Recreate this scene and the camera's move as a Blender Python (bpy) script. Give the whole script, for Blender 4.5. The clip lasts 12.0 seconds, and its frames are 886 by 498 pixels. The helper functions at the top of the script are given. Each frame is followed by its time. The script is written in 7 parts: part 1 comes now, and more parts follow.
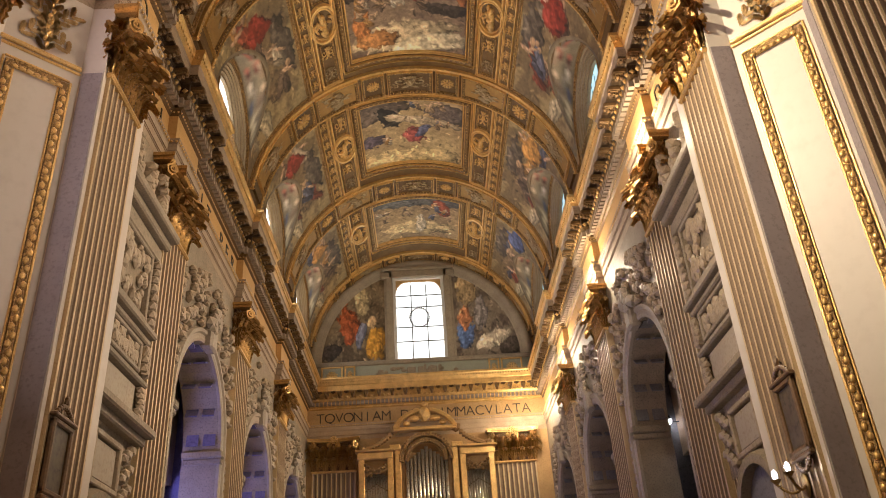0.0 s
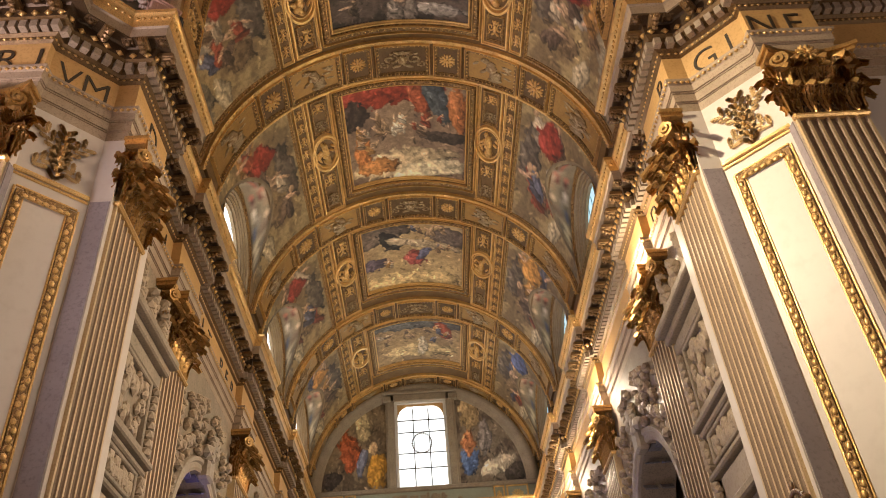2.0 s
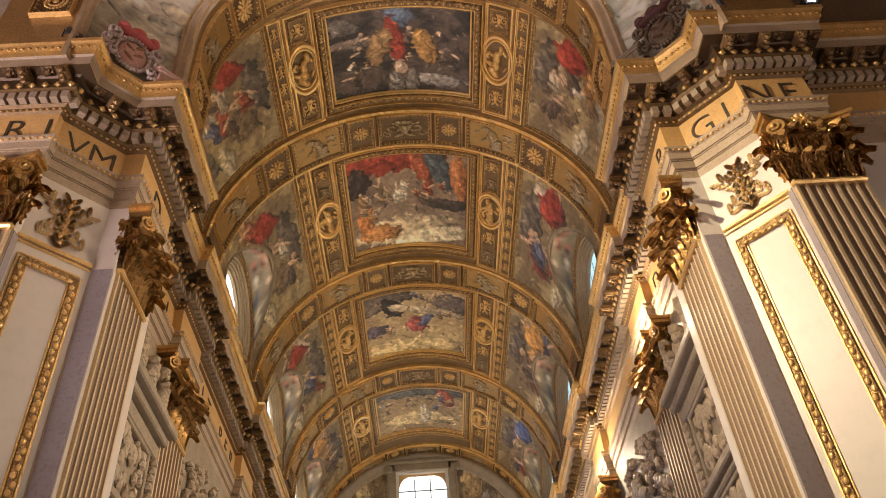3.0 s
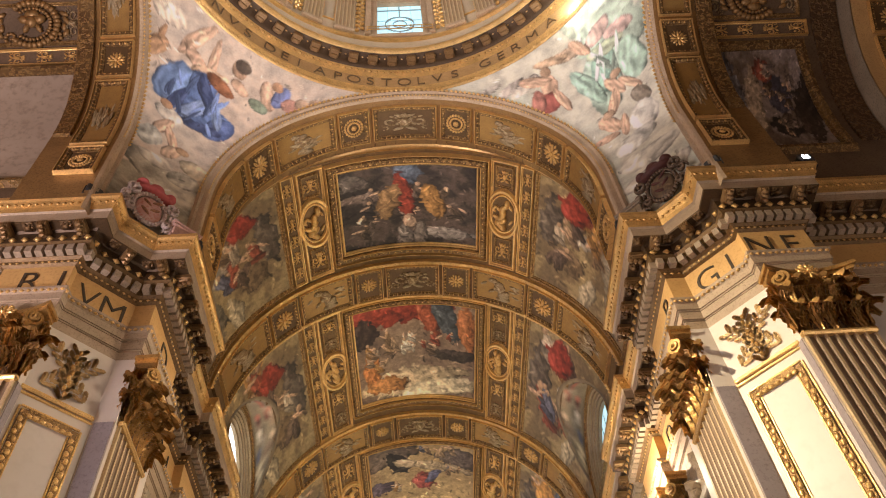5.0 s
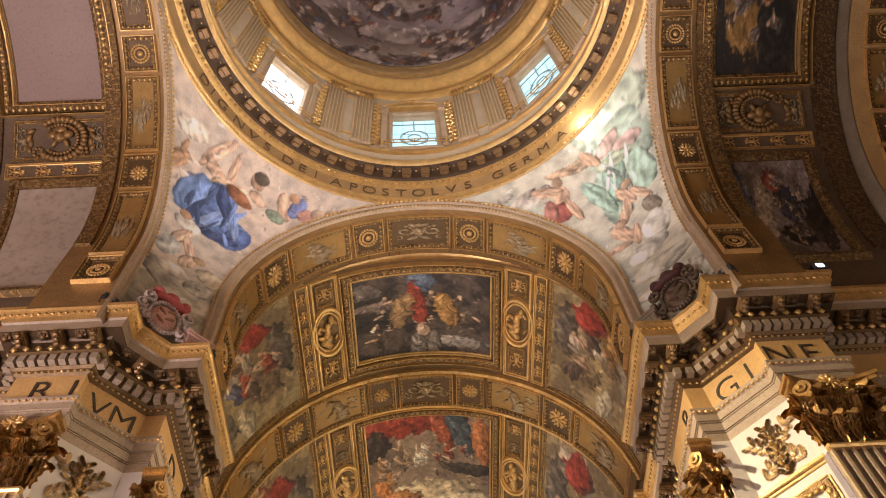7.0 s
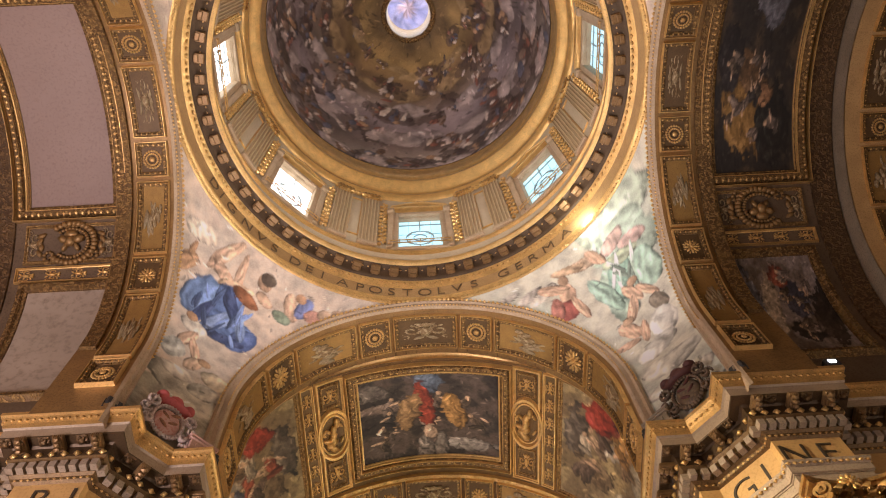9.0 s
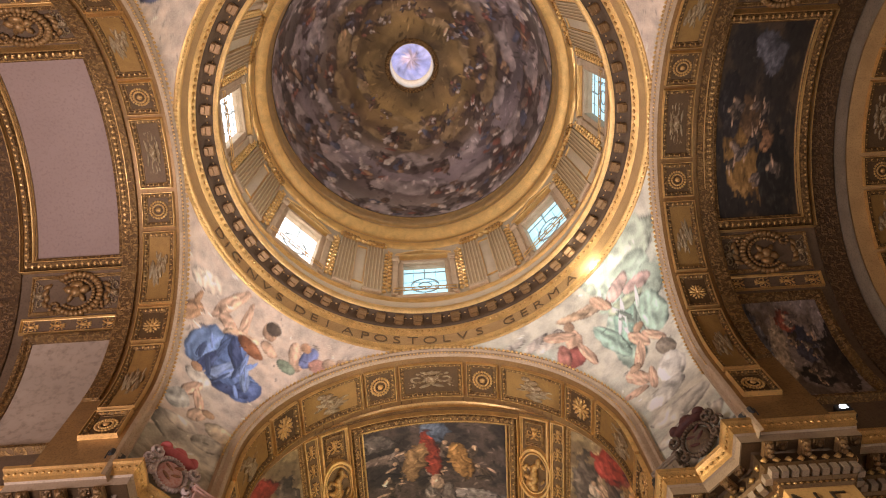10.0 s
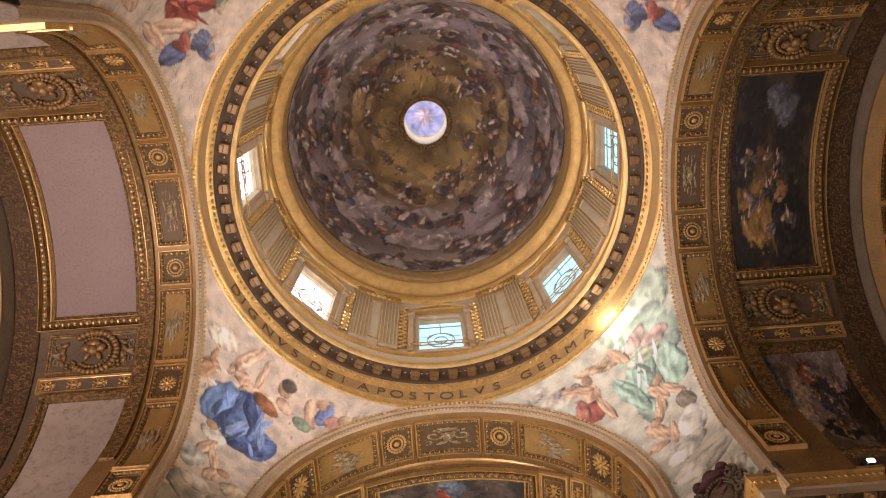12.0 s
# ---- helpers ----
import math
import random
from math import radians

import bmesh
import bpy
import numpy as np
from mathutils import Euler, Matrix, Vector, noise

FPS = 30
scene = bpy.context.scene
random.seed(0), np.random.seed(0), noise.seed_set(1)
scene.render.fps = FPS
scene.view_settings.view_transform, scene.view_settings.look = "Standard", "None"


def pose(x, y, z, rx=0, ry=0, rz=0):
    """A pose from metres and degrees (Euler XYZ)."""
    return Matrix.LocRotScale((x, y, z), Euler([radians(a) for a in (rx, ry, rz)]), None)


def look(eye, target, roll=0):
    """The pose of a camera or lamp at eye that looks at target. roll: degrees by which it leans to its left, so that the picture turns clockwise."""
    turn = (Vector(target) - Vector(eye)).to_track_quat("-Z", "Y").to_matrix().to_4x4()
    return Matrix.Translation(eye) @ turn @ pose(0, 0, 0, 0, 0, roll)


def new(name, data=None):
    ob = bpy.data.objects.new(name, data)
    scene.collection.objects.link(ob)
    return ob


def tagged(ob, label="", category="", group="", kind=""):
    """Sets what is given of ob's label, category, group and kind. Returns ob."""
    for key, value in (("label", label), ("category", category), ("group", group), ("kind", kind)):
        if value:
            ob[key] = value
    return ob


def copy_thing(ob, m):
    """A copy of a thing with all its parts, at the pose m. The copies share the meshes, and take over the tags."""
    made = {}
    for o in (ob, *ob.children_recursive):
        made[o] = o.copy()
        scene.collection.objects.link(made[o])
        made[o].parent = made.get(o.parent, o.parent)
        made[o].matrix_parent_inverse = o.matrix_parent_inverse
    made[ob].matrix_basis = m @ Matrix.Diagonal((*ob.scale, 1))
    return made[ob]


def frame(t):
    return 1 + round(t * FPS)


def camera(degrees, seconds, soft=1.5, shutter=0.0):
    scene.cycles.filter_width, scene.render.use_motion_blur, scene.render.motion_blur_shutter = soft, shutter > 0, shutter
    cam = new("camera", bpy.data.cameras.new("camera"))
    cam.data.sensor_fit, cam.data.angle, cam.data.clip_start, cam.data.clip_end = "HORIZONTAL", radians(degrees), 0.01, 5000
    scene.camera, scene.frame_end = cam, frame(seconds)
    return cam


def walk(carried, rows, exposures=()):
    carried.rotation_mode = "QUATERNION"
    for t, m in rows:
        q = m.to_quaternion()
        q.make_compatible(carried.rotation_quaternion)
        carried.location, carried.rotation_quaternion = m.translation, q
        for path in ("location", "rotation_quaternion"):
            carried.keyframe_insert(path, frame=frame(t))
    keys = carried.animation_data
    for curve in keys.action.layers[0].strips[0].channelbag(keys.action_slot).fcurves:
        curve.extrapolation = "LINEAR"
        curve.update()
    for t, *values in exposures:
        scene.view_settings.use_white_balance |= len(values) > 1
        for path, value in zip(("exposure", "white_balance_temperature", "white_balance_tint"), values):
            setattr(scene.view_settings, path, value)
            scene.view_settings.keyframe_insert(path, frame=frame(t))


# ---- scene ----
# A hand-held camera under the crossing of a baroque church tilts up from the nave to the dome.
cam = camera(57.807, 12.0, 1.0)
EYE = (-0.06, 0.0, 1.6)
# seconds, yaw, pitch, roll
ROWS = [
    (0.0, -2.094, 28.888, 3.893), (0.5, -2.175, 30.914, 4.145), (1.0, -2.347, 33.038, 4.419),
    (1.5, -2.554, 35.313, 4.732), (2.0, -2.779, 37.567, 4.977), (2.5, -3.019, 39.867, 5.182),
    (3.0, -3.153, 42.292, 5.388), (5.0, -3.941, 53.038, 5.998), (5.5, -3.976, 55.120, 5.977),
    (6.0, -3.844, 57.123, 5.804), (6.5, -3.717, 59.049, 5.749), (7.0, -3.618, 60.842, 5.755),
    (9.0, -4.410, 67.918, 7.088), (9.5, -4.722, 69.716, 7.633), (10.0, -4.699, 71.317, 7.883),
    (10.5, -4.280, 72.688, 7.773), (11.0, -3.605, 73.804, 7.344), (11.5, -3.008, 74.680, 6.853),
    (12.0, -2.673, 75.295, 6.633),
]
walk(cam, [(t, pose(*EYE, 0, 0, yaw) @ pose(0, 0, 0, pitch) @ pose(0, 0, 0, 0, roll) @ pose(0, 0, 0, 90))
           for t, yaw, pitch, roll in ROWS])

# ---- light ----
scene.view_settings.exposure = 0.0
world = bpy.data.worlds.new("sky")
scene.world = world
world.use_nodes = True
wn = world.node_tree
sky = wn.nodes.new("ShaderNodeTexSky")
sky.sky_type, sky.sun_disc = "NISHITA", False
sky.sun_elevation, sky.sun_rotation = radians(40), radians(60)
wn.links.new(sky.outputs[0], wn.nodes["Background"].inputs[0])
wn.nodes["Background"].inputs[1].default_value = 0.12


def lamp(name, kind, m, energy, color, size=0.2, size_y=None, spot=None, blend=0.6):
    data = bpy.data.lights.new(name, kind)
    data.energy, data.color = energy, color
    if kind == "AREA":
        data.size = size
        if size_y:
            data.shape, data.size_y = "RECTANGLE", size_y
    else:
        data.shadow_soft_size = size
    if spot:
        data.spot_size, data.spot_blend = radians(spot), blend
    ob = new(name, data)
    ob.matrix_world = m
    return ob


WARM = (1.0, 0.8, 0.54)

# ---- plan ----
DY = 5.92          # the dome's axis in y
HALF = 9.5         # from the axis to the planes of the crossing arches
ARCH_Z, ARCH_R = 26.1, 7.5
NAVE_R, NAVE_Z = 8.6, 24.0
END_Y = 57.7
TOP = 22.5         # top of the great cornice
PROJ = 1.05
WALL_X, PIL_X, PIER_X = 8.75, 8.42, 7.74
PIER_D = 8.1       # from the axis to the pier faces that look into the crossing
PIL_Y = (24.4, 35.4, 46.0)
RIBS = ((23.9, 26.0), (34.7, 36.8), (45.5, 47.6))
RING_R, RING_Z = 8.23, 35.27

# ---- materials ----
def nodes_of(name):
    m = bpy.data.materials.new(name)
    m.use_nodes = True
    return m, m.node_tree.nodes, m.node_tree.links, m.node_tree.nodes["Principled BSDF"]


def mix_rgb(nt, links, fac, a, b, mode="MIX"):
    n = nt.new("ShaderNodeMix")
    n.data_type, n.blend_type = "RGBA", mode
    for sock, v in ((n.inputs[0], fac), (n.inputs[6], a), (n.inputs[7], b)):
        if hasattr(v, "is_output"):
            links.new(v, sock)
        elif isinstance(v, (int, float)):
            sock.default_value = v
        else:
            sock.default_value = (*v, 1)
    return n.outputs[2]


def noise_of(nt, links, coord, scale, detail=4, rough=0.6, distort=0.0):
    n = nt.new("ShaderNodeTexNoise")
    n.inputs["Scale"].default_value, n.inputs["Detail"].default_value = scale, detail
    n.inputs["Roughness"].default_value, n.inputs["Distortion"].default_value = rough, distort
    if coord:
        links.new(coord, n.inputs["Vector"])
    return n.outputs["Fac"]


def ramp(nt, links, fac, lo, hi):
    n = nt.new("ShaderNodeMapRange")
    n.inputs[1].default_value, n.inputs[2].default_value = lo, hi
    links.new(fac, n.inputs[0])
    return n.outputs[0]


def surface(name, color, dark, rough=0.6, metal=0.0, grain=3.0, fine=25.0, bump=0.15, dist=0.05, stain=0.5):
    """A surface with stains, fine grain and relief; dark is the colour of the grime and hollows."""
    m, nt, links, bsdf = nodes_of(name)
    co = nt.new("ShaderNodeTexCoord").outputs["Object"]
    big = ramp(nt, links, noise_of(nt, links, co, grain, 5), 0.35, 0.7)
    small = noise_of(nt, links, co, fine, 3)
    info = nt.new("ShaderNodeObjectInfo").outputs["Random"]
    c = mix_rgb(nt, links, big, color, tuple(c * (1 - stain) + d * stain for c, d in zip(color, dark)))
    c = mix_rgb(nt, links, ramp(nt, links, small, 0.5, 0.75), c, dark)
    c2 = mix_rgb(nt, links, 0.18, c, (0.5, 0.45, 0.38), "OVERLAY")
    c = mix_rgb(nt, links, info, c, c2)
    links.new(c, bsdf.inputs["Base Color"])
    bsdf.inputs["Metallic"].default_value = metal
    links.new(ramp_to(nt, links, small, rough - 0.12, rough + 0.12), bsdf.inputs["Roughness"])
    if bump:
        b = nt.new("ShaderNodeBump")
        b.inputs["Strength"].default_value, b.inputs["Distance"].default_value = bump, dist
        links.new(small, b.inputs["Height"])
        links.new(b.outputs[0], bsdf.inputs["Normal"])
    return m


def ramp_to(nt, links, fac, lo, hi):
    n = nt.new("ShaderNodeMapRange")
    n.inputs[3].default_value, n.inputs[4].default_value = lo, hi
    links.new(fac, n.inputs[0])
    return n.outputs[0]


def stucco(name, gold, hollow_shade, scale=7.0, metal=0.75, rough=0.38, bump=0.9, dist=0.12):
    """Gilded relief: foliage-like ornament, its bright ridges and shaded hollows put into the colour."""
    m, nt, links, bsdf = nodes_of(name)
    co = nt.new("ShaderNodeTexCoord").outputs["Object"]
    v = nt.new("ShaderNodeTexVoronoi")
    v.feature, v.inputs["Scale"].default_value = "SMOOTH_F1", scale
    warp = nt.new("ShaderNodeTexNoise")
    warp.inputs["Scale"].default_value = scale * 0.7
    links.new(co, warp.inputs["Vector"])
    add = nt.new("ShaderNodeMix")
    add.data_type, add.blend_type = "RGBA", "LINEAR_LIGHT"
    add.inputs[0].default_value = 0.18
    links.new(co, add.inputs[6])
    links.new(warp.outputs["Color"], add.inputs[7])
    links.new(add.outputs[2], v.inputs["Vector"])
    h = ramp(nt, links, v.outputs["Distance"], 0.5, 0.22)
    fine = noise_of(nt, links, co, scale * 5, 3)
    hh = nt.new("ShaderNodeMath")
    hh.operation = "MULTIPLY_ADD"
    links.new(fine, hh.inputs[0])
    hh.inputs[1].default_value = 0.35
    links.new(h, hh.inputs[2])
    c = mix_rgb(nt, links, h, hollow_shade, gold)
    c = mix_rgb(nt, links, ramp(nt, links, noise_of(nt, links, co, 1.3, 4), 0.45, 0.75), c, tuple(0.6 * g for g in gold))
    links.new(c, bsdf.inputs["Base Color"])
    bsdf.inputs["Metallic"].default_value = metal
    links.new(ramp_to(nt, links, fine, rough - 0.12, rough + 0.2), bsdf.inputs["Roughness"])
    b = nt.new("ShaderNodeBump")
    b.inputs["Strength"].default_value, b.inputs["Distance"].default_value = bump, dist
    links.new(hh.outputs[0], b.inputs["Height"])
    links.new(b.outputs[0], bsdf.inputs["Normal"])
    return m


def crowd_of(seed, regions, tones, n, size):
    """Plain robe, head and limb shapes, gathered in regions (u0, u1, v0, v1) of a painting."""
    rnd = random.Random(seed)
    out = []
    for k in range(n):
        u0, u1, v0, v1 = regions[k % len(regions)]
        u, v, s = rnd.uniform(u0, u1), rnd.uniform(v0, v1), size * rnd.uniform(0.7, 1.25)
        turn = rnd.uniform(-45, 45)
        col = rnd.choice(tones)
        out.append((u, v, 0.42 * s, s, col, turn))
        out.append((u + 0.3 * s * rnd.uniform(-1, 1), v - 0.5 * s, 0.3 * s, 0.7 * s, tuple(0.6 * c for c in col), turn + rnd.uniform(20, 60)))
        out.append((u - 0.9 * s * math.sin(radians(turn)), v + 1.0 * s * math.cos(radians(turn)), 0.2 * s, 0.24 * s, (0.5, 0.34, 0.22)))
        out.append((u + rnd.choice((-1, 1)) * 0.5 * s, v + 0.35 * s, 0.55 * s, 0.13 * s, (0.52, 0.36, 0.25), rnd.uniform(-50, 50)))
    return out


def value_noise(n, cells, seed, octaves=5, gain=0.55):
    """A square sheet of soft noise between 0 and 1."""
    rs = np.random.RandomState(seed)
    out, amp, total = np.zeros((n, n)), 1.0, 0.0
    for o in range(octaves):
        c = cells * 2 ** o
        if c > n:
            break
        g = rs.rand(c + 2, c + 2)
        t = np.arange(n) * c / n
        k = t.astype(int)
        f = t - k
        f = f * f * (3 - 2 * f)
        rows = g[k] * (1 - f)[:, None] + g[k + 1] * f[:, None]
        out += amp * (rows[:, k] * (1 - f) + rows[:, k + 1] * f)
        total += amp
        amp *= gain
    out /= total
    return np.clip((out - 0.5) * 1.9 + 0.5, 0, 1)


def soft(x, lo, hi):
    t = np.clip((x - lo) / (hi - lo), 0, 1)
    return t * t * (3 - 2 * t)


class Fresco:
    """A painted field over u, v: clouded ground, draped masses with folds, small dabs of the brush."""

    def __init__(self, n, seed):
        self.n, self.rnd = n, random.Random(seed)
        self.n1, self.n2, self.n3 = value_noise(n, 5, seed), value_noise(n, 14, seed + 1), value_noise(n, 40, seed + 2, 3)
        self.c = np.zeros((n, n, 3))
        self.u, self.v = np.meshgrid((np.arange(n) + 0.5) / n, (np.arange(n) + 0.5) / n)

    def clouds(self, a, b, amount=1.0):
        f = soft(self.n1 + 0.35 * (self.n2 - 0.5), 0.3, 0.72)[..., None] * amount
        self.c[:] = np.array(a) * (1 - f) + np.array(b) * f
        self.c *= (0.8 + 0.4 * self.n3)[..., None]

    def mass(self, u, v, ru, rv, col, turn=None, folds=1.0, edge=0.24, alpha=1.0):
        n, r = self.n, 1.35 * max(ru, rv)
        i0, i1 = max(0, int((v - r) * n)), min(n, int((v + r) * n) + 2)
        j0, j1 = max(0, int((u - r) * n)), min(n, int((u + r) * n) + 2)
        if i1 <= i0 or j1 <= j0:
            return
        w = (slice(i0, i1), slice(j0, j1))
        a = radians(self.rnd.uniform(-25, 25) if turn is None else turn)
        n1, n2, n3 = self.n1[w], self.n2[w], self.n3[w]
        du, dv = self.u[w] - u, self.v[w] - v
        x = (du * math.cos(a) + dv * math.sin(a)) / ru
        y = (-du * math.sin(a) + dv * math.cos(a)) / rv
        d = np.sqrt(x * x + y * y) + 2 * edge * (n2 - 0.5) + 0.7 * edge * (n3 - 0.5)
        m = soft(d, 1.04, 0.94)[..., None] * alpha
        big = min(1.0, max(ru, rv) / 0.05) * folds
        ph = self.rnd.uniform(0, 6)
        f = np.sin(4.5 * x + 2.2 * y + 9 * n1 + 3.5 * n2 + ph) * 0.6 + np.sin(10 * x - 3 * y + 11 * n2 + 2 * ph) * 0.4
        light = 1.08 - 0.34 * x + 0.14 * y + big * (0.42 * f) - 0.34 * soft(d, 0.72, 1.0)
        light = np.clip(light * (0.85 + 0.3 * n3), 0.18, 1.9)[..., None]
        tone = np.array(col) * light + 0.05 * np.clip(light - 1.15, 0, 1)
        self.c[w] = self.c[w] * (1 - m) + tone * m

    def dabs(self, count, size, spread=0.55):
        """Short strokes in the colour beneath them, lighter or darker."""
        r = self.rnd
        for k in range(count):
            u, v = r.random(), r.random()
            i, j = min(self.n - 1, int(v * self.n)), min(self.n - 1, int(u * self.n))
            f = r.choice((1 - spread, 1 - 0.6 * spread, 1 + 0.8 * spread, 1 + spread))
            lean = 360 * float(self.n1[i, j])
            q = size * r.uniform(0.5, 1.5)
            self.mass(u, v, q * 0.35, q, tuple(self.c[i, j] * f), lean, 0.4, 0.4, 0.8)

    def at(self, uv):
        """Colours at a list of u, v."""
        p = np.clip(np.array(uv, dtype=float) * self.n - 0.5, 0, self.n - 1.001)
        k = p.astype(int)
        f = p - k
        x0, y0, fx, fy = k[:, 0], k[:, 1], f[:, :1], f[:, 1:]
        c = self.c
        return (c[y0, x0] * (1 - fx) + c[y0, x0 + 1] * fx) * (1 - fy) + (c[y0 + 1, x0] * (1 - fx) + c[y0 + 1, x0 + 1] * fx) * fy


PAINTED = {}


def paint_material(name, canvas, gain=1.0, sat=1.0, punch=1.35, rough=0.62):
    """A matt painted surface whose pigment comes from the canvas, with fine plaster grain."""
    c = np.clip(canvas.c, 0.004, 0.9) * np.array((gain, gain * 0.98, gain * 0.94))
    grey = c.mean(axis=2, keepdims=True)
    lift = (grey / grey.mean()) ** (punch - 1)
    c, grey = c * lift, grey * lift
    canvas.c = np.clip(grey + (c - grey) * sat, 0.004, 0.85)
    m, nt, links, bsdf = nodes_of(name)
    at = nt.new("ShaderNodeAttribute")
    at.attribute_name = "pigment"
    co = nt.new("ShaderNodeTexCoord").outputs["Object"]
    grain = noise_of(nt, links, co, 14, 4, 0.65)
    c = mix_rgb(nt, links, 0.3, at.outputs["Color"], mix_rgb(nt, links, ramp(nt, links, grain, 0.3, 0.7), (0.25, 0.22, 0.2), (0.78, 0.74, 0.68)), "OVERLAY")
    links.new(c, bsdf.inputs["Base Color"])
    bsdf.inputs["Roughness"].default_value = rough
    b = nt.new("ShaderNodeBump")
    b.inputs["Strength"].default_value, b.inputs["Distance"].default_value = 0.05, 0.02
    links.new(grain, b.inputs["Height"])
    links.new(b.outputs[0], bsdf.inputs["Normal"])
    PAINTED[m.name] = canvas
    return m


def fresco(name, ground, second, blobs=(), size=384, busy=160, dab=0.02, gain=1.0, sat=1.2, edge=0.24, punch=1.35):
    """A fresco with masses (u, v, ru, rv, colour, turn) laid over a clouded ground."""
    f = Fresco(size, sum(map(ord, name)))
    f.clouds(ground, second)
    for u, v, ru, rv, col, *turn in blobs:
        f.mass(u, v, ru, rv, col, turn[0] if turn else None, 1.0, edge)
    f.dabs(busy, dab)
    return paint_material(name, f, gain, sat, punch)


def glowing(name, color, strength):
    m, nt, links, bsdf = nodes_of(name)
    bsdf.inputs["Base Color"].default_value = (*color, 1)
    bsdf.inputs["Emission Color"].default_value = (*color, 1)
    bsdf.inputs["Emission Strength"].default_value = strength
    return m


GOLD = surface("gilding", (0.86, 0.57, 0.22), (0.34, 0.2, 0.075), 0.34, 0.65, 2.0, 30, 0.2)
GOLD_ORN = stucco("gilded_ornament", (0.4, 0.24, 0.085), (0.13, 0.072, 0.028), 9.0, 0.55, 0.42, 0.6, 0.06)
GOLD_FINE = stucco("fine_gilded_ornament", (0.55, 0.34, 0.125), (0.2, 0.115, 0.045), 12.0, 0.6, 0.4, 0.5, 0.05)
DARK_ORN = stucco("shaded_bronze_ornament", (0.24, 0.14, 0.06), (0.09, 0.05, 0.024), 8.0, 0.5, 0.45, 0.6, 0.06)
CREAM = surface("cream_stucco", (0.52, 0.39, 0.265), (0.28, 0.19, 0.1), 0.6, 0.0, 1.2, 18, 0.12)
OCHRE = surface("ochre_stucco", (0.55, 0.35, 0.15), (0.32, 0.19, 0.075), 0.6, 0.0, 1.2, 18, 0.12)
GREYST = surface("grey_stone", (0.33, 0.265, 0.185), (0.16, 0.125, 0.085), 0.55, 0.0, 1.5, 15, 0.15)
RELIEF = surface("carved_tan_marble", (0.42, 0.33, 0.225), (0.2, 0.15, 0.1), 0.5, 0.0, 2.0, 9, 0.25)
WHITE = surface("white_marble_panel", (0.62, 0.56, 0.5), (0.57, 0.51, 0.45), 0.42, 0.0, 0.35, 3, 0.03)
LETTER = surface("dark_lettering", (0.05, 0.035, 0.02), (0.03, 0.02, 0.01), 0.5, 0.0, 2, 20, 0)
VAULT_G = surface("brown_gilded_vault", (0.2, 0.12, 0.047), (0.08, 0.045, 0.018), 0.5, 0.4, 1.5, 16, 0.25)
VAULT_PLAIN = surface("dark_umber_stucco", (0.17, 0.115, 0.07), (0.08, 0.05, 0.03), 0.6, 0.1, 1.2, 14, 0.15)
# Brown gilding darkened to carry the shade under cornice and consoles.
SHADE_BAND = surface("dark_brown_gilding", (0.1, 0.06, 0.028), (0.05, 0.028, 0.014), 0.5, 0.4, 2, 20, 0.2)
TAN = surface("tan_marble", (0.40, 0.34, 0.26), (0.28, 0.22, 0.16), 0.5, 0.0, 0.8, 10, 0.05)
STONE_ARCH = surface("mauve_grey_stucco", (0.42, 0.32, 0.22), (0.24, 0.17, 0.11), 0.6, 0.0, 1.2, 18, 0.12)
SOFFIT_M = surface("brown_gilded_soffit", (0.34, 0.2, 0.075), (0.16, 0.09, 0.035), 0.45, 0.4, 1.5, 18, 0.2)
DRUM_M = surface("pale_drum_stucco", (0.56, 0.47, 0.34), (0.4, 0.31, 0.2), 0.6, 0.0, 1.0, 14, 0.08)
FRIEZE_M = surface("warm_ochre_frieze", (0.6, 0.37, 0.14), (0.44, 0.26, 0.09), 0.55, 0.0, 1.0, 12, 0.06)
# Bracket gilding toned down so that the brackets read as shaded silhouettes.
MODIL_M = surface("dark_gilded_bracket", (0.3, 0.18, 0.075), (0.1, 0.055, 0.025), 0.42, 0.5, 2, 20, 0.15)
DENTIL_M = surface("grey_dentil_stucco", (0.38, 0.3, 0.22), (0.2, 0.15, 0.1), 0.55, 0.1, 1.5, 18, 0.1)
REVEAL_M = surface("grey_brown_reveal_stucco", (0.34, 0.25, 0.14), (0.18, 0.12, 0.065), 0.5, 0.15, 1.2, 14, 0.1)
FLOOR_M = surface("floor_marble", (0.35, 0.32, 0.28), (0.2, 0.18, 0.16), 0.35, 0.0, 0.8, 8, 0.03)
# Dark plaster: the chapels' dimness and blue tint are put into the colour.
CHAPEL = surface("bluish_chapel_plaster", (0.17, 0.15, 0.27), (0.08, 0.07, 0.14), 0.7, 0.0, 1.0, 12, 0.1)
DAYLIGHT = glowing("bright_window_glass", (0.95, 0.98, 1.0), 3.0)
DAYBLUE = glowing("pale_blue_window_glass", (0.5, 0.8, 0.92), 0.9)
CAME = surface("grey_came", (0.34, 0.38, 0.39), (0.24, 0.27, 0.28), 0.5, 0.2, 4, 30, 0)
LEAD = surface("leading", (0.12, 0.11, 0.10), (0.05, 0.05, 0.05), 0.5, 0.4, 4, 30, 0)


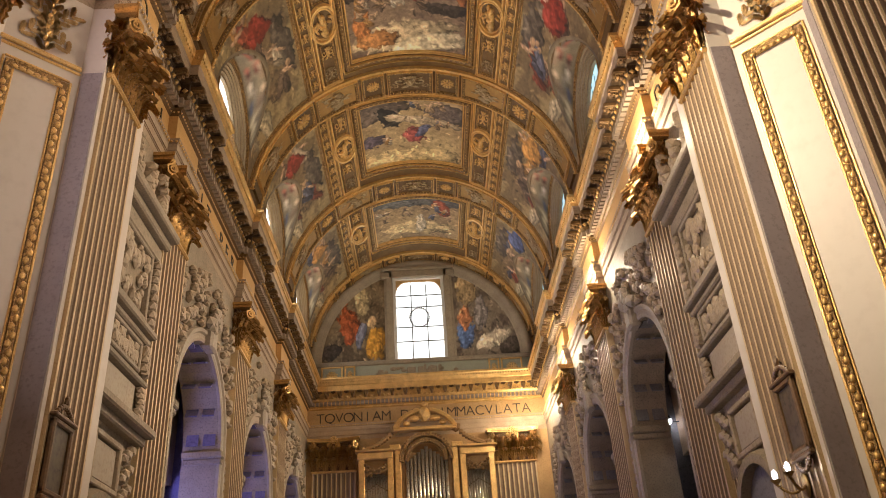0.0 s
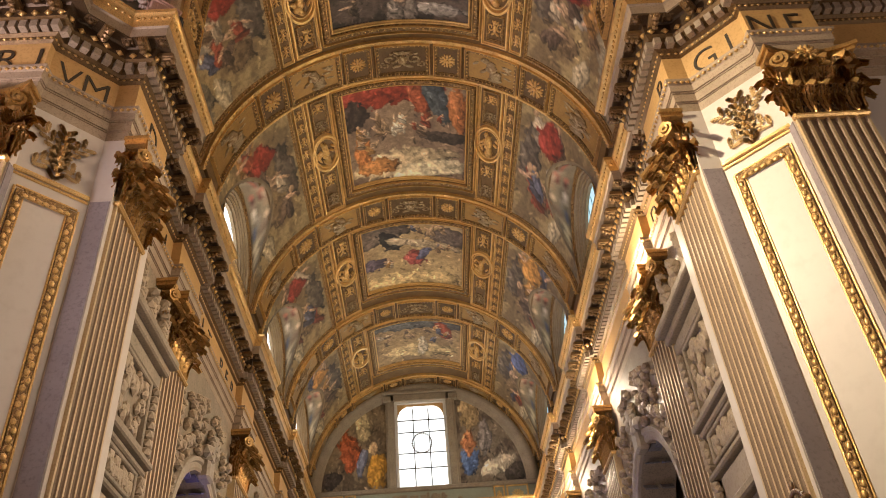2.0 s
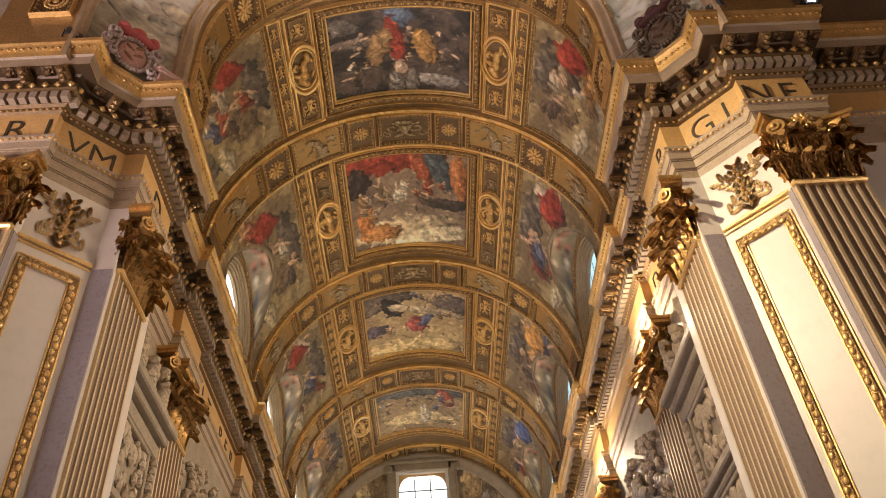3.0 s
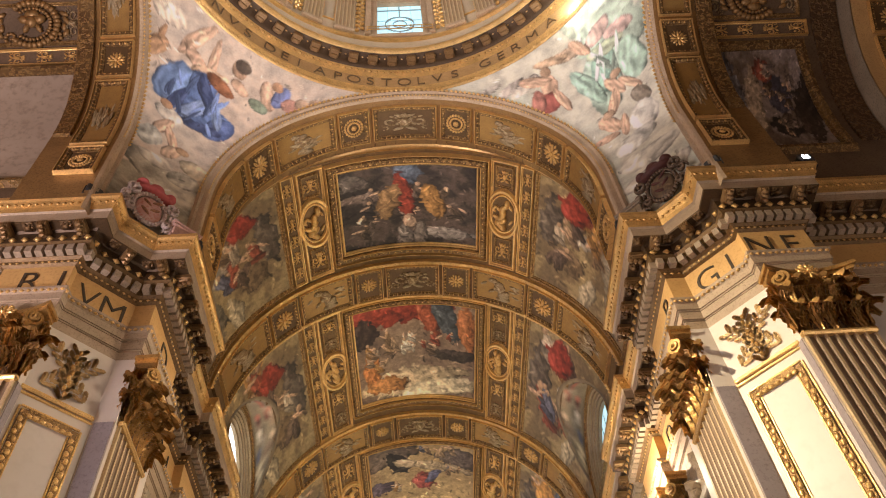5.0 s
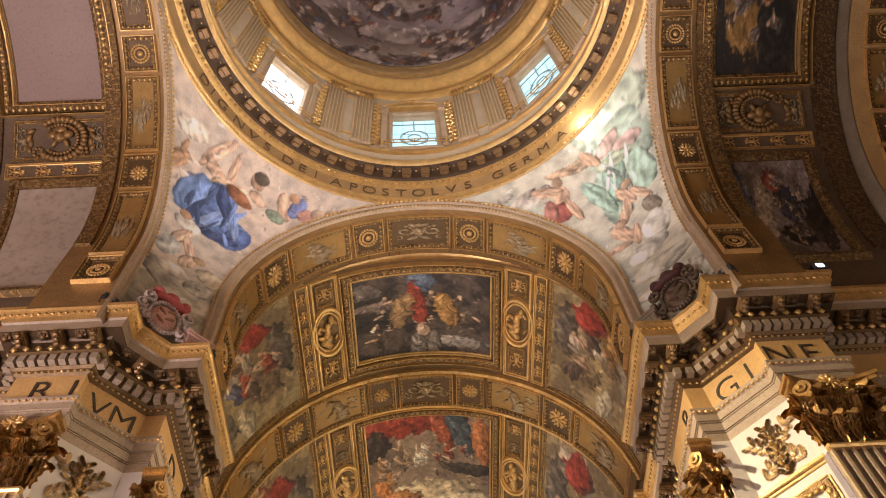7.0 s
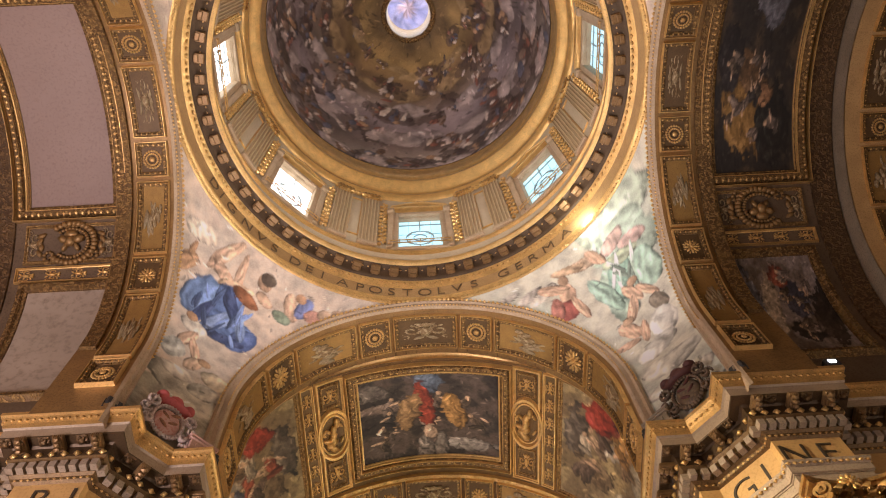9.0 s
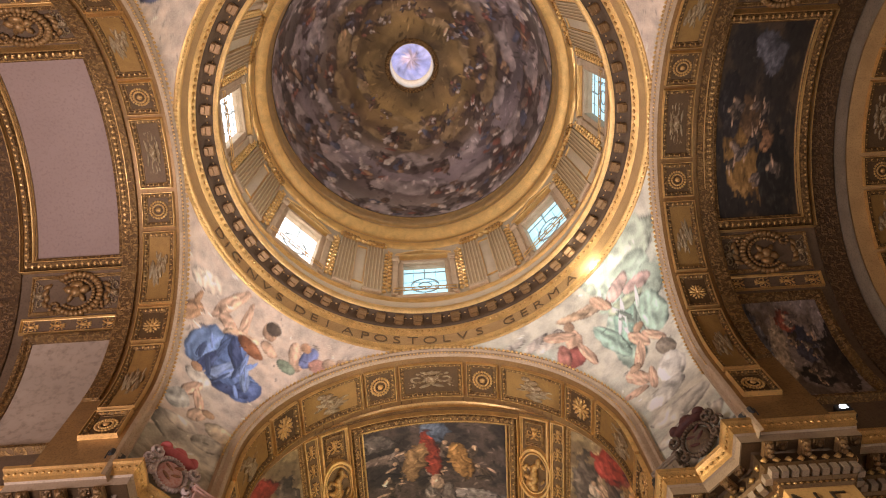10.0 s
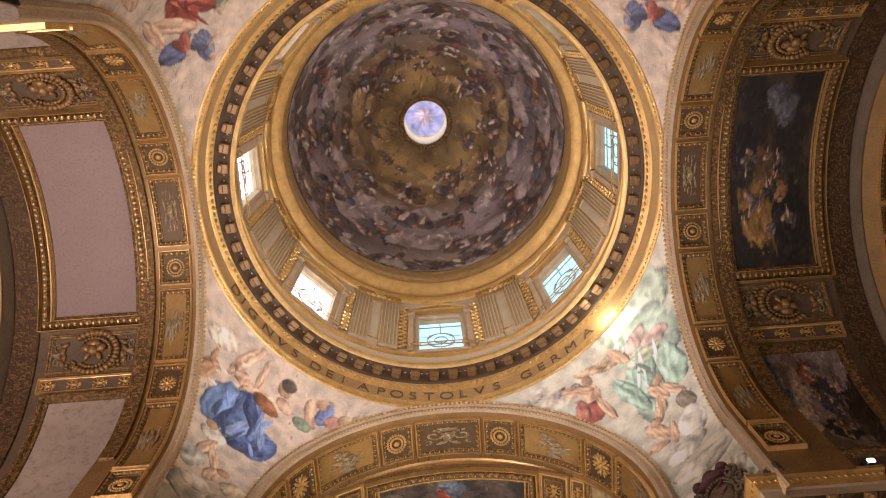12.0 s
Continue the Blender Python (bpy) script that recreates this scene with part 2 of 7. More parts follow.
# ---- mesh helpers ----
def mesh_of(name, verts, faces, mat, parent=None, label="", smooth=False, uvs=None):
    me = bpy.data.meshes.new(name)
    me.from_pydata([tuple(v) for v in verts], [], faces)
    me.materials.append(mat)
    if uvs:
        layer = me.uv_layers.new(name="uv")
        ids = np.empty(len(me.loops), dtype=np.int32)
        me.loops.foreach_get("vertex_index", ids)
        layer.data.foreach_set("uv", np.array(uvs, dtype=np.float32)[ids].ravel())
        if mat.name in PAINTED:
            col = np.ones((len(uvs), 4), dtype=np.float32)
            col[:, :3] = PAINTED[mat.name].at(uvs)
            me.attributes.new("pigment", "FLOAT_COLOR", "POINT").data.foreach_set("color", col.ravel())
    if smooth:
        me.polygons.foreach_set("use_smooth", [True] * len(me.polygons))
    me.update()
    ob = new(name, me)
    if parent is not None:
        ob.parent = parent
    if label:
        tagged(ob, label)
    return ob


def part(name, bm, mat, parent=None, label="", smooth=False):
    me = bpy.data.meshes.new(name)
    bm.to_mesh(me)
    bm.free()
    me.materials.append(mat)
    if smooth:
        me.polygons.foreach_set("use_smooth", [True] * len(me.polygons))
    ob = new(name, me)
    if parent is not None:
        ob.parent = parent
    if label:
        tagged(ob, label)
    return ob


def thing(name, label, category, group="", kind="", m=None):
    ob = new(name)
    if m is not None:
        ob.matrix_world = m
    return tagged(ob, label, category, group, kind)


def box(bm, c, s, rz=0.0, bev=0.0):
    """A block with centre c and sizes s, turned by rz degrees, its edges bevelled."""
    r = bmesh.ops.create_cube(bm, size=1, matrix=pose(*c, 0, 0, rz) @ Matrix.Diagonal((*s, 1)))
    if bev:
        edges = list({e for v in r["verts"] for e in v.link_edges})
        bmesh.ops.bevel(bm, geom=edges, offset=bev, segments=1, affect="EDGES")


def grid_faces(n, m, closed=False):
    return [(i * m + j, i * m + (j + 1) % m, (i + 1) * m + (j + 1) % m, (i + 1) * m + j)
            for i in range(n - 1) for j in range(m if closed else m - 1)]


def miter(path):
    """Unit-offset directions (to the left) of a plan polyline."""
    out = []
    pts = [Vector(p) for p in path]
    for i, p in enumerate(pts):
        ns = []
        for a, b in ((i - 1, i), (i, i + 1)):
            if a >= 0 and b < len(pts):
                d = (pts[b] - pts[a]).normalized()
                ns.append(Vector((-d.y, d.x)))
        n = sum(ns, Vector((0, 0))).normalized()
        out.append(n / max(0.3, n.dot(ns[0])))
    return out


def sweep(name, path, profile, mat, parent=None, label="", mirror=False):
    """A moulding: profile (offset to the left, z) carried along a plan polyline with mitred corners."""
    dirs = miter(path)
    verts = [(p[0] + d.x * o, p[1] + d.y * o, z) for p, d in zip(path, dirs) for o, z in profile]
    faces = grid_faces(len(path), len(profile))
    if mirror:
        verts = [(-x, y, z) for x, y, z in verts]
    else:
        faces = [f[::-1] for f in faces]
    return mesh_of(name, verts, faces, mat, parent, label)


def turned(name, profile, centre, mat, parent=None, label="", a0=0.0, a1=360.0, seg=96, smooth=True):
    """A surface of revolution about a vertical axis; profile (r, z)."""
    closed = a1 - a0 >= 360
    k = seg if closed else seg + 1
    verts = [(centre[0] + r * math.cos(radians(a0 + (a1 - a0) * j / seg)), centre[1] + r * math.sin(radians(a0 + (a1 - a0) * j / seg)), z)
             for r, z in profile for j in range(k)]
    return mesh_of(name, verts, grid_faces(len(profile), k, closed), mat, parent, label, smooth)


class Barrel:
    """A barrel vault or arch soffit: s runs along its axis, a is the angle from the crown in degrees (plus: to the right)."""

    def __init__(self, r, z, axis="y", base=0.0, sign=1):
        self.r, self.z, self.axis, self.base, self.sign = r, z, axis, base, sign

    def at(self, s, a, inward=0.0):
        r = self.r - inward
        if abs(a) > 90:  # stilted below the springing
            x, z = math.copysign(r, a), self.z - self.r * radians(abs(a) - 90)
        else:
            x, z = r * math.sin(radians(a)), self.z + r * math.cos(radians(a))
        return (x, s, z) if self.axis == "y" else (self.sign * s, DY - self.sign * x, z)

    def slab(self, name, s0, s1, a0, a1, mat, depth=0.05, lift=0.0, parent=None, label="", step=3.0, ns=1):
        """A curved slab on the vault that stands depth proud of lift."""
        na = max(1, int(math.ceil(abs(a1 - a0) / step)))
        verts, uvs, faces = [], [], []
        for k, d in enumerate((lift + depth, lift)):
            for i in range(ns + 1):
                for j in range(na + 1):
                    verts.append(self.at(s0 + (s1 - s0) * i / ns, a0 + (a1 - a0) * j / na, d))
                    uvs.append((j / na, 1 - i / ns))
        m = na + 1
        n0 = (ns + 1) * m
        faces = grid_faces(ns + 1, m)
        for i in range(ns):
            for j in (0, na):
                v = i * m + j
                faces.append((v, v + m, n0 + v + m, n0 + v) if j == 0 else (v, n0 + v, n0 + v + m, v + m))
        for j in range(na):
            for i in (0, ns):
                v = i * m + j
                faces.append((v, n0 + v, n0 + v + 1, v + 1) if i == 0 else (v, v + 1, n0 + v + 1, n0 + v))
        return mesh_of(name, verts, faces, mat, parent, label, False, uvs)

    def border(self, name, s0, s1, a0, a1, mat, width=0.2, depth=0.15, parent=None, lift=0.0):
        """Four mouldings round a field, as one mesh with a stepped section."""
        w = math.degrees(width / self.r)
        sg = 1 if s1 > s0 else -1
        verts, faces = [], []
        rings = [(0, 0.0), (0.25, 1.0), (0.6, 1.0), (0.75, 0.5), (1, 0.4), (1, 0.0)]
        na = max(2, int(abs(a1 - a0) / 3))
        loops = []
        for f, h in rings:
            lo, hi, t0, t1 = a0 + w * f, a1 - w * f, s0 + sg * width * f, s1 - sg * width * f
            pts = [(t0, lo + (hi - lo) * j / na) for j in range(na + 1)] + [(t1, hi - (hi - lo) * j / na) for j in range(na + 1)]
            loops.append([self.at(s, a, lift + depth * h) for s, a in pts])
        m = 2 * na + 2
        verts = [v for l in loops for v in l]
        return mesh_of(name, verts, grid_faces(len(rings), m, True), mat, parent)

    def beads(self, name, s0, s1, a0, a1, mat, gap=0.24, size=0.085, lift=0.15, parent=None):
        """Rows of beads round a field, joined."""
        verts, faces = [], []
        pts = []
        n = max(2, int(abs(s1 - s0) / gap))
        for k in range(n + 1):
            for a in (a0, a1):
                pts.append((s0 + (s1 - s0) * k / n, a))
        n = max(2, int(self.r * radians(abs(a1 - a0)) / gap))
        for k in range(1, n):
            for s in (s0, s1):
                pts.append((s, a0 + (a1 - a0) * k / n))
        for s, a in pts:
            p = Vector(self.at(s, a, lift))
            ez = (Vector(self.at(s, a, lift + 0.1)) - p).normalized()
            ex = (Vector(self.at(s, a + 0.3, lift)) - Vector(self.at(s, a - 0.3, lift))).normalized()
            ey = ez.cross(ex)
            k = len(verts)
            verts += [p - ex * size, p - ey * size, p + ex * size, p + ey * size, p + ez * size]
            faces += [(k, k + 1, k + 4), (k + 1, k + 2, k + 4), (k + 2, k + 3, k + 4), (k + 3, k, k + 4)]
        ob = mesh_of(name, verts, faces, mat, parent, "", True)
        ob["kind"] = "stuff"
        return ob

# ---- setting ----
def structure(ob, label, category):
    return tagged(ob, label, category, kind="structure")


bm = bmesh.new()
box(bm, (0, 20, -0.1), (70, 110, 0.2))
structure(part("floor", bm, FLOOR_M), "wide polished marble floor of the church", "floor")


def pierced_wall(name, x0, x1, y0, y1, z1, arches, mat, label):
    """A nave wall from y0 to y1 with round-arched openings (centre, half width, springing)."""
    verts, faces = [], []

    def quad(pts):
        n = len(verts)
        verts.extend(pts)
        faces.append(tuple(range(n, n + len(pts))))
    edges = [y0]
    for c, w, s in arches:
        edges += [c - w, c + w]
    edges.append(y1)
    for x in (x0, x1):
        for i in range(0, len(edges), 2):
            quad([(x, edges[i], 0), (x, edges[i + 1], 0), (x, edges[i + 1], z1), (x, edges[i], z1)])
        for c, w, s in arches:
            k = 24
            arc = [(c - w * math.cos(math.pi * i / k), s + w * math.sin(math.pi * i / k)) for i in range(k + 1)]
            for (ya, za), (yb, zb) in zip(arc, arc[1:]):
                quad([(x, ya, za), (x, yb, zb), (x, yb, z1), (x, ya, z1)])
    for c, w, s in arches:
        k = 24
        arc = [(c - w, 0.0)] + [(c - w * math.cos(math.pi * i / k), s + w * math.sin(math.pi * i / k)) for i in range(k + 1)] + [(c + w, 0.0)]
        for (ya, za), (yb, zb) in zip(arc, arc[1:]):
            quad([(x0, ya, za), (x0, yb, zb), (x1, yb, zb), (x1, ya, za)])
    return structure(mesh_of(name, verts, faces, mat), label, "wall")


ARCHES = [(29.9, 3.3, 10.9), (40.7, 3.3, 10.9), (51.6, 3.3, 10.9)]
for side, nm in ((1, "wall_east"), (-1, "wall_west")):
    pierced_wall(nm, side * (WALL_X + 0.004), side * 10.2, 17.0, END_Y + 0.5, 18.06, ARCHES, GREYST,
                 "tall nave wall of grey stone with round-arched chapel openings")

# great entablature: architrave, frieze and cornice follow the piers and pilasters
NAVE_PATH = [(WALL_X, END_Y)]
for yc in PIL_Y[::-1]:
    NAVE_PATH += [(WALL_X, yc + 1.35), (PIL_X, yc + 1.35), (PIL_X, yc - 1.35), (WALL_X, yc - 1.35)]
PIER_PATH = [(WALL_X, 18.5), (PIER_X, 18.5), (PIER_X, DY + 9.72), (8.33, DY + 9.72), (9.66, DY + 8.36), (9.66, DY + PIER_D), (11.65, DY + PIER_D),
             (11.65, DY + 8.75), (30.0, DY + 8.75)]
PATH = (NAVE_PATH + PIER_PATH)[::-1]
ARCHI = [(-0.3, 18.05), (0.0, 18.05), (0.0, 18.36), (0.03, 18.36), (0.03, 18.4), (0.07, 18.4), (0.07, 18.7), (0.1, 18.7), (0.1, 18.75), (0.14, 18.75), (0.14, 19.0), (0.22, 19.12), (0.22, 19.2), (0.0, 19.2)]
FRIEZE = [(0.0, 19.2), (0.0, 20.35)]
CORN = [(0.0, 20.35), (0.1, 20.4), (0.12, 20.5), (0.22, 20.55), (0.22, 20.85), (0.34, 20.9), (0.42, 21.02), (0.42, 21.45), (0.5, 21.5), (0.78, 21.5), (0.8, 21.55),
        (0.8, 21.9), (0.86, 21.95), (0.9, 22.1), (1.0, 22.3), (PROJ, 22.36), (PROJ, TOP), (-1.2, TOP)]
for mirror in (False, True):
    sd = "west" if mirror else "east"
    e = structure(new("entablature_" + sd), "gilded great entablature that breaks forward over pilasters and pier", "entablature")
    sweep("architrave", PATH, ARCHI, STONE_ARCH, e, "mauve-grey stepped architrave", mirror)
    sweep("frieze", PATH, FRIEZE, FRIEZE_M, e, "warm ochre frieze", mirror)
    sweep("cornice", PATH, CORN[12:], GOLD, e, "gilded cornice edge", mirror)
    sweep("corona", PATH, CORN[10:13], STONE_ARCH, e, "plain grey corona", mirror)
    # The shade below the corona is put into the soffit's dark colour.
    sweep("cornice_soffit", PATH, CORN[6:11], SHADE_BAND, e, "cornice soffit coloured dark brown for its shade", mirror)
    sweep("bed_moulding", PATH, CORN[:7], VAULT_G, e, "dark gilded bed moulding", mirror)
    # lower body of the pier and transept wall
    body = [(0.0, 0.0), (0.0, 18.05)]
    sweep("pier_" + sd, PIER_PATH[::-1], body, WHITE, None, "", mirror)
    structure(bpy.data.objects["pier_" + sd], "pale marble crossing pier with a chamfered corner", "pier")

# nave vault
nave = Barrel(NAVE_R, NAVE_Z)
WIN_Y = (30.3, 41.1, 51.8)


LUN_R, LUN_Z = 3.1, 25.8


def lunette_half(z):
    """Half width of a lunette at height z; below zero above its crown."""
    if z <= LUN_Z:
        return LUN_R
    t = (z - LUN_Z) / LUN_R
    return LUN_R * math.sqrt(1 - t * t) if t < 1 else -1.0


verts, faces = [], []
ys = [17.7 + (END_Y - 17.7) * i / 200 for i in range(201)]
angs = [-90 + 180 * j / 80 for j in range(81)]
for y in ys:
    for a in [None] + angs + [None]:
        verts.append(nave.at(y, a) if a is not None else None)
cols = len(angs) + 2
for i, y in enumerate(ys):
    verts[i * cols] = (-NAVE_R, y, 22.3)
    verts[i * cols + cols - 1] = (NAVE_R, y, 22.3)
for i in range(len(ys) - 1):
    for j in range(cols - 1):
        q = (i * cols + j, i * cols + j + 1, (i + 1) * cols + j + 1, (i + 1) * cols + j)
        c = sum((Vector(verts[k]) for k in q), Vector()) / 4
        if abs(c.x) > 5 and any(abs(c.y - w) < lunette_half(c.z) for w in WIN_Y):
            continue
        faces.append(q)
structure(mesh_of("ceiling_nave", verts, faces, VAULT_G, smooth=True), "gilded and painted barrel vault of the nave", "vault")

# crossing arches, pendentives, transept vaults
def stilted(b, s0, s1, foot=22.3, n=48):
    """A soffit strip that runs straight down to the cornice below its springing."""
    rows = []
    for s in (s0, s1):
        arc = [b.at(s, -90 + 180 * j / n) for j in range(n + 1)]
        rows.append([(*arc[0][:2], foot)] + arc + [(*arc[-1][:2], foot)])
    return [v for r in rows for v in r], grid_faces(2, n + 3)


def arch_face(name, plane, axis):
    """The archivolt of a crossing arch with its soffit."""
    prof = [(0.35, 0.0), (0.0, 0.0), (-0.02, -0.08), (-0.16, -0.12), (-0.22, -0.03), (-0.4, -0.03), (-0.45, 0.0), (-0.5, 0.1)]
    verts = []
    k = 72
    for j in range(-8, k + 9):
        a = math.pi * j / k
        drop = 0.0
        if j < 0 or j > k:
            drop = -0.55 * (abs(j) if j < 0 else j - k)
            a = 0 if j < 0 else math.pi
        for dr, dp in prof:
            r = ARCH_R + dr
            u, z, p = -r * math.cos(a), ARCH_Z + r * math.sin(a) + drop, plane + (dp if plane > 0 else -dp)
            verts.append((u, DY + p, z) if axis == "y" else (p, DY + u, z))
    ob = structure(mesh_of(name, verts, grid_faces(k + 17, len(prof)), CREAM), "gilded beaded moulding round a crossing arch", "arch moulding")
    b = Barrel(ARCH_R, ARCH_Z, axis, 0, 1 if plane > 0 else -1)
    s = DY + plane - math.copysign(0.13, plane) if axis == "y" else HALF - 0.13
    b.beads("bead_row", s - 0.001, s + 0.001, -90, 90, GOLD, 0.2, 0.085, 0.08, ob)
    b.beads("bead_row", s + 0.08, s + 0.081, -90, 90, GOLD, 0.16, 0.05, 0.42, ob)
    return ob


for nm, pl, ax in (("arch_south", HALF, "y"), ("arch_north", -HALF, "y"), ("arch_east", HALF, "x"), ("arch_west", -HALF, "x")):
    arch_face(nm, pl, ax)

SPH = math.hypot(HALF, ARCH_R)


def pendentive(name, quadrant, mat, label):
    verts, uvs, n, k = [], [], 220, 200
    z1 = 33.6
    for i in range(n + 1):
        z = 21.5 + (z1 - 21.5) * i / n
        h = max(0.0, z - ARCH_Z)
        s = math.sqrt(max(0.0, ARCH_R ** 2 - h ** 2))
        r = math.sqrt(SPH ** 2 - h ** 2)
        phi0 = math.asin(min(1, s / r))
        if s / r > 0.7071:
            phi0 = radians(45)
        for j in range(k + 1):
            phi = phi0 + (math.pi / 2 - 2 * phi0) * j / k
            x, y = r * math.sin(phi), r * math.cos(phi)
            verts.append((quadrant[0] * x, DY + quadrant[1] * y, z))
            uvs.append((phi / (math.pi / 2), i / n))
    return structure(mesh_of(name, verts, grid_faces(n + 1, k + 1), mat, None, "", True, uvs), label, "pendentive")


for sgn, nm in ((1, "ceiling_transept_east"), (-1, "ceiling_transept_west")):
    tv = Barrel(8.0, 25.2, "x", 0, sgn)
    verts, faces = stilted(tv, 11.6, 27.6)
    structure(mesh_of(nm, verts, faces, VAULT_PLAIN, smooth=True), "dark gilded barrel vault of the transept", "vault")
    so = Barrel(ARCH_R - 0.5, ARCH_Z, "x", 0, sgn)
    verts, faces = stilted(so, 9.6, 11.85)
    structure(mesh_of("ceiling_soffit_" + nm[-4:], verts, faces, SOFFIT_M, smooth=True), "gilded coffered soffit of a crossing arch", "arch soffit")
so = Barrel(ARCH_R - 0.5, ARCH_Z)
verts, faces = stilted(so, DY + 9.6, 17.75)
structure(mesh_of("ceiling_soffit_south", verts, faces, SOFFIT_M, smooth=True), "gilded coffered soffit of a crossing arch", "arch soffit")

# end wall
bm = bmesh.new()
box(bm, (0, END_Y + 0.51, 17), (24, 1, 34))
structure(part("wall_south", bm, OCHRE), "ochre end wall of the nave with lunette and organ", "wall")
END_PATH = [(-WALL_X, END_Y), (WALL_X, END_Y)]
e = structure(new("entablature_south"), "gilded entablature across the end wall", "entablature")
sweep("architrave", END_PATH[::-1], ARCHI, CREAM, e)
sweep("frieze", END_PATH[::-1], FRIEZE, OCHRE, e)
sweep("cornice", END_PATH[::-1], CORN, GOLD, e)
for x in (-31, 31):
    bm = bmesh.new()
    box(bm, (x, DY, 18), (1, 40, 40))
    structure(part("wall_transept_" + ("east" if x > 0 else "west"), bm, CREAM), "plain end wall of the transept", "wall")
bm = bmesh.new()
box(bm, (0, -14, 18), (62, 1, 40))
structure(part("wall_north", bm, CREAM), "plain wall that closes the choir", "wall")


# ---- relief ornaments (shared meshes) ----
def lump(bm, c, r, rz=0.0):
    bmesh.ops.create_icosphere(bm, subdivisions=1, radius=1, matrix=pose(*c, 0, 0, rz) @ Matrix.Diagonal((*r, 1)))


def data_of(name, bm, mat, smooth=True):
    me = bpy.data.meshes.new(name)
    bm.to_mesh(me)
    bm.free()
    me.materials.append(mat)
    if smooth:
        me.polygons.foreach_set("use_smooth", [True] * len(me.polygons))
    return me


def curl(bm, cx, cy, r, turn, hand, w=0.035, n=14):
    """A flat spiral scroll of small lumps."""
    for i in range(n):
        t = i / n
        a = turn + hand * t * 7.5
        rr = r * (1 - 0.8 * t)
        lump(bm, (cx + rr * math.cos(a), cy + rr * math.sin(a), 0.03), (w * (1.3 - 0.5 * t), w * (1.3 - 0.5 * t), 0.05))


def rosette_data(mat, petals=8):
    bm = bmesh.new()
    for k in range(petals):
        a = 2 * math.pi * k / petals
        lump(bm, (0.24 * math.cos(a), 0.24 * math.sin(a), 0.03), (0.2, 0.075, 0.07), math.degrees(a))
        lump(bm, (0.36 * math.cos(a + 0.39), 0.36 * math.sin(a + 0.39), 0.015), (0.1, 0.05, 0.045), math.degrees(a + 0.39))
    lump(bm, (0, 0, 0.07), (0.1, 0.1, 0.1))
    return data_of("rosette", bm, mat)


def boss_data(mat):
    bm = bmesh.new()
    for r, z, w in ((0.42, 0.03, 0.05), (0.28, 0.05, 0.04), (0.12, 0.08, 0.1)):
        n = 20
        for k in range(n if r > 0.2 else 1):
            a = 2 * math.pi * k / n
            lump(bm, (r * math.cos(a), r * math.sin(a), z) if r > 0.2 else (0, 0, z), (w * 1.5, w * 1.5, 0.06))
    return data_of("boss", bm, mat)


def cartouche_data(mat):
    """An oval wreath, open on one side, with curled ends, a mask in the middle and wings of foliage."""
    bm = bmesh.new()
    for ring, wd in ((0.4, 0.06), (0.29, 0.035)):
        for k in range(24):
            a = math.radians(-40 + 260 * k / 23)
            lump(bm, (ring * math.sin(a - math.pi / 2), 1.05 * ring * math.cos(a - math.pi / 2), 0.05), (wd * 1.2, wd, 0.09 if ring > 0.3 else 0.05), math.degrees(-a))
    for sy in (-1, 1):
        curl(bm, 0.24, sy * 0.36, 0.12, 0.5, sy, 0.035, 10)
        lump(bm, (-0.08, sy * 0.13, 0.05), (0.09, 0.12, 0.1), sy * 30)
        lump(bm, (0.07, sy * 0.1, 0.04), (0.12, 0.05, 0.07), sy * 25)
        for k in range(4):
            lump(bm, (-0.18 + 0.12 * k, sy * (0.52 + 0.03 * (k % 2)), 0.02), (0.1, 0.05, 0.05), sy * (60 - 30 * k))
    lump(bm, (-0.03, 0, 0.08), (0.13, 0.1, 0.12))
    lump(bm, (-0.18, 0, 0.06), (0.1, 0.14, 0.08))
    return data_of("cartouche", bm, mat)


def scroll_data(mat, seed):
    rnd = random.Random(seed)
    bm = bmesh.new()
    for sx in (-1, 1):
        curl(bm, sx * 0.26, 0.05, 0.2, 0.5 + rnd.random(), sx, 0.04)
        curl(bm, sx * 0.38, -0.2, 0.12, 2.0, -sx, 0.03, 9)
        lump(bm, (sx * 0.1, 0.28, 0.03), (0.14, 0.06, 0.06), sx * 40)
        lump(bm, (sx * 0.12, -0.25, 0.03), (0.15, 0.06, 0.06), -sx * 30)
    lump(bm, (0, 0, 0.05), (0.12, 0.22, 0.1))
    lump(bm, (0, 0.3, 0.04), (0.08, 0.1, 0.08))
    return data_of("scroll_relief", bm, mat)


def draped_data(mat, seed):
    """A carved group reduced to plain rounded masses."""
    rnd = random.Random(seed)
    bm = bmesh.new()
    lean = rnd.uniform(-0.15, 0.15)
    for k in range(9):
        t = k / 8
        lump(bm, (lean * (t - 0.5) * 2 + rnd.uniform(-0.08, 0.08), -0.36 + 0.7 * t, 0.04), (0.17 - 0.1 * t + rnd.uniform(0, 0.05), 0.1, 0.09), rnd.uniform(-40, 40))
    for k in range(8):
        sx = rnd.choice((-1, 1))
        lump(bm, (sx * rnd.uniform(0.15, 0.38), rnd.uniform(-0.25, 0.3), 0.02), (0.13, 0.05, 0.05), rnd.uniform(-60, 60))
    return data_of("draped_relief", bm, mat)


PALE = stucco("pale_gilded_relief", (0.5, 0.39, 0.23), (0.26, 0.17, 0.08), 12, 0.25, 0.5, 0.4, 0.05)
ROSE, BOSS = rosette_data(GOLD), boss_data(GOLD)
CARTOUCHE = cartouche_data(SOFFIT_M)
SCROLLS = [scroll_data(GOLD, 1), scroll_data(PALE, 2)]
DRAPED = [draped_data(PALE, s) for s in (3, 4, 5)]
DRAPED_G = [draped_data(GOLD, s) for s in (6, 7)]


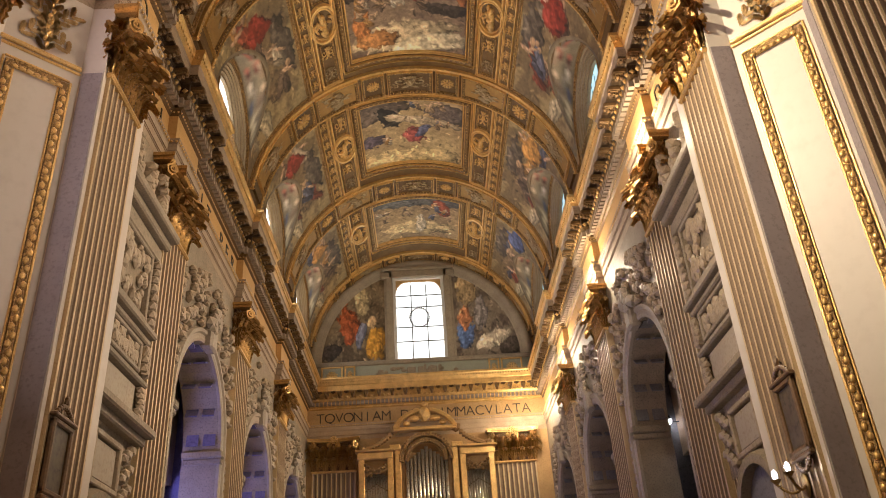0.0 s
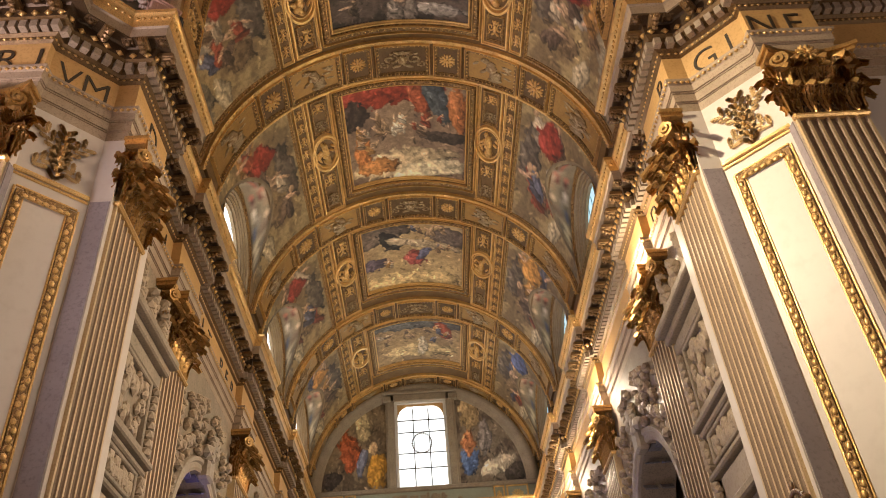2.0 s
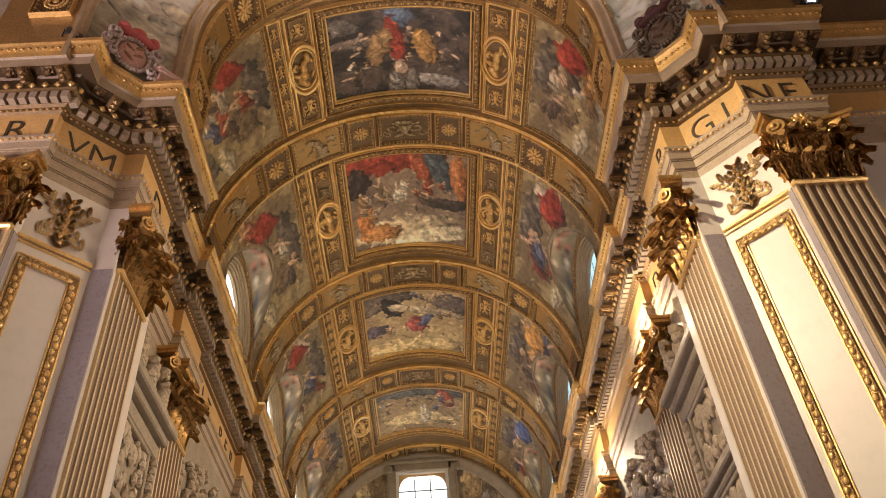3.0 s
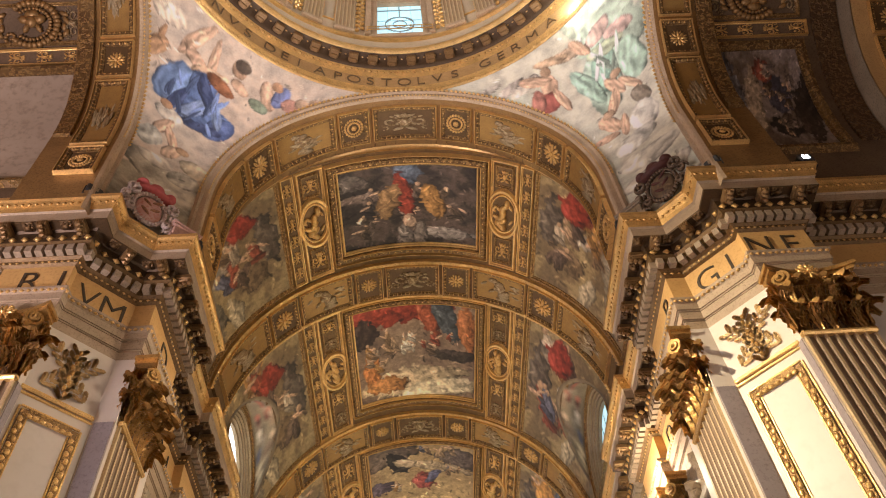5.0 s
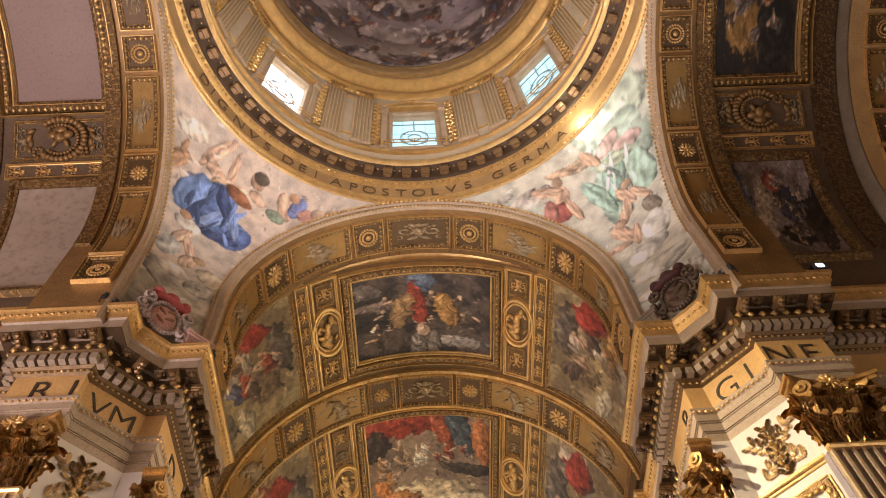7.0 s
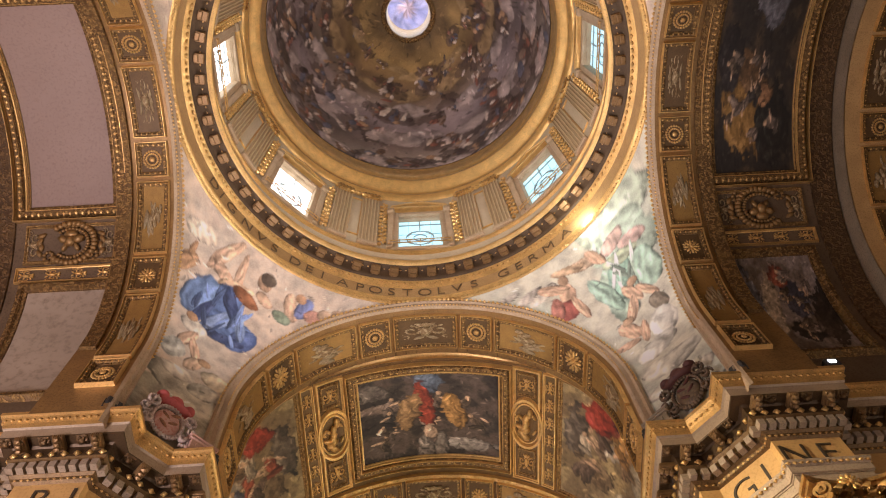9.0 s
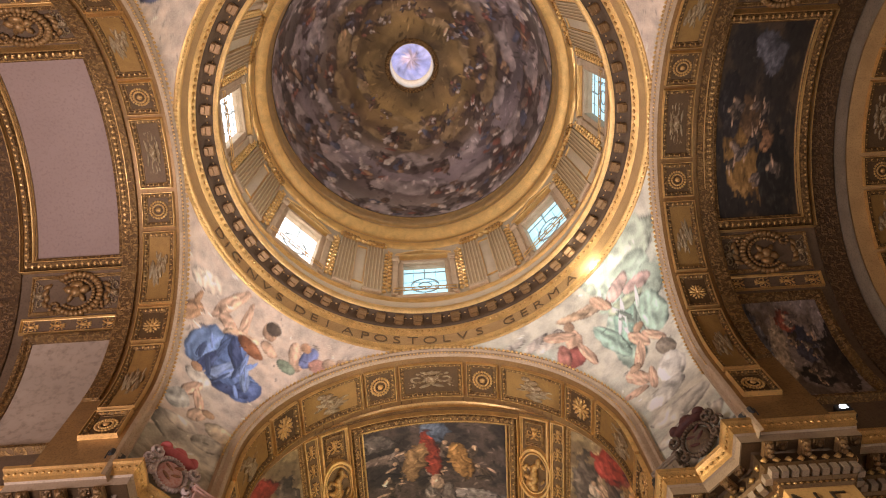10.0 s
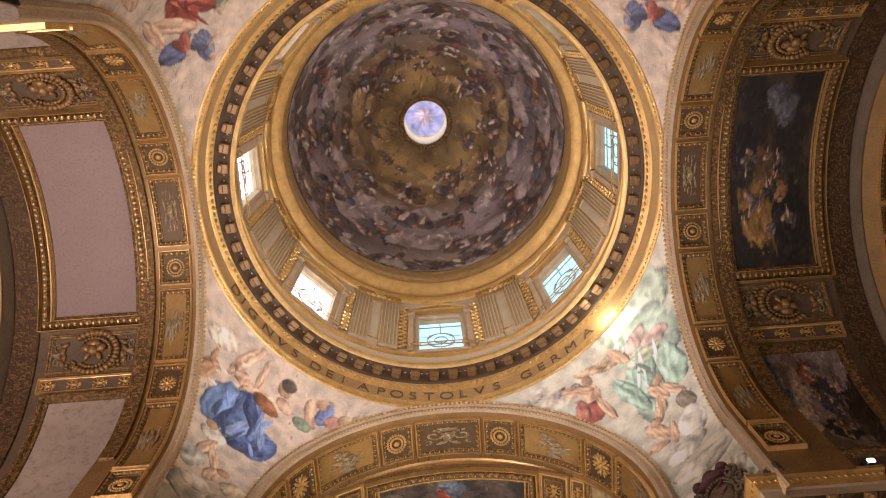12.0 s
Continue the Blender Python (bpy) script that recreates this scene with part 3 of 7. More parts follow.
def placed(name, data, m, parent=None, label=""):
    ob = new(name, data)
    ob.matrix_basis = m
    if parent is not None:
        ob.parent = parent
    if label:
        tagged(ob, label)
    return ob


def on_barrel(b, s, a, w, h, lift=0.05, deep=1.0):
    """A pose on a vault: x along the curve, y back along the axis, z out of the surface; scaled to w by h."""
    p = Vector(b.at(s, a, lift))
    ex = (Vector(b.at(s, a + 0.5, lift)) - Vector(b.at(s, a - 0.5, lift))).normalized()
    ez = (Vector(b.at(s, a, lift + 0.1)) - p).normalized()
    ey = ez.cross(ex)
    m = Matrix((ex, ey, ez)).transposed().to_4x4()
    m.translation = p
    return m @ Matrix.Diagonal((w, h, min(w, h) * deep, 1))


def coffers(b, owner, s0, s1, angles, kinds, ground, edge=GOLD_ORN, lift=0.0):
    """A row of framed fields across a rib or soffit, mirrored about the crown."""
    mid, rnd = (s0 + s1) / 2, random.Random(int(s0 * 10))
    fields = [(-angles[0], angles[0], kinds[0])]
    for a0, a1, k in zip(angles, angles[1:], kinds[1:]):
        fields += [(a0, a1, k), (-a1, -a0, k)]
    for a0, a1, k in fields:
        g = math.degrees(0.1 / b.r)
        inner0, inner1 = s0 + math.copysign(0.12, s1 - s0), s1 - math.copysign(0.12, s1 - s0)
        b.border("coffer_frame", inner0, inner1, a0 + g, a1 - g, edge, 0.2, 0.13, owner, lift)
        d = math.copysign(0.02, s1 - s0)
        b.border("coffer_fillet", inner0 - d, inner1 + d, a0 + 0.8 * g, a1 - 0.8 * g, GOLD, 0.06, 0.17, owner, lift)
        b.slab("coffer_field", inner0 + math.copysign(0.18, s1 - s0), inner1 - math.copysign(0.18, s1 - s0), a0 + 2.6 * g, a1 - 2.6 * g, ground[k] if isinstance(ground, dict) else ground, 0.02, lift, owner)
        b.beads("bead_row", inner0 + math.copysign(0.1, s1 - s0), inner1 - math.copysign(0.1, s1 - s0), a0 + 2.1 * g, a1 - 2.1 * g, GOLD, 0.2, 0.06, lift + 0.1, owner)
        w, h = b.r * radians(a1 - a0) - 0.62, abs(s1 - s0) - 0.66
        am = (a0 + a1) / 2
        if k == "rose":
            data, w = ROSE, min(w, h)
            h = w
        elif k == "boss":
            data, w = BOSS, min(w, h)
            h = w
        elif k == "draped":
            data = rnd.choice(DRAPED)
        else:
            data = SCROLLS[1]
        placed(data.name.split(".")[0], data, on_barrel(b, mid, am, w, h, lift + 0.02, 0.9), owner)


FIELD_Y = surface("bright_gilded_ground", (0.42, 0.25, 0.075), (0.22, 0.125, 0.045), 0.5, 0.4, 3, 40, 0.1)
FIELD_B = surface("brown_gilded_ground", (0.15, 0.088, 0.036), (0.07, 0.04, 0.018), 0.55, 0.3, 3, 40, 0.1)
GROUND = {"rose": FIELD_B, "boss": FIELD_B, "draped": FIELD_Y, "scroll": FIELD_B}

# ---- nave vault decoration ----
vault = bpy.data.objects["ceiling_nave"]
for s0, s1 in (*RIBS, (56.2, END_Y - 0.05)):
    nave.slab("rib", s0, s1, -82, 82, VAULT_G, 0.14, 0, vault, "", 2.5)
    coffers(nave, vault, s0, s1, (9.5, 19.9, 39.8, 51.9, 79), ("scroll", "rose", "draped", "rose", "draped"), GROUND, GOLD_ORN, 0.14)
    for e in (s0, s1):
        nave.slab("bead_moulding", e - 0.09, e + 0.09, -84, 84, GOLD, 0.2, 0, vault, "", 2.0)
        nave.beads("bead_row", e - 0.001, e + 0.001, -84, 84, GOLD, 0.22, 0.1, 0.2, vault)

RED, ORANGE, NAVY, SKIN, SMOKE, CLOUD, DUSK = (0.36, 0.06, 0.035), (0.55, 0.2, 0.06), (0.06, 0.08, 0.16), (0.6, 0.38, 0.24), (0.08, 0.06, 0.05), (0.62, 0.52, 0.36), (0.2, 0.15, 0.13)
EARTH = [(0.30, 0.2, 0.12), (0.42, 0.3, 0.2), (0.36, 0.1, 0.06), (0.14, 0.15, 0.22), (0.5, 0.42, 0.32), (0.2, 0.14, 0.1), (0.46, 0.26, 0.1)]
DIM_EARTH = [(0.14, 0.1, 0.07), (0.2, 0.15, 0.12), (0.06, 0.05, 0.05), (0.26, 0.2, 0.17)]
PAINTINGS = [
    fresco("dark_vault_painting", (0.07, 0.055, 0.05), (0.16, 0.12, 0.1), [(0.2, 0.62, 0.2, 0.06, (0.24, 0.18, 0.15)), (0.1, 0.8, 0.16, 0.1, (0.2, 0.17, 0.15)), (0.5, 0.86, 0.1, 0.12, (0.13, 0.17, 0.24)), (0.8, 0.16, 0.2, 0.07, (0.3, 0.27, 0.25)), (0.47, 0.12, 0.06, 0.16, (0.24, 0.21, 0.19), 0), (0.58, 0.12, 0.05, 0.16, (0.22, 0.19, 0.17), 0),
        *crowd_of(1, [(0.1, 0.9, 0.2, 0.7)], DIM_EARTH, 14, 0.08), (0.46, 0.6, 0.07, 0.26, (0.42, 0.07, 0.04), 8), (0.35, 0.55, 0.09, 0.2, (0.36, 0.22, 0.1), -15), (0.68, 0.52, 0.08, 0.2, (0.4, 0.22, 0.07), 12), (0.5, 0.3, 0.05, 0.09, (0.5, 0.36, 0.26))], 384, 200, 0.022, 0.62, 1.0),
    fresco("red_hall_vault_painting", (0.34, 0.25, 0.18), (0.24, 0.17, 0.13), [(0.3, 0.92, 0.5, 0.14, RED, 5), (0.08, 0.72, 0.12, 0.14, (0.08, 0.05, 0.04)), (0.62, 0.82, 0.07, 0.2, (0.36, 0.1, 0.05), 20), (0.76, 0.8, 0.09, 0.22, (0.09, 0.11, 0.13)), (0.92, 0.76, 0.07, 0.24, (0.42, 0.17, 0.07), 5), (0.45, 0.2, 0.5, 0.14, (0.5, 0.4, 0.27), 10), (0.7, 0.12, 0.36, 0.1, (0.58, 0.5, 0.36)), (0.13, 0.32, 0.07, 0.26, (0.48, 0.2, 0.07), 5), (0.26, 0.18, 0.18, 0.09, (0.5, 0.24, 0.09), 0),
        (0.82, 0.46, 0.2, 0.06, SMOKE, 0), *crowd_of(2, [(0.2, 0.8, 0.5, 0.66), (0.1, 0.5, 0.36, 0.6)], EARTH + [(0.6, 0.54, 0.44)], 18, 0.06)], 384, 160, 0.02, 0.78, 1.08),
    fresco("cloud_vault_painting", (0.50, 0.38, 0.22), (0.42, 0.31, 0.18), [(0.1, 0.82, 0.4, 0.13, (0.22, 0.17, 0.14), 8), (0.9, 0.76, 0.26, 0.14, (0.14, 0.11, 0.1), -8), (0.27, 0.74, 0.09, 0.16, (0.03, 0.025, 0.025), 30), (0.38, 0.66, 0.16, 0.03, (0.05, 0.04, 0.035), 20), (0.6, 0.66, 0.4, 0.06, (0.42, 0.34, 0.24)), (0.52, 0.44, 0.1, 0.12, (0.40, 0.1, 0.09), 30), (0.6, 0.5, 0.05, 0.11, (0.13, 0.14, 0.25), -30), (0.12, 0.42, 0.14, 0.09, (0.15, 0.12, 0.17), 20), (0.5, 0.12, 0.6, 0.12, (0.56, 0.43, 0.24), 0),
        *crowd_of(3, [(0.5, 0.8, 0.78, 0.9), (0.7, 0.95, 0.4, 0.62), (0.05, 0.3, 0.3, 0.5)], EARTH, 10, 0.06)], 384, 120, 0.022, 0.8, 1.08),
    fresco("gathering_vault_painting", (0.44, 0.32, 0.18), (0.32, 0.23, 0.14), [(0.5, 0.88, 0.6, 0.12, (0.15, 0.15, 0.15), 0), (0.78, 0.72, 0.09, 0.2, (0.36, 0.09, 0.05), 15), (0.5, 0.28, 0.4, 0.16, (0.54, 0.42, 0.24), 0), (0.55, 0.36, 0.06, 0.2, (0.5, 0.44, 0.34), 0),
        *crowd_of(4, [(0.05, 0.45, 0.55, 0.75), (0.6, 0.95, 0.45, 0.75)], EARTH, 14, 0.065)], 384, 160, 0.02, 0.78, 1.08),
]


def spandrel_paint(name, left, seed):
    rnd = random.Random(seed)
    f = (lambda u: u) if left else (lambda u: 1 - u)
    tone = rnd.choice(((0.36, 0.06, 0.04), (0.12, 0.16, 0.34), (0.55, 0.3, 0.1)))
    base = [(f(0.68), 0.82, 0.12, 0.12, tone, 30), (f(0.86), 0.6, 0.1, 0.24, (0.16, 0.13, 0.1), 10), (f(0.45), 0.62, 0.22, 0.07, (0.34, 0.3, 0.25), 15), (f(0.7), 0.34, 0.16, 0.12, (0.24, 0.17, 0.1), -20),
            (f(0.5), 0.14, 0.07, 0.2, (0.46, 0.4, 0.28), 12 if left else -12), (f(0.25), 0.35, 0.1, 0.3, (0.3, 0.26, 0.19), 20)]
    return fresco(name, (0.42, 0.33, 0.185), (0.27, 0.2, 0.115), base[:4] + crowd_of(seed + 50, [(f(0.8), f(0.45), 0.25, 0.9)], EARTH, 9, 0.13) + base[4:] + base[:1], 300, 110, 0.022, 0.68, 1.1, 0.3)


BAYS = ((17.75, 23.7), (26.05, 34.65), (36.85, 45.45), (47.65, 56.15))
IN = ((18.3, 22.85), (26.3, 33.4), (37.0, 43.8), (47.4, 54.0))
for k, ((b0, b1), (i0, i1)) in enumerate(zip(BAYS, IN)):
    i0 = max(i0, b0 + 0.45)
    nave.slab("painting", i0 - 0.1, i1 + 0.1, -21.6, 21.6, PAINTINGS[k], 0.02, 0, vault, "painted scene in reds, browns and cloud", 0.27, 160)
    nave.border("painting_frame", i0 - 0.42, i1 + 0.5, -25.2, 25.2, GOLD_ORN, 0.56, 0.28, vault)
    nave.border("painting_frame_fillet", i0 - 0.04, i1 + 0.04, -22.0, 22.0, GOLD, 0.14, 0.2, vault)
    nave.beads("leaf_row", i0 - 0.16, i1 + 0.24, -23.6, 23.6, GOLD, 0.3, 0.12, 0.2, vault)
    for f in (0.0, 0.36):
        nave.border("bright_fillet", i0 - 0.44 + f, i1 + 0.52 - f, -25.35 + 2.4 * f / 0.36, 25.35 - 2.4 * f / 0.36, GOLD, 0.07, 0.3, vault)
    nave.beads("bead_row", i0 + 0.03, i1 - 0.03, -21.5, 21.5, GOLD, 0.16, 0.05, 0.14, vault)
    mid = (i0 + i1) / 2
    for sx in (-1, 1):
        lo, hi = sorted((sx * 25.3, sx * 34.4))
        nave.border("stucco_band_frame", b0 + 0.05, b1 - 0.05, lo, hi, GOLD, 0.16, 0.12, vault)
        d = 1.35
        for s0, s1 in ((b0 + 0.3, mid - d), (mid + d, b1 - 0.3)):
            if s1 - s0 > 0.5:
                nave.border("stucco_panel_frame", s0, s1, lo + 1.6, hi - 1.6, GOLD_FINE, 0.12, 0.1, vault)
                n = 2 if s1 - s0 > 2.2 else 1
                for q in range(n):
                    c = s0 + (s1 - s0) * (q + 0.5) / n
                    placed("scroll_relief", SCROLLS[q % 2], on_barrel(nave, c, (lo + hi) / 2, 0.85, (s1 - s0) / n - 0.3, 0.02), vault)
        # round medallion with scrolls in it
        mm = on_barrel(nave, mid, (lo + hi) / 2, 1, 1, 0.02)
        bm = bmesh.new()
        for r, w, h in ((0.95, 0.1, 0.16), (0.78, 0.05, 0.1)):
            n = 28
            ring = []
            for j in range(n):
                a = 2 * math.pi * j / n
                ring.append([bm.verts.new(((r + dx) * math.cos(a) * 0.78, (r + dx) * math.sin(a) * 1.28, z)) for dx, z in ((-w, 0), (-w * 0.5, h), (w * 0.5, h), (w, 0))])
            for j in range(n):
                for q in range(3):
                    bm.faces.new((ring[j][q], ring[(j + 1) % n][q], ring[(j + 1) % n][q + 1], ring[j][q + 1]))
        md = part("medallion", bm, GOLD, vault, "round gilded medallion with scrolls")
        md.matrix_basis = mm
        placed("medallion_relief", DRAPED_G[k % 2], on_barrel(nave, mid, (lo + hi) / 2, 1.3, 1.9, 0.02, 1.4), vault)
        lo, hi = sorted((sx * 34.8, sx * 39.4))
        nave.border("narrow_band_frame", b0 + 0.05, b1 - 0.05, lo, hi, GOLD, 0.12, 0.12, vault)
        n = int((b1 - b0) / 0.95)
        for q in range(n):
            c = b0 + 0.3 + (b1 - b0 - 0.6) * (q + 0.5) / n
            placed("scroll_relief", SCROLLS[0], on_barrel(nave, c, (lo + hi) / 2, 0.5, (b1 - b0) / n - 0.08, 0.02, 1.2), vault)
        lo, hi = sorted((sx * 40.2, sx * 84))
        if k == 0:
            nave.slab("spandrel_painting", b0 + 0.2, b1 - 0.2, lo, hi, spandrel_paint("spandrel_fresco", sx < 0, k * 2 + sx), 0.02, 0, vault, "", 0.4, 90)
        else:
            # painted field split round the lunette
            verts, uvs, faces = [], [], []
            na, ns = 110, 110
            for i in range(ns + 1):
                for j in range(na + 1):
                    s, a = b0 + 0.15 + (b1 - b0 - 0.3) * i / ns, lo + (hi - lo) * j / na
                    verts.append(nave.at(s, a, 0.02))
                    uvs.append((j / na, 1 - i / ns))
            for i in range(ns):
                for j in range(na):
                    q = (i * (na + 1) + j, i * (na + 1) + j + 1, (i + 1) * (na + 1) + j + 1, (i + 1) * (na + 1) + j)
                    c = sum((Vector(verts[v]) for v in q), Vector()) / 4
                    if abs(c.y - WIN_Y[k - 1]) > lunette_half(c.z):
                        faces.append(q)
            mesh_of("spandrel_painting", verts, faces, spandrel_paint("spandrel_fresco", sx < 0, k * 2 + sx), vault, "", True, uvs)
        nave.border("spandrel_frame", b0, b1, lo - 0.5, hi + 0.5, GOLD_FINE, 0.22, 0.14, vault)

# lunettes with their windows
WEB_P = fresco("painted_lunette_web", (0.34, 0.27, 0.17), (0.22, 0.17, 0.11), [(0.2, 0.5, 0.05, 0.3, (0.42, 0.35, 0.23)), (0.8, 0.5, 0.05, 0.3, (0.42, 0.35, 0.23)), *crowd_of(70, [(0.3, 0.7, 0.2, 0.8)], EARTH, 10, 0.09)], 200, 80, 0.03, 0.7, 1.0)


def lunette(sx, yc):
    w = structure(new("window_lunette"), "arched lunette window with a stepped brown reveal in the vault", "window")

    def outline(f):
        r = LUN_R * f
        arc = [(yc - r * math.cos(math.pi * k / 28), LUN_Z + r * math.sin(math.pi * k / 28)) for k in range(29)]
        return [(yc - r, 22.3), (yc - r, 24.0)] + arc + [(yc + r, 24.0), (yc + r, 22.3)]

    def vault_x(z):
        return math.sqrt(max(0.1, NAVE_R ** 2 - max(0.0, z - NAVE_Z) ** 2))
    verts, uvs = [], []
    m = len(outline(1))
    lip = [[(sx * (vault_x(z) - 0.03), y, z) for y, z in outline(f)] for f in (1.05, 0.995)]
    wall = [(sx * 8.45, y, z) for y, z in outline(0.99)]
    rings = lip + [[tuple(Vector(a).lerp(Vector(b), k / 6)) for a, b in zip(lip[1], wall)] for k in range(1, 7)]
    for i, ring in enumerate(rings):
        verts += ring
        uvs += [(j / (m - 1), i / (len(rings) - 1)) for j in range(m)]
    mesh_of("painted_web", verts, grid_faces(len(rings), m), WEB_P, w, "dim painted web of the lunette", True, uvs)
    for nm, steps, mt in (("outer_moulding", ((1.0, 8.45), (0.995, 8.34), (0.96, 8.34), (0.955, 8.42), (0.92, 8.42), (0.9, 8.5)), GOLD_FINE),
                          ("stepped_reveal", ((0.9, 8.5), (0.9, 8.44), (0.87, 8.44), (0.86, 8.56), (0.83, 8.56), (0.82, 8.66), (0.79, 8.66), (0.78, 8.76), (0.75, 8.76), (0.74, 8.9), (0.7, 8.9), (0.69, 9.1)), REVEAL_M)):
        vs = [(sx * x, y, z) for f, x in steps for y, z in outline(f)]
        mesh_of(nm, vs, grid_faces(len(steps), m), mt, w)
    x = sx * 9.06
    gl = [(x, y, z) for y, z in outline(0.7)]
    mesh_of("pane", gl, [tuple(range(len(gl)))], DAYLIGHT if sx < 0 else DAYBLUE, w, "bright daylit glass")
    bm = bmesh.new()
    for dz in (1.2, 2.4, 3.5, 4.6):
        box(bm, (x - sx * 0.04, yc, 22.3 + dz), (0.03, 3.9, 0.035))
    for dy in (-0.8, 0, 0.8):
        box(bm, (x - sx * 0.04, yc + dy, 25.0), (0.03, 0.035, 5.4))
    part("glazing_bar", bm, CAME, w)


for yc in WIN_Y:
    for sx in (-1, 1):
        lunette(sx, yc)

# ---- crossing soffits ----
ANG = (12.2, 25.0, 51.0, 65.3, 97.0, 111.0)
KND = ("scroll", "boss", "draped", "rose", "draped", "boss")
so = bpy.data.objects["ceiling_soffit_south"]
coffers(Barrel(ARCH_R - 0.5, ARCH_Z), so, DY + 9.75, 17.5, ANG, KND, GROUND)
Barrel(ARCH_R - 0.5, ARCH_Z).slab("bead_moulding", 17.5, 17.75, -90, 90, GOLD_ORN, 0.1, -0.1, so, "", 2.0)
for a0, a1, st in ((-90, 90, 2.0),):
    # stepped moulding that closes the arch against the vault
    verts = []
    for rr, s in ((7.0, 17.7), (7.1, 17.8), (7.4, 17.85), (8.0, 17.8), (8.62, 17.78)):
        zc = ARCH_Z if rr < 8 else NAVE_Z
        for j in range(75):
            a = -90 + 2.5 * min(max(j - 1, 0), 72)
            f = (rr - 7.0) / 1.6
            zz = ARCH_Z + (NAVE_Z - ARCH_Z) * f
            verts.append((rr * math.sin(radians(a)), s, zz + rr * math.cos(radians(a)) if 0 < j < 74 else 22.3))
    mesh_of("arch_return", verts, grid_faces(5, 75), GOLD, so, "", True)

# ---- transept vaults ----
DARK_P = fresco("dark_transept_painting", (0.05, 0.04, 0.035), (0.12, 0.08, 0.05), [(0.3, 0.6, 0.18, 0.25, (0.3, 0.17, 0.05)), (0.5, 0.5, 0.12, 0.2, (0.16, 0.09, 0.04)), (0.25, 0.25, 0.2, 0.2, (0.03, 0.025, 0.02)), (0.85, 0.4, 0.1, 0.2, (0.14, 0.14, 0.17)), (0.6, 0.8, 0.16, 0.14, (0.04, 0.03, 0.03)), (0.4, 0.35, 0.06, 0.1, (0.3, 0.16, 0.08)), *crowd_of(8, [(0.2, 0.6, 0.2, 0.8)], DIM_EARTH, 12, 0.07)], 320, 160, 0.02, 0.55, 1.0)
SCENE_P = fresco("dim_scene_painting", (0.2, 0.15, 0.12), (0.3, 0.25, 0.24), [(0.4, 0.9, 0.5, 0.12, (0.26, 0.26, 0.3)), (0.5, 0.72, 0.4, 0.1, (0.42, 0.34, 0.26)), (0.25, 0.45, 0.12, 0.2, (0.04, 0.03, 0.03)), (0.6, 0.4, 0.2, 0.16, (0.08, 0.08, 0.12)), (0.8, 0.5, 0.1, 0.12, (0.3, 0.08, 0.05)), (0.4, 0.12, 0.4, 0.14, (0.06, 0.04, 0.03)), *crowd_of(9, [(0.2, 0.85, 0.2, 0.5)], DIM_EARTH, 12, 0.08)], 320, 160, 0.02, 0.8, 1.0)
BLANK = surface("blank_mauve_plaster", (0.33, 0.24, 0.21), (0.27, 0.19, 0.165), 0.75, 0.0, 0.5, 10, 0.04)
FADED = surface("faded_peeling_plaster", (0.40, 0.32, 0.25), (0.24, 0.185, 0.14), 0.8, 0.0, 0.5, 4, 0.1)
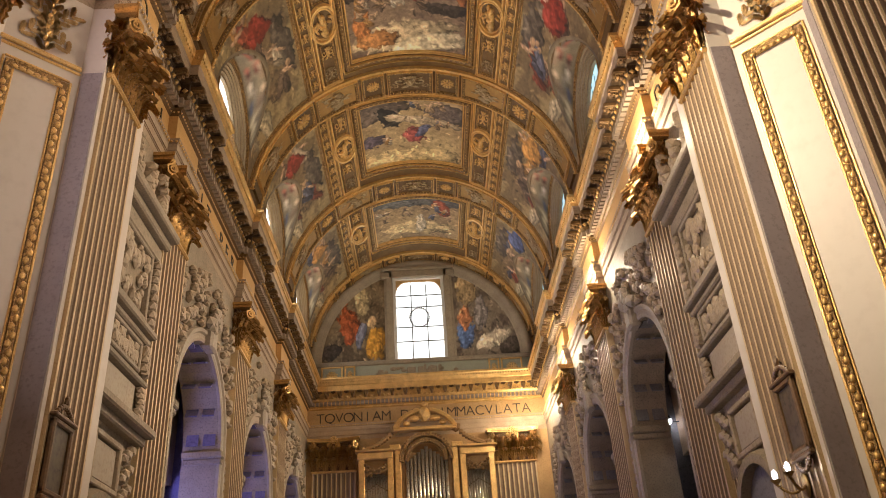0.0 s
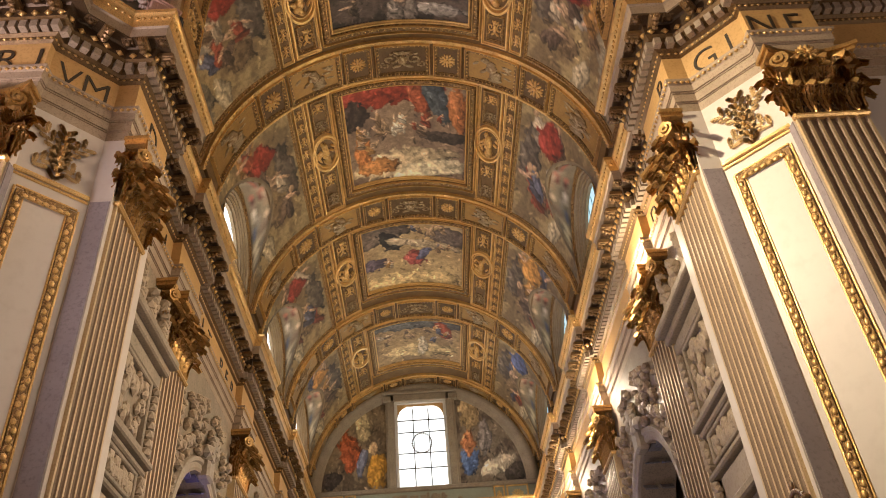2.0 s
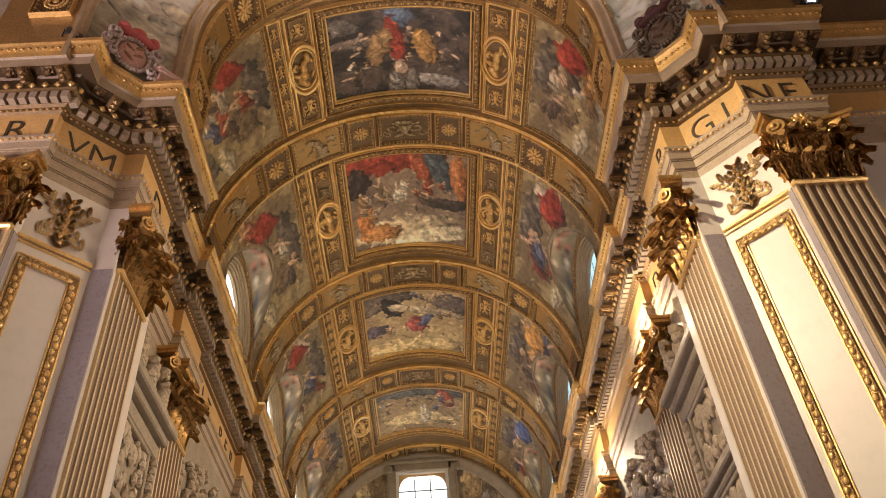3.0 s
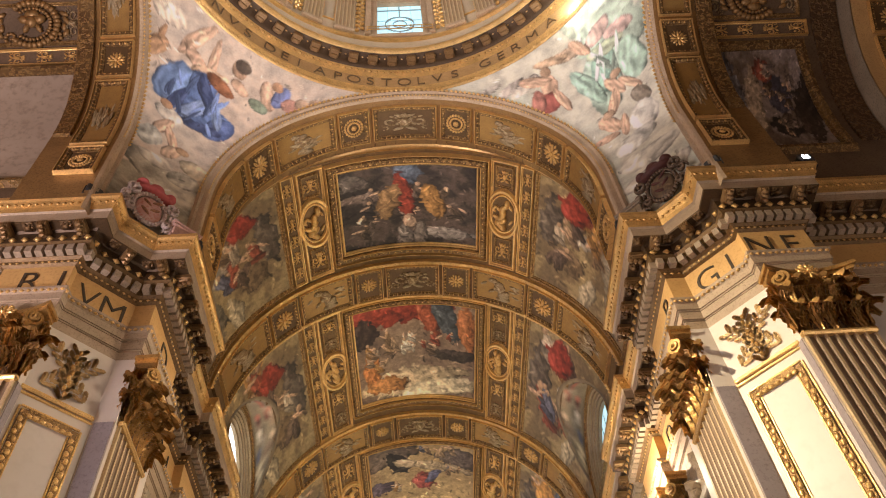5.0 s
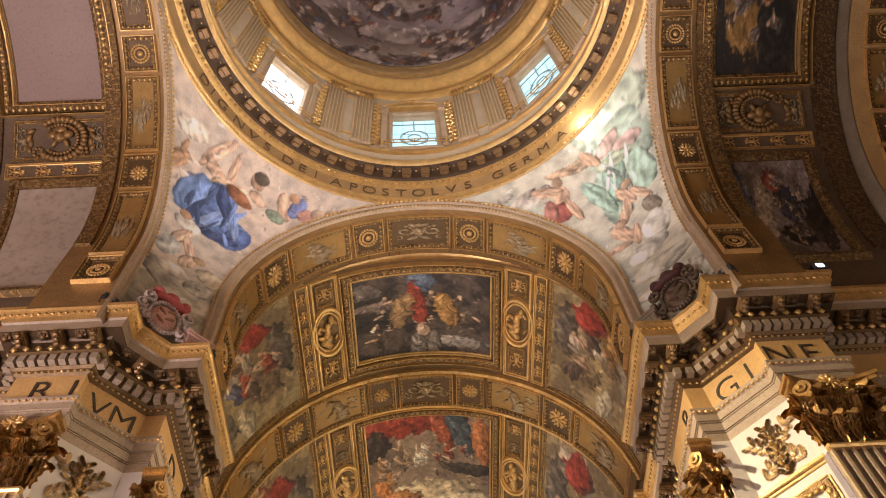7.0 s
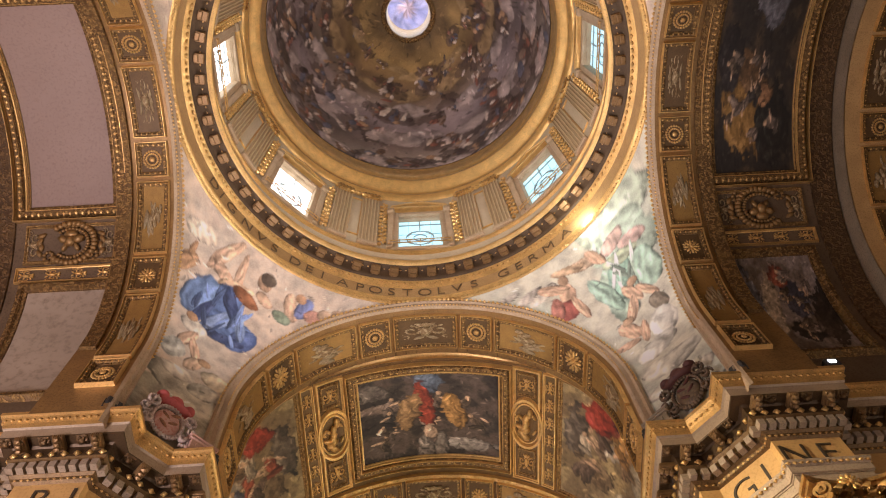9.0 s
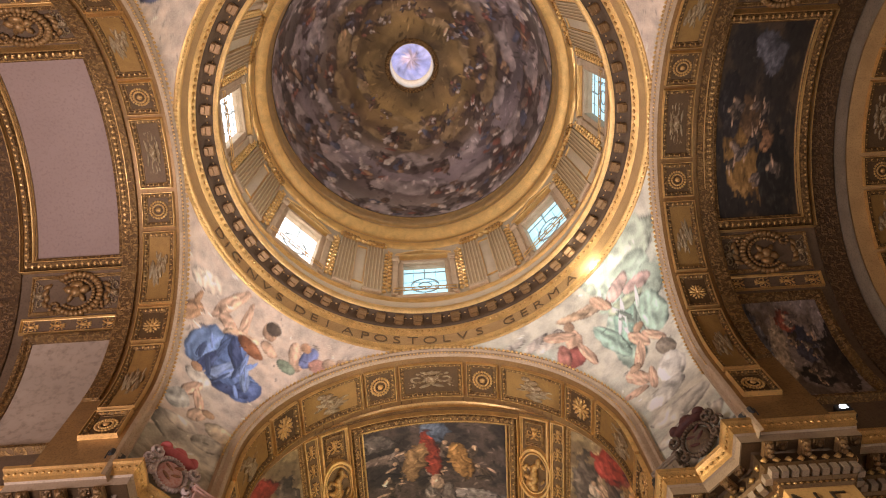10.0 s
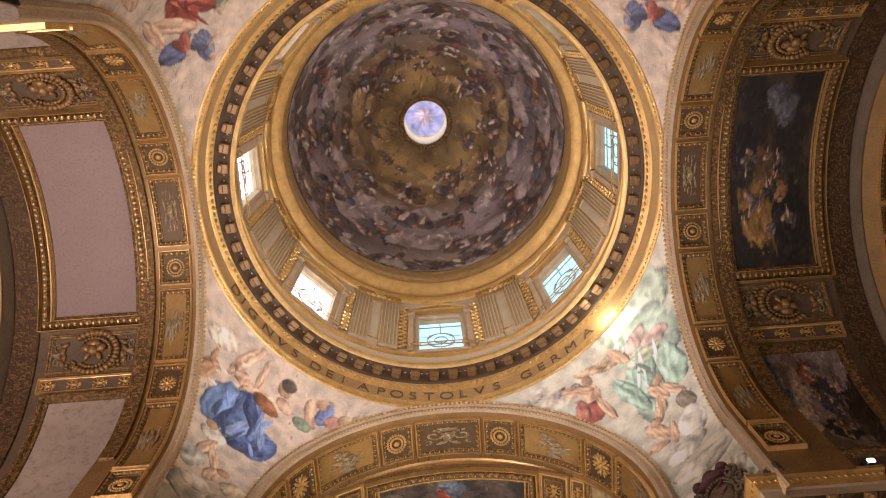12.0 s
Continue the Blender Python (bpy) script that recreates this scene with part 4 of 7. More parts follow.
for sgn, nm in ((1, "ceiling_transept_east"), (-1, "ceiling_transept_west")):
    own = bpy.data.objects[nm]
    sof = bpy.data.objects["ceiling_soffit_" + nm[-4:]]
    coffers(Barrel(ARCH_R - 0.5, ARCH_Z, "x", 0, sgn), sof, 9.65, 11.1, ANG, KND, GROUND)
    Barrel(ARCH_R - 0.5, ARCH_Z, "x", 0, sgn).slab("bead_moulding", 11.2, 11.75, -90, 90, GOLD_ORN, 0.14, 0, sof, "", 2.0)
    tv = Barrel(8.0, 25.2, "x", 0, sgn)
    tv.slab("painting", 11.9, 15.2, -29.5, 28.5, DARK_P if sgn > 0 else BLANK, 0.02, 0, own, "dark painted scene" if sgn > 0 else "blank mauve plaster field", 0.45, 70)
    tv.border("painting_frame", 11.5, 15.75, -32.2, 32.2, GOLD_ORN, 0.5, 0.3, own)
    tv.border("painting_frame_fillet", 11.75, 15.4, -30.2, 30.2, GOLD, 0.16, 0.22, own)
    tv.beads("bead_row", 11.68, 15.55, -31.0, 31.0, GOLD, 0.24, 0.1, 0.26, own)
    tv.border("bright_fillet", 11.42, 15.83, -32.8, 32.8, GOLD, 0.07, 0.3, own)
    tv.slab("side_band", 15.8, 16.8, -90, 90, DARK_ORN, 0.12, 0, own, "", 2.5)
    for sx in (-1, 1):
        lo, hi = sorted((sx * 33.0, sx * 46.0))
        placed("cartouche_relief", CARTOUCHE, on_barrel(tv, 13.6, (lo + hi) / 2, 2.0, 2.2, 0.02, 0.9), own)
        tv.border("strip_frame", 11.8, 15.4, lo + 0.6, hi - 0.6, GOLD_FINE, 0.16, 0.12, own)
        for s in (12.15, 15.05):
            placed("scroll_relief", SCROLLS[1], on_barrel(tv, s, (lo + hi) / 2, 1.2, 0.9, 0.02, 0.9), own)
        lo, hi = sorted((sx * 46.2, sx * 51.0))
        tv.border("strip_frame", 11.7, 15.6, lo, hi, GOLD, 0.1, 0.14, own)
        for q in range(4):
            placed("scroll_relief", SCROLLS[0], on_barrel(tv, 12.2 + q, (lo + hi) / 2, 0.5, 0.85, 0.02, 1.1), own)
        lo, hi = sorted((sx * 54.0, sx * 92.0))
        tv.slab("lower_painting", 12.0, 15.0, lo, hi, SCENE_P if sgn > 0 else FADED, 0.02, 0, own, "", 0.4, 70)
        tv.border("painting_frame", 11.6, 15.4, lo - 3, hi + 2, GOLD_ORN, 0.42, 0.24, own)
    # next arch beyond
    far = Barrel(7.35, 25.2, "x", 0, sgn)
    far.slab("rib", 16.9, 19.6, -90, 90, OCHRE, 0.3, 0, own, "", 2.5)
    coffers(far, own, 17.4, 19.2, (12.2, 23, 44, 56, 86, 98), KND, GROUND, GOLD_ORN, 0.3)
    verts = []
    for d in (0.3, 0.0, -0.66):
        arc = [far.at(16.85, -90 + 2.5 * j, d) for j in range(73)]
        verts += [(*arc[0][:2], 22.3)] + arc + [(*arc[-1][:2], 22.3)]
    mesh_of("arch_return", verts, grid_faces(3, 75), GREYST, own, "", True)

# ---- entablature ornament ----
def along(path, off, gap, lo=0.0):
    """Evenly spaced stations (x, y, facing normal) on a plan polyline at an offset."""
    dirs = miter(path)
    pts = [Vector((p[0] + d.x * off, p[1] + d.y * off)) for p, d in zip(path, dirs)]
    out = []
    for (p, q), (p0, q0) in zip(zip(pts, pts[1:]), zip(path, path[1:])):
        d0 = Vector(q0) - Vector(p0)
        d = q - p
        if d.length < gap * 0.7 or d.dot(d0) <= 0:
            continue
        u = d.normalized()
        n = max(1, int(d.length / gap + 0.35))
        for k in range(n):
            c = p + d * (k + 0.5) / n
            out.append((c.x, c.y, Vector((-u.y, u.x))))
    return out


def facing(x, y, z, n, mirror=False):
    """A pose whose x runs to the right for one who faces the surface, -y points out of it along n, z up."""
    n = Vector((n[0], n[1], 0)).normalized()
    if mirror:
        x, n = -x, Vector((-n.x, n.y, 0))
    r = Vector((0, 0, 1)).cross(n)
    m = Matrix((r, -n, Vector((0, 0, 1)))).transposed().to_4x4()
    m.translation = (x, y, z)
    return m


bm = bmesh.new()
box(bm, (0, -0.02, 0.15), (0.3, 0.5, 0.2), 0, 0.03)
box(bm, (0, -0.06, 0.02), (0.24, 0.36, 0.1), 0, 0.04)
for q in range(3):
    lump(bm, (0, -0.24 + 0.13 * q, -0.02 - 0.05 * q), (0.11, 0.09, 0.1))
for q in range(5):
    lump(bm, (-0.12 + 0.06 * q, -0.27, 0.12), (0.035, 0.035, 0.09))
MODILLION = data_of("modillion", bm, MODIL_M, False)
bm = bmesh.new()
box(bm, (0, 0, 0), (0.34, 0.34, 0.05), 0, 0.02)
lump(bm, (0, 0, -0.05), (0.12, 0.12, 0.08))
for k in range(6):
    lump(bm, (0.1 * math.cos(k * 1.047), 0.1 * math.sin(k * 1.047), -0.03), (0.07, 0.05, 0.04), k * 60)
SOFFIT_ROSE = data_of("soffit_rosette", bm, DARK_ORN)


def row_of(name, stations, size, z, mat, owner, mirror, bead=False, wrap=0.0):
    """A row of small blocks or beads joined in one mesh."""
    verts, faces = [], []
    sx, sy, sz = (s / 2 for s in size)
    cube = [(-sx, -sy, -sz), (sx, -sy, -sz), (sx, sy, -sz), (-sx, sy, -sz), (-sx, -sy, sz), (sx, -sy, sz), (sx, sy, sz), (-sx, sy, sz)]
    octa = [(0, -sy, 0), (sx, 0, 0), (0, sy, 0), (-sx, 0, 0), (0, 0, -sz), (0, 0, sz)]
    for x, y, n in stations:
        m = facing(x, y, z, n, mirror)
        k = len(verts)
        if bead:
            verts += [m @ Vector(v) for v in octa]
            faces += [(k + a, k + b, k + c) for a, b, c in ((0, 1, 5), (1, 2, 5), (2, 3, 5), (3, 0, 5), (1, 0, 4), (2, 1, 4), (3, 2, 4), (0, 3, 4))]
        else:
            verts += [m @ Vector(v) for v in cube]
            faces += [tuple(k + i for i in f) for f in ((0, 3, 2, 1), (4, 5, 6, 7), (0, 1, 5, 4), (1, 2, 6, 5), (2, 3, 7, 6), (3, 0, 4, 7))]
    ob = mesh_of(name, verts, faces, mat, owner, "", bead)
    return tagged(ob, kind="stuff")


for mirror, sd, st in ((False, "east", PATH), (True, "west", PATH), (False, "south", [(WALL_X, END_Y), (-WALL_X, END_Y)])):
    own = bpy.data.objects["entablature_" + sd]
    flip = mirror
    row_of("dentil_row", along(st, 0.32, 0.3), (0.2, 0.24, 0.27), 20.7, DENTIL_M, own, flip)
    row_of("egg_row", along(st, 0.44, 0.34), (0.26, 0.2, 0.26), 21.13, GOLD, own, flip, True)
    row_of("bead_row", along(st, 0.19, 0.18), (0.16, 0.12, 0.14), 19.08, GOLD, own, flip, True)
    row_of("leaf_row", along(st, 0.96, 0.2), (0.16, 0.1, 0.16), 22.2, GOLD, own, flip, True)
    row_of("small_bead_row", along(st, 0.1, 0.18), (0.15, 0.1, 0.1), 20.45, GOLD, own, flip, True)
    for x, y, n in along(st, 0.62, 0.98):
        placed("modillion", MODILLION, facing(x, y, 21.22, n, flip), own)
    for x, y, n in along([(p[0], p[1]) for p in st], 0.64, 0.98):
        r = Vector((0, 0, 1)).cross(Vector((n.x, n.y, 0)))
        placed("soffit_rosette", SOFFIT_ROSE, facing(x + r.x * 0.49, y + r.y * 0.49, 21.49, n, flip), own)


# ---- lettering ----
def letters(text, m, size, owner, mat=LETTER, gap=None):
    """Raised letters; gap: fixed spacing between letter centres."""
    def one(ch, mm):
        cu = bpy.data.curves.new("letter", "FONT")
        cu.body, cu.size, cu.extrude, cu.offset, cu.align_x = ch, size, 0.015, -0.011 * size, "CENTER"
        tmp = bpy.data.objects.new("letter", cu)
        me = bpy.data.meshes.new_from_object(tmp)
        bpy.data.objects.remove(tmp)
        me.name = "letter"
        me.materials.append(mat)
        return placed("letter", me, mm, owner)
    n = len(text)
    for k, ch in enumerate(text):
        if ch != " ":
            one(ch, m @ Matrix.Translation(((k - (n - 1) / 2) * gap, -0.02, -0.36 * size)) @ pose(0, 0, 0, 90))


EE, EW, ES = (bpy.data.objects["entablature_" + s] for s in ("east", "west", "south"))
dg = (-0.7071, -0.7071)
mid = ((8.33 + 9.72) / 2, DY + (9.72 + 8.33) / 2)
letters("GI", facing(mid[0] + 0.04, mid[1] - 0.04, 19.72, dg), 1.15, EE, gap=0.8)
letters("VM", facing(mid[0], mid[1], 19.72, dg, True), 1.15, EW, gap=0.78)
letters("NE", facing(10.54, DY + PIER_D, 19.72, (0, -1)), 1.15, EE, gap=0.92)
letters("RI", facing(10.28, DY + PIER_D, 19.72, (0, -1), True), 1.15, EW, gap=0.88)
letters("R", facing(PIER_X, 16.3, 19.72, (-1, 0)), 1.1, EE, gap=0.9)
letters("D", facing(PIER_X, 17.2, 19.72, (-1, 0), True), 1.1, EW, gap=0.9)
letters("DEIN", facing(WALL_X, 20.8, 19.72, (-1, 0)), 1.05, EE, gap=0.95)
letters("TERI", facing(WALL_X, 20.8, 19.72, (-1, 0), True), 1.05, EW, gap=0.95)
letters("VIT PER", facing(WALL_X, 29.9, 19.72, (-1, 0), True), 1.05, EW, gap=1.1)
letters("TQVONIAM DEI IMMACVLATA", facing(-0.2, END_Y - 0.02, 19.72, (0, -1)), 1.05, ES, gap=0.69)

# ---- pilasters and capitals ----
def leaf_data(h, w, curlout, mat):
    """An acanthus leaf: lobed edge, raised rib, tip that curls forward."""
    bm = bmesh.new()
    rows, cols = 15, 9
    g = []
    for i in range(rows):
        t = i / (rows - 1)
        lobe = 1 + 0.2 * math.cos(t * 5 * 2 * math.pi) * (1 - 0.4 * t)
        width = w * (0.5 + 0.72 * math.sin(math.pi * min(1, t * 0.7 + 0.14))) * (1 - 0.55 * t ** 4) * lobe
        out = -curlout * t ** 2.6
        z = h * math.sin(min(1.0, t * 1.1) * math.pi / 2) - 0.3 * h * max(0.0, t - 0.82) / 0.18
        r = []
        for j in range(cols):
            s = j / (cols - 1) * 2 - 1
            r.append(bm.verts.new((s * width / 2, out - 0.16 * w * (1 - abs(s)) + (0.1 * w if j % 2 else 0) + 0.02 * w * math.cos(t * 31), z - 0.12 * h * abs(s) * t)))
        g.append(r)
    for i in range(rows - 1):
        for j in range(cols - 1):
            bm.faces.new((g[i][j], g[i][j + 1], g[i + 1][j + 1], g[i + 1][j]))
    r = bmesh.ops.solidify(bm, geom=list(bm.faces), thickness=0.03)
    return data_of("leaf", bm, mat, False)


def volute_data(mat, hand):
    bm = bmesh.new()
    prev = None
    for k in range(26):
        t = k / 25
        a = hand * (math.pi * 0.5 - t * 4.2 * math.pi) if hand > 0 else math.pi * 0.5 + t * 4.2 * math.pi
        r = 0.3 * (1 - 0.85 * t)
        c = Vector((r * math.cos(a), 0, r * math.sin(a)))
        w = 0.06 * (1 - 0.5 * t)
        d = Vector((math.cos(a), 0, math.sin(a)))
        ring = [bm.verts.new(c + d * w * e + Vector((0, f, 0))) for e, f in ((-1, 0.06), (1, 0.06), (1, -0.14 - 0.1 * t), (-1, -0.14 - 0.1 * t))]
        if prev:
            for q in range(4):
                bm.faces.new((prev[q], prev[(q + 1) % 4], ring[(q + 1) % 4], ring[q]))
        prev = ring
    lump(bm, (0, -0.18, 0), (0.08, 0.08, 0.08))
    return data_of("volute", bm, mat, False)


CAP_M = surface("gilded_capital", (0.62, 0.38, 0.13), (0.22, 0.12, 0.045), 0.34, 0.65, 2.5, 16, 0.2)
LEAF_S = leaf_data(0.95, 0.5, 0.3, surface("pale_gilded_spray", (0.6, 0.43, 0.21), (0.36, 0.23, 0.09), 0.42, 0.4, 2, 18, 0.1))
LEAF_A, LEAF_B = leaf_data(0.85, 0.55, 0.5, CAP_M), leaf_data(0.95, 0.52, 0.62, CAP_M)
VOL = {1: volute_data(CAP_M, 1), -1: volute_data(CAP_M, -1)}
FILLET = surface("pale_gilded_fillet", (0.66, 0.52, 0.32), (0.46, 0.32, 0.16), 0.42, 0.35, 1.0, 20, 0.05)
# Groove colours that also hold the shade inside the flutes.
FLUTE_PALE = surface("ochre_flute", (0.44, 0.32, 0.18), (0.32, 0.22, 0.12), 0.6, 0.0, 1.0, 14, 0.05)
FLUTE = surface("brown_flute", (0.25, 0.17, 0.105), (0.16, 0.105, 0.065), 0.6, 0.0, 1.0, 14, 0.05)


def fluted_data(width, z0, z1, thick, flutes, groove=None):
    """A fluted shaft, front at -thick, with rounded grooves and stopped ends."""
    me = bpy.data.meshes.new("shaft")
    pts, mats = [(-width / 2, 0.0), (-width / 2, -thick)], [0]
    pitch = width / (flutes + 0.3)
    for k in range(flutes):
        c = -width / 2 + pitch * (k + 0.65)
        r = pitch * 0.36
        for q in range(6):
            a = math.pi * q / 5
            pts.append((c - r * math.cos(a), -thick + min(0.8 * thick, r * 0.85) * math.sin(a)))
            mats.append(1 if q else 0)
    pts += [(width / 2, -thick), (width / 2, 0.0)]
    mats += [0, 0]
    n = len(pts)
    verts = [(x, y, z) for z in (z0, z1) for x, y in pts]
    faces = [(i, i + 1, n + i + 1, n + i) for i in range(n - 1)]
    me.from_pydata(verts, [], faces)
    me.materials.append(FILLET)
    # Grooves take the darker colour, shade included; fillets stay pale.
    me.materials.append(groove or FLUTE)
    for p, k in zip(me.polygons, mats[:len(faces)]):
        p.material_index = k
    return me


def pilaster(m, width, thick, z0, cap0, cap1, flutes, label, group):
    """A fluted pilaster with a base and a leafy capital; m is at the wall's foot."""
    p = thing("pilaster", label, "pilaster", group, "", m)
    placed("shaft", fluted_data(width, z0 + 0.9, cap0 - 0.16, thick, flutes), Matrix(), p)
    bm = bmesh.new()
    box(bm, (0, -thick / 2 - 0.06, z0 + 0.3), (width + 0.35, thick + 0.3, 0.6), 0, 0.04)
    box(bm, (0, -thick / 2 - 0.02, z0 + 0.75), (width + 0.15, thick + 0.16, 0.3), 0, 0.08)
    part("base", bm, WHITE, p)
    bm = bmesh.new()
    box(bm, (0, -thick / 2 - 0.03, cap0 - 0.08), (width + 0.14, thick + 0.12, 0.16), 0, 0.05)
    part("astragal", bm, GOLD, p)
    h = cap1 - cap0
    bm = bmesh.new()
    pr = [(-width / 2 + 0.12, cap0), (width / 2 - 0.12, cap0), (width / 2 + 0.05, cap1 - 0.2), (-width / 2 - 0.05, cap1 - 0.2)]
    vs = [[bm.verts.new((x, y, z)) for x, z in pr] for y in (0, -thick * 0.9)]
    for i in range(4):
        bm.faces.new((vs[0][i], vs[0][(i + 1) % 4], vs[1][(i + 1) % 4], vs[1][i]))
    bm.faces.new(vs[1][::-1])
    # Bell coloured dark to put the deep shade behind the leaves.
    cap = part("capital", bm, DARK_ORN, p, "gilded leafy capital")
    k = h / 2.05
    n = 5
    for i in range(n):
        x = (i - (n - 1) / 2) * width / n
        placed("leaf", LEAF_A, Matrix.Translation((x, -thick * 0.95, cap0)) @ Matrix.Diagonal((width / n / 0.62, 1, k, 1)), cap)
    for i in range(n + 1):
        x = (i - n / 2) * width / n
        placed("leaf", LEAF_B, Matrix.Translation((x * 0.98, -thick * 0.92, cap0 + 0.5 * k)) @ Matrix.Diagonal((width / n / 0.62, 1, k, 1)), cap)
    for i in range(n):
        x = (i - (n - 1) / 2) * width / n
        placed("leaf", LEAF_A, Matrix.Translation((x, -thick * 0.95 - 0.12, cap0 + 0.92 * k)) @ pose(0, 0, 0, 12, 0, (9, -14, 5, 13, -8)[i]) @ Matrix.Diagonal((0.7 * width / n / 0.62, 1.15, 0.8 * k, 1)), cap)
    for sx in (-1, 1):
        for q in range(2):
            placed("leaf", LEAF_A, Matrix.Translation((sx * (width / 2 + 0.02), -thick * 0.9, cap0 + 0.1 + 0.75 * q)) @ pose(0, 0, 0, 0, 0, 45 * sx) @ Matrix.Diagonal((0.75, 1.1, 0.9 * k, 1)), cap)
            placed("leaf", LEAF_A if q == 0 else LEAF_B, Matrix.Translation((sx * width / 2, -thick * 0.5, cap0 + 0.45 * q)) @ pose(0, 0, 0, 0, 0, 90 * sx) @ Matrix.Diagonal((0.7, 1, k, 1)), cap)
        placed("volute", VOL[-sx], Matrix.Translation((sx * (width / 2 - 0.05), -thick - 0.3, cap1 - 0.52)) @ pose(0, 0, 0, 0, 0, 38 * sx) @ Matrix.Diagonal((0.85, 1.1, 0.85, 1)), cap)
        placed("volute", VOL[sx], Matrix.Translation((sx * 0.28, -thick - 0.18, cap1 - 0.5)) @ Matrix.Diagonal((0.62, 1, 0.65, 1)), cap)
    bm = bmesh.new()
    seg = 12
    for z0_, z1_, o in ((cap1 - 0.24, cap1 - 0.12, 0.0), (cap1 - 0.12, cap1, 0.08)):
        lo, hi = [], []
        for i in range(seg + 1):
            s = i / seg * 2 - 1
            y = -thick - 0.18 - o - 0.32 * s * s
            lo.append(bm.verts.new((s * (width / 2 + 0.24 + o), y, z0_)))
            hi.append(bm.verts.new((s * (width / 2 + 0.24 + o), y, z1_)))
        bl = [bm.verts.new((s * (width / 2 + 0.24 + o), 0.0, z)) for z in (z0_, z1_) for s in (-1, 1)]
        for i in range(seg):
            bm.faces.new((lo[i], lo[i + 1], hi[i + 1], hi[i]))
        bm.faces.new(lo[::-1] + [bl[0], bl[1]])
        bm.faces.new((lo[0], hi[0], bl[2], bl[0]))
        bm.faces.new((hi[-1], lo[-1], bl[1], bl[3]))
    part("abacus", bm, CAP_M, cap)
    placed("fleuron", ROSE, Matrix.Translation((0, -thick - 0.3, cap1 - 0.14)) @ pose(0, 0, 0, 90) @ Matrix.Diagonal((0.75, 0.75, 0.9, 1)), cap)
    return p


first = {}
def pil_at(key, m, *args):
    if key in first:
        return copy_thing(first[key], m)
    first[key] = pilaster(m, *args)
    return first[key]


for mirror in (False, True):
    for yc in PIL_Y:
        pil_at("nave", facing(WALL_X, yc, 0, (-1, 0), mirror), 2.4, 0.33, 0.5, 15.95, 18.05, 7, "fluted cream and gilt nave pilaster with a leafy capital", "nave pilasters")
    pil_at("pier", facing(PIER_X, 16.85, 0, (-1, 0), mirror), 2.1, 0.09, 0.5, 15.95, 18.05, 7, "tall fluted pilaster with gilded capital on the crossing pier", "pier pilasters")
    pil_at("cross", facing(10.64, DY + PIER_D, 0, (0, -1), mirror), 1.85, 0.09, 0.5, 15.95, 18.05, 7, "tall fluted pilaster with gilded capital facing the crossing", "pier pilasters")
    pil_at("half", facing(WALL_X, 22.75, 0, (-1, 0), mirror), 0.75, 0.16, 0.5, 15.95, 18.05, 3, "narrow fluted half pilaster beside a nave pilaster", "nave pilasters")
for x in (-6.75, 6.1):
    pil_at("end", facing(x, END_Y, 0, (0, -1)), 3.1, 0.3, 0.5, 15.8, 18.05, 9, "broad fluted ochre pilaster with gilded capital on the end wall", "end wall pilasters")

